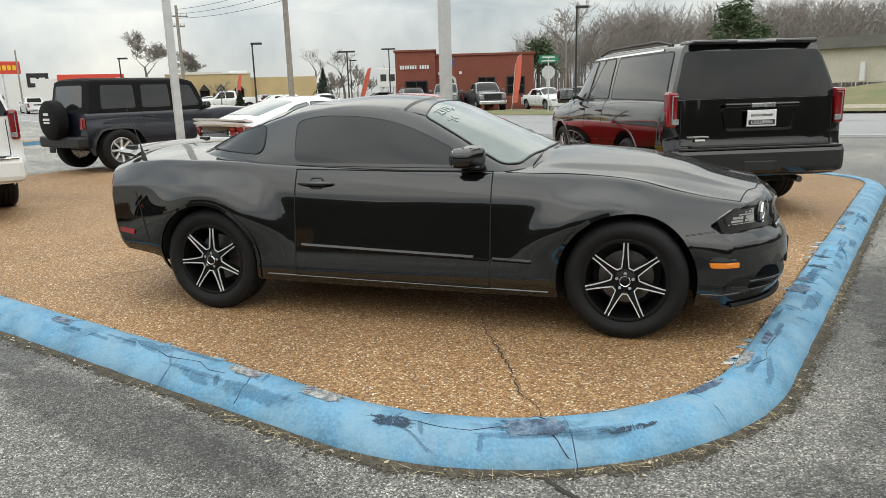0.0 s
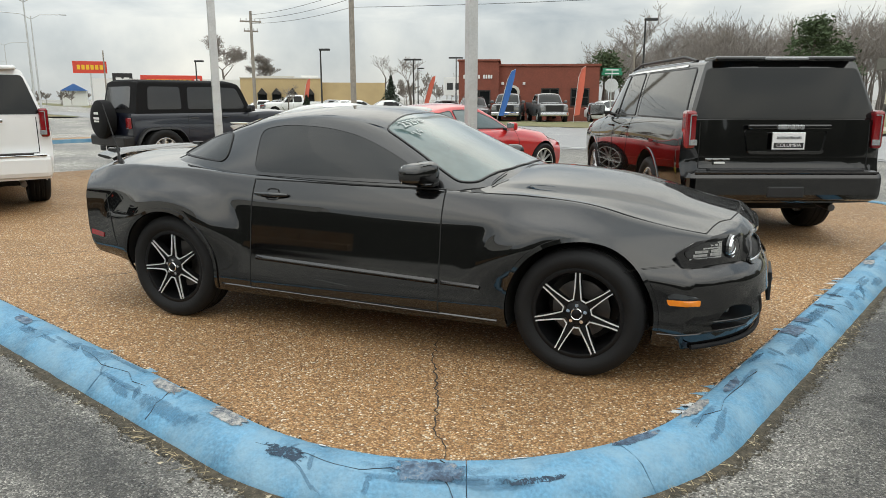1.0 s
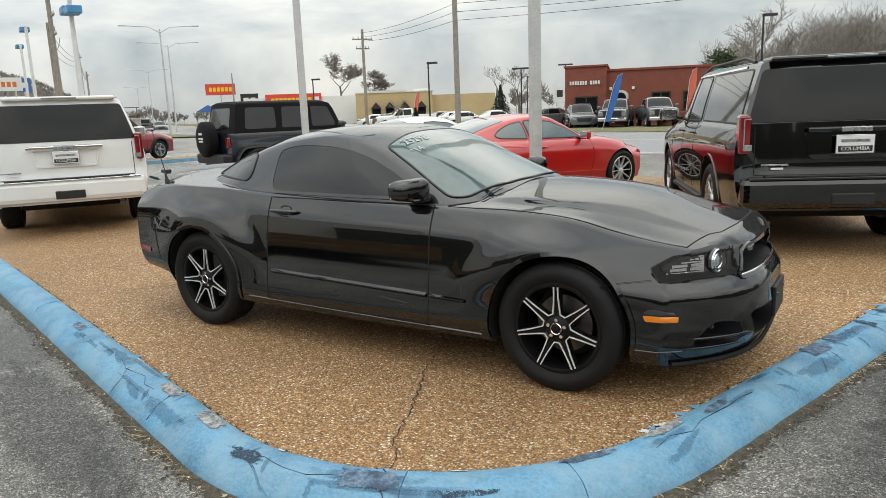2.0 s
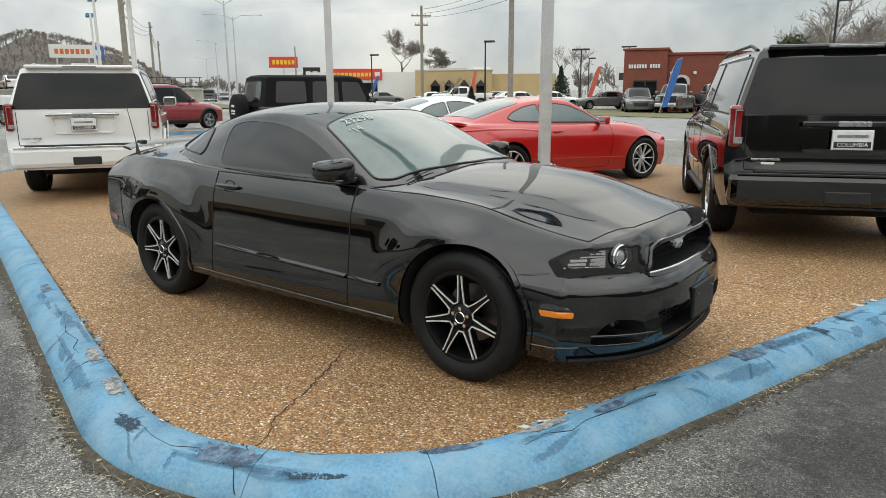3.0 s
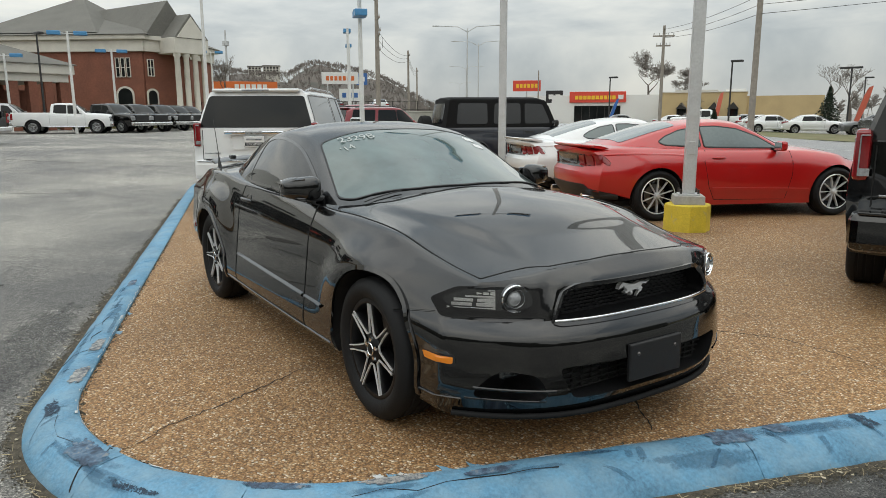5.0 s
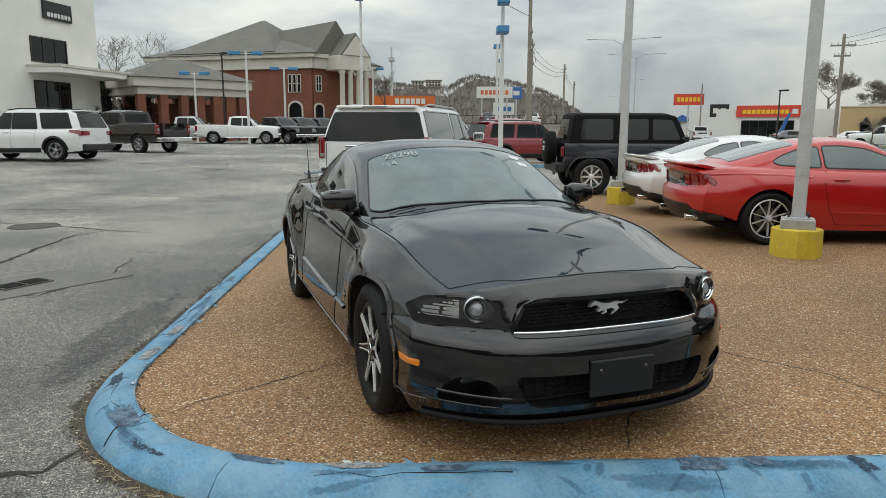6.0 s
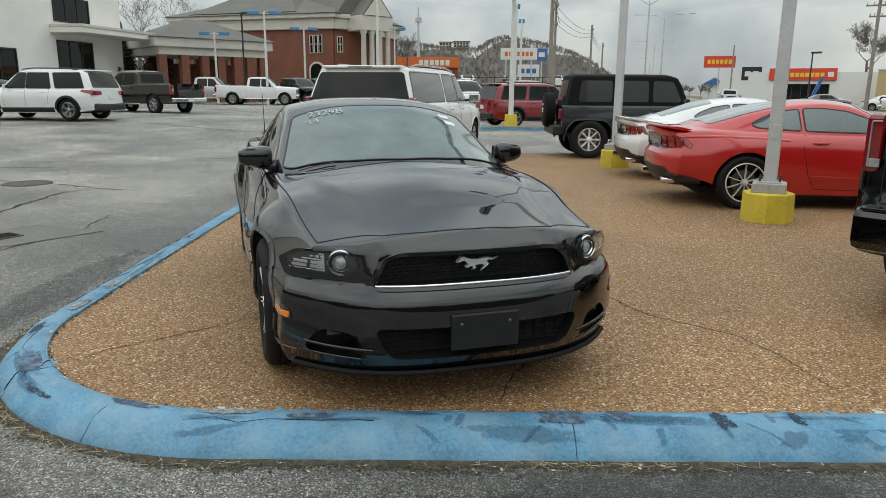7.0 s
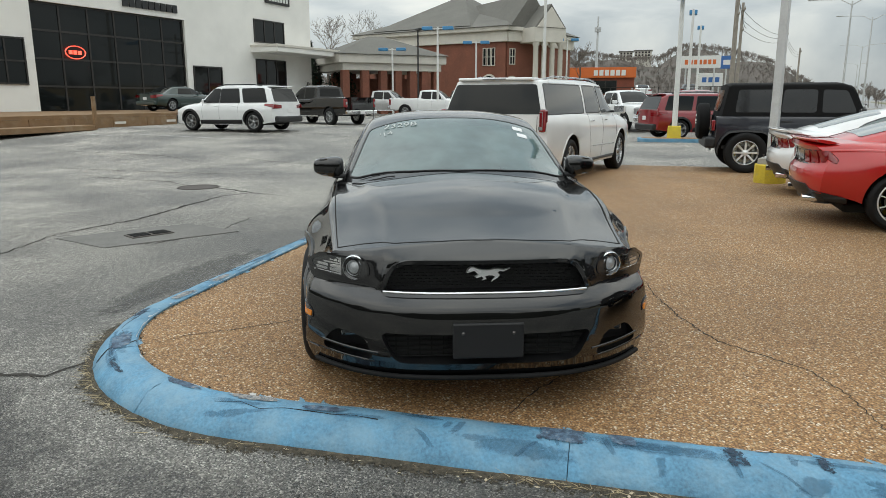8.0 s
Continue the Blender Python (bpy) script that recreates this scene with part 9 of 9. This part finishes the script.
for i in range(nz + 1):
    az = 122 + 63 * i / nz
    top = HILL_TOP(az)
    for j in range(9):
        t = j / 8
        d = 190 + 210 * t
        z = top * smooth01(t, 0.0, 1.0) * (0.9 + 0.1 * math.sin(i * 0.9 + j))
        hv.append((2 + d * math.cos(radians(az)), 1.5 + d * math.sin(radians(az)), z - 0.3))
for i in range(nz):
    for j in range(8):
        a = i * 9 + j
        hf.append((a, a + 9, a + 10, a + 1))
hill = new("backdrop", mesh_of(hv, hf, [HILL], True))
tagged(hill, "brown wooded hill behind the town", "hill", kind="structure")
spots = []
for k in range(4200):
    az = rw_.uniform(129.5, 168)
    t = rw_.random() ** 0.8
    d = 190 + 210 * t
    z = HILL_TOP(az) * smooth01(t, 0, 1) - 0.6
    spots.append((2 + d * math.cos(radians(az)), 1.5 + d * math.sin(radians(az)), z, rw_.uniform(1.8, 3.6)))
woods("hill_woodland", "bare trees covering the hill", spots, 8, 2, 0.055)


def tower():
    t = thing("radio_mast", "thin lattice radio mast on the hill", "mast", pose(-204, 140, 10))
    part("mast", lathe([(0, 19), (0.25, 19), (0.5, 0), (0, 0)], 6, POLE_GREY, "Z"), t)
    part("antenna", box_mesh(1.6, 1.6, 1.6, POLE_GREY, (0, 0, 14), 0.1), t)


tower()

# grassy bank beyond the highway on the right
bv, bf = [], []
for i in range(25):
    s = i / 24
    p = Vector((7.0, 46.0)).lerp(Vector((52, 10)), s)
    n = Vector((0.62, 0.78))
    for j, (d, z) in enumerate(((-1.5, -0.05), (0, 0.25), (1.5, 0.5), (4, 0.95), (8, 1.3), (14, 1.5), (24, 1.4), (34, 0.6))):
        q = p + n * d
        bv.append((q.x, q.y, z * smooth01(s, 0.12, 0.36) + 0.02 + 0.05 * math.sin(i * 1.7 + j * 2.3)))
for i in range(24):
    for j in range(7):
        a = i * 8 + j
        bf.append((a, a + 8, a + 9, a + 1))
bank = new("grass_bank", mesh_of(bv, bf, [GRASS], True))
tagged(bank, "dry grassy bank beyond the highway", "grass", kind="structure")
gr = new("gravel_strip", strip_mesh([(16, 33.0), (24, 28.0), (36, 20.0)], 2.2, GRAVEL, 0.25, 0.12))
tagged(gr, "heap of gravel along the grassy bank", "gravel", kind="structure")
gm_ = new("grass_rise", prism([(-50, 41), (-64, 52), (-84, 76), (-104, 70), (-100, 40), (-80, 22), (-64, 27)], -0.2, 1.75, GRASS))
tagged(gm_, "grassy rise behind the retaining wall", "grass", kind="structure")

# the side behind the viewer: an added, unseen dark bank closes it and darkens the paint's reflections
cv, cf = [], []
for i in range(41):
    a = radians(206 + 190 * i / 40)
    for j, (d, z) in enumerate(((30, 0.0), (32, 2.4), (34, 4.6), (38, 6.2), (46, 6.4))):
        k = 1 + 0.16 * math.sin(i * 1.3) + 0.1 * math.sin(i * 3.1)
        cv.append((2 + d * math.cos(a), 2 + d * math.sin(a), z * k - (0.1 if j == 0 else 0)))
for i in range(40):
    for j in range(4):
        a = i * 5 + j
        cf.append((a, a + 5, a + 6, a + 1))
behind = new("backdrop_bank", mesh_of(cv, cf, [UNSEEN_DARK], True))
tagged(behind, "unseen dark backdrop added behind the viewer to darken reflections", "bank", kind="structure")


# ---- marks and wear on the ground ----
def ground_ribbon(name, pts, width, material, label, cat, z, jag=0.02, seed=1, taper=True, step=0.06):
    """A thin uneven crack or seam lying on the ground."""
    rnd = random.Random(seed)
    P = [Vector(p) for p in pts]
    fine = []
    for p, q in zip(P, P[1:]):
        m = max(1, int((q - p).length / step))
        fine += [p.lerp(q, s / m) for s in range(m)]
    fine.append(P[-1])
    verts, faces = [], []
    for i, p in enumerate(fine):
        d = (fine[min(i + 1, len(fine) - 1)] - fine[max(i - 1, 0)]).normalized()
        n = Vector((-d.y, d.x))
        p = p + n * rnd.uniform(-jag, jag)
        w = width * rnd.uniform(0.45, 1.25) * (0.35 + 0.65 * math.sin(math.pi * min(1, max(0, i / (len(fine) - 1)))) if taper else 1)
        zz = z if z is not None else ground_z(p.x, p.y) + 0.004
        verts += [(p.x - n.x * w / 2, p.y - n.y * w / 2, zz), (p.x + n.x * w / 2, p.y + n.y * w / 2, zz + 0.0006)]
    for i in range(len(fine) - 1):
        faces.append((2 * i, 2 * i + 1, 2 * i + 3, 2 * i + 2))
    ob = new(name, mesh_of(verts, faces, [material]))
    return tagged(ob, label, cat, kind="structure")


PZ = PAD_Z + 0.0022
for k, pts in enumerate((
        [(0.23, 4.45), (0.25, 3.95), (0.30, 3.63), (0.335, 3.40), (0.34, 3.12), (0.40, 2.96), (0.43, 2.82)],
        [(1.75, 5.1), (1.93, 4.79), (2.05, 4.62), (2.14, 4.51)],
        [(0.2, 6.75), (0.61, 6.53), (1.16, 6.32), (1.68, 6.20), (2.23, 6.33), (2.57, 6.23), (3.0, 6.0)],
        [(-4.0, 6.2), (-3.2, 6.6), (-2.6, 7.0)], [(-3.0, 5.4), (-2.5, 5.75), (-2.2, 6.2)])):
    ground_ribbon("pad_crack", pts, 0.010, CRACK, "thin dark crack in the aggregate pad", "crack", PZ, 0.012, k + 1, True, 0.03)
# dark sealed patches in the asphalt beside the kerb
for k, (x, y, ax, ay, turn) in enumerate(((3.5, 4.7, 1.9, 0.70, 52), (2.75, 3.3, 1.8, 0.70, 48), (-1.6, 3.15, 1.5, 0.30, -36), (4.6, 4.6, 1.6, 0.8, 50), (1.3, 2.0, 1.4, 0.5, 15))):
    rs_ = random.Random(40 + k)
    c, sn = math.cos(radians(turn)), math.sin(radians(turn))
    ring = []
    for a in np.linspace(0, 2 * math.pi, 25)[:-1]:
        u, v = ax * math.cos(a) * rs_.uniform(0.8, 1.1), ay * math.sin(a) * rs_.uniform(0.75, 1.15)
        ring.append((x + u * c - v * sn, y + u * sn + v * c))
    tagged(new("asphalt_patch", wear_mesh(ring, lambda px, py: Vector((px, py, ground_z(px, py))), SEALER, 0.003)), "dark sealed patch worn into the asphalt", "asphalt patch", kind="structure")
# seams and cracks of the car park
for k, (pts, w) in enumerate((
        ([(-2.2, 0.9), (-3.42, 1.37), (-4.47, 1.76)], 0.03), ([(-4.47, 1.76), (-5.32, 2.67), (-6.4, 3.3), (-7.35, 3.89), (-7.5, 4.3)], 0.06),
        ([(-11.5, 1.51), (-9.97, 3.06), (-9.13, 3.35)], 0.05), ([(-9.1, 3.5), (-8.3, 4.0), (-7.54, 4.42), (-6.9, 4.9)], 0.05),
        ([(-4.40, 1.77), (-3.38, 2.85), (-4.03, 3.61), (-4.9, 4.1)], 0.03), ([(0.1, 1.9), (0.41, 2.08), (0.51, 2.32), (0.39, 2.52), (0.2, 2.62)], 0.03),
        ([(-14, 0.5), (-12.0, 2.9), (-10.6, 4.9)], 0.05), ([(-16, 4.2), (-13.2, 5.6), (-11.0, 7.6)], 0.04), ([(-19, 0), (-16, 3), (-14.5, 3.6)], 0.05),
        ([(-0.9, 1.0), (-0.2, 1.5), (0.2, 1.75), (0.55, 2.3)], 0.02), ([(2.4, 2.2), (2.9, 2.9), (3.4, 3.4), (3.6, 4.2)], 0.012), ([(-22, 8), (-18, 9.6), (-15, 12)], 0.05))):
    ground_ribbon("asphalt_crack", pts, w, CRACK, "dark weathered crack in the asphalt", "crack", None, 0.03, 30 + k, True, 0.09)
for k, (p, q) in enumerate((((-27.5, -1.5), (-24.0, 1.2)), ((-24.4, 2.0), (-20.4, 5.2)), ((-22.5, -4.5), (-19.0, -1.5)), ((-4.9, 0.6), (-3.4, 1.25)), ((-33, 6.5), (-29, 9.2)))):
    ground_ribbon("parking_line", [p, q], 0.10, LINE, "worn white parking bay line", "road marking", None, 0.004, 60 + k, False, 0.2)


def drain():
    x, y = -4.0, 2.80
    t = thing("storm_drain", "grey concrete storm drain apron with an iron grate", "drain", pose(x, y, ground_z(x, y) + 0.003, 0, 0, 25))
    part("apron", prism([(-0.55, -0.85), (0.40, -0.68), (0.58, 0.85), (-0.38, 0.68)], -0.02, 0.006, CONCRETE_DARK), t, "dark concrete apron")
    part("frame", box_mesh(0.26, 0.50, 0.016, STEEL_RUST, (0, 0, 0.002), 0.003), t)
    for k in range(2):
        for r in range(7):
            part("grate_bar", box_mesh(0.016, 0.20, 0.012, LINER, (-0.09 + r * 0.03, -0.12 + k * 0.24, 0.014), 0.002), t)


CONCRETE_DARK = mat("stained_concrete", (0.15, 0.145, 0.135), 0.9, vary=0.25, scale=3, fine=40, bump=0.2)
STEEL_RUST = mat("rusty_iron", (0.09, 0.08, 0.072), 0.8, 0.3, vary=0.3, scale=20)
drain()
mh = thing("manhole_cover", "round iron manhole cover in the asphalt", "manhole", pose(-8.75, 3.55, ground_z(-8.75, 3.55) + 0.002), me=lathe([(0.0, 0.006), (0.30, 0.006), (0.33, 0.004), (0.36, 0.012), (0.38, 0.0)], 32, STEEL_RUST, "Z"))

# worn places on the kerb's paint: place, how far down the kerb, length, height, lean
MARKS = [
    (0.37, 2.66, 0.42, 0.34, 0.42, SCUFF, 0.1), (-1.07, 3.39, 0.30, 0.30, 0.26, BARE, 0.2), (-0.62, 3.09, 0.30, 0.32, 0.30, BARE, 0.2), (1.25, 3.04, 0.25, 0.30, 0.22, SCUFF, 0.1),
    (1.56, 3.38, 0.24, 0.30, 0.24, BARE, 0.0), (1.83, 3.66, 0.34, 0.26, 0.16, SCUFF, -0.9), (2.22, 4.36, 0.12, 0.40, 0.18, BARE, 0.0), (2.47, 4.62, 0.30, 0.26, 0.48, SCUFF, 0.1), (2.61, 4.82, 0.26, 0.14, 0.42, SCUFF, 0.2),
    (2.92, 5.18, 0.38, 0.13, 0.60, RUB, 0.25), (3.10, 5.46, 0.34, 0.08, 0.55, RUB, 0.2), (-2.5, 4.4, 0.4, 0.30, 0.22, SCUFF, 0.3), (4.3, 7.3, 0.3, 0.34, 0.3, SCUFF, 0.2), (3.9, 6.6, 0.3, 0.26, 0.3, BARE, 0.2), (-0.2, 2.92, 0.5, 0.3, 0.3, RUB, 0.4), (0.75, 2.83, 0.62, 0.34, 0.16, RUB, 0.3)]
for k, (x, y, v, ls, lv, m_, lean) in enumerate(MARKS):
    part("paint_scuff", blotch(kerb_s(x, y), v, ls, lv, m_, 100 + k, 0.0045, lean * 0.3), kerb, "dark worn patch in the blue paint")
rk = random.Random(5)
s_near = kerb_s(-2.4, 4.4)
for k in range(34):
    s = rk.uniform(s_near, min(kerb_len - 0.4, s_near + 9.5))
    part("faded_streak", blotch(s, rk.uniform(0.25, 0.8), rk.uniform(0.15, 0.7), rk.uniform(0.08, 0.35), KERB_DARK, 900 + k, 0.0028, rk.uniform(-1, 1)), kerb, "darker rubbed paint")
for k in range(26):   # short slanting tyre rubs
    s = rk.uniform(s_near, min(kerb_len - 0.4, s_near + 9.5))
    part("rub_streak", blotch(s, rk.uniform(0.3, 0.7), rk.uniform(0.02, 0.05), rk.uniform(0.2, 0.5), KERB_DARK, 700 + k, 0.0036, rk.uniform(-0.6, 0.6)), kerb, "dark rubbed streak")
for k in range(120):
    s = rk.uniform(s_near, min(kerb_len - 0.3, s_near + 9.5))
    part("paint_chip", blotch(s, rk.choice((0.04, 0.05, 0.07, 0.09, 0.12, 0.16)), rk.uniform(0.03, 0.10), rk.uniform(0.03, 0.09), CHIP, 300 + k, 0.004), kerb, "pale chip in the paint")
for k in range(70):   # flaked paint on the arris beside the pad
    s = rk.uniform(s_near, min(kerb_len - 0.3, s_near + 8.0))
    part("paint_chip", blotch(s, rk.uniform(0.03, 0.07), rk.uniform(0.04, 0.14), rk.uniform(0.02, 0.05), CHIP if k % 3 else SCUFF, 1300 + k, 0.0046), kerb, "pale chip in the paint" if k % 3 else "dark chip in the paint")
for k in range(14):   # blue paint smeared over the edge of the pad
    s = rk.uniform(s_near, min(kerb_len - 0.3, s_near + 8.0))
    p, n = kerb_at(s)
    q = p + n * 0.02
    rr = [(q.x + 0.09 * rk.uniform(0.5, 1.2) * math.cos(a), q.y + 0.04 * rk.uniform(0.5, 1.2) * math.sin(a)) for a in np.linspace(0, 6.283, 13)[:-1]]
    part("paint_smear", wear_mesh(rr, lambda x, y: Vector((x, y, PAD_Z)), CHIP if k % 4 == 0 else SMEAR, 0.003), kerb, "smear of blue paint on the aggregate")
for k in range(5):
    s = s_near + 0.6 + k * 0.95 + rk.uniform(-0.2, 0.2)
    line = [(s + rk.uniform(-0.02, 0.02) + 0.012 * j, 0.05 + 0.12 * j) for j in range(8)] if k % 2 else [(s + 0.12 * j, 0.45 + rk.uniform(-0.06, 0.06)) for j in range(8)]
    part("kerb_crack", ribbon(line, kerb_surface, CRACK, 0.0022 if k % 2 else 0.0009, 0.003, step=0.03, flip=True), kerb)

# grit and dead grass along the kerb's foot
gvs, gfs = [], []
for k in range(5600):
    s = s_near - 3 + rk.random() * (kerb_len - s_near + 2.5)
    if not 0 <= s <= kerb_len:
        continue
    p, n = kerb_at(s)
    d = 0.25 + abs(rk.gauss(0, 0.045))
    if rk.random() < 0.25:
        d = -0.012 - abs(rk.gauss(0, 0.012))
        z0 = PAD_Z
    else:
        z0 = 0.0
    q = p - n * d
    r = rk.uniform(0.002, 0.007) if rk.random() < 0.9 else rk.uniform(0.007, 0.013)
    b = len(gvs)
    gvs += [(q.x - r, q.y - r * 0.6, z0), (q.x + r, q.y - r * 0.5, z0), (q.x + r * 0.3, q.y + r, z0), (q.x, q.y, z0 + r * 1.1)]
    gfs += [(b, b + 1, b + 3), (b + 1, b + 2, b + 3), (b + 2, b, b + 3)]
grit = new("gutter_grit", mesh_of(gvs, gfs, [DIRT]))
tagged(grit, "loose grit and small stones along the kerb", "grit", kind="stuff")
strip_v, strip_f, strip_w = [], [], []
n_s = 520
for i in range(n_s + 1):
    s = kerb_len * i / n_s
    p, n = kerb_at(s)
    w = 0.10 + 0.03 * math.sin(i * 0.35) + 0.025 * math.sin(i * 1.15)
    for d, z, k in ((0.235, 0.010, 1.0), (0.262, 0.0045, 0.9), (0.262 + w * 0.5, 0.004, 0.4), (0.262 + w, 0.0035, 0.0)):
        q = p - n * d
        strip_v.append((q.x, q.y, z))
        strip_w.append(k)
for i in range(n_s):
    for c in range(3):
        a = 4 * i + c
        strip_f.append((a, a + 1, a + 5, a + 4))
gme = mesh_of(strip_v, strip_f, [SOIL], True)
gme.attributes.new("wear", "FLOAT", "POINT").data.foreach_set("value", strip_w)
gs = new("gutter_dirt", gme)
tagged(gs, "line of dirt and dead grass at the kerb's foot", "dirt", kind="structure")
rs = random.Random(9)
wv, wf = [], []
for k in range(420):
    s = rs.choice((kerb_s(0.55, 2.8), kerb_s(1.1, 3.0), kerb_s(-0.6, 3.1), kerb_s(2.55, 4.8))) + rs.gauss(0, 0.35)
    s = min(kerb_len - 0.1, max(0.1, s))
    p, n = kerb_at(s)
    q = p - n * (0.26 + abs(rs.gauss(0, 0.03)))
    a = rs.uniform(0, 6.28)
    L = rs.uniform(0.03, 0.11)
    dx, dy = math.cos(a) * L, math.sin(a) * L
    b = len(wv)
    wv += [(q.x, q.y, 0.004), (q.x + dy * 0.03, q.y - dx * 0.03, 0.006), (q.x + dx, q.y + dy, rs.uniform(0.005, 0.03))]
    wf.append((b, b + 1, b + 2))
lv_, lf_ = [], []
for k in range(170):   # dry leaf scraps
    s = rs.uniform(s_near - 1, kerb_len - 0.3)
    p, n = kerb_at(s)
    q = p - n * (0.26 + abs(rs.gauss(0, 0.05)))
    a, r = rs.uniform(0, 6.28), rs.uniform(0.006, 0.017)
    b = len(lv_)
    for t, e in ((0, 1.0), (1.5, 0.5), (3.0, 0.9), (4.6, 0.45)):
        lv_.append((q.x + r * e * math.cos(a + t), q.y + r * e * math.sin(a + t), 0.006 + rs.uniform(0, 0.007)))
    lf_.append((b, b + 1, b + 2, b + 3))
tagged(new("leaf_litter", mesh_of(lv_, lf_, [LEAF])), "pale dry leaf scraps in the gutter", "leaf litter", kind="stuff")
STRAW = mat("dead_grass_straw", (0.38, 0.31, 0.19), 0.9, vary=0.3, scale=20)
st = new("dead_grass", mesh_of(wv, wf, [STRAW]))
tagged(st, "wisps of dead grass in the gutter", "grass", kind="stuff")

# blue-kerbed island further back
isl = thing("kerb_island", "blue-kerbed island with tan aggregate by the white lamp", "island", pose(-15.65, 21.75, 0.06, 0, 0, 54))
IP = rounded([(-2.7, -0.7), (3.6, -0.7), (3.6, 0.7), (-2.7, 0.7)], 0.6, 5, 0.5)
part("island_kerb", prism([(p.x * 1.0, p.y * 1.0) for p in IP], 0, 0.15, KERB_BLUE, 0.03), isl, "blue kerb")
part("island_top", prism([(p.x * 0.95, p.y * 0.78) for p in IP], 0.10, 0.154, PEBBLE), isl, "tan aggregate top")
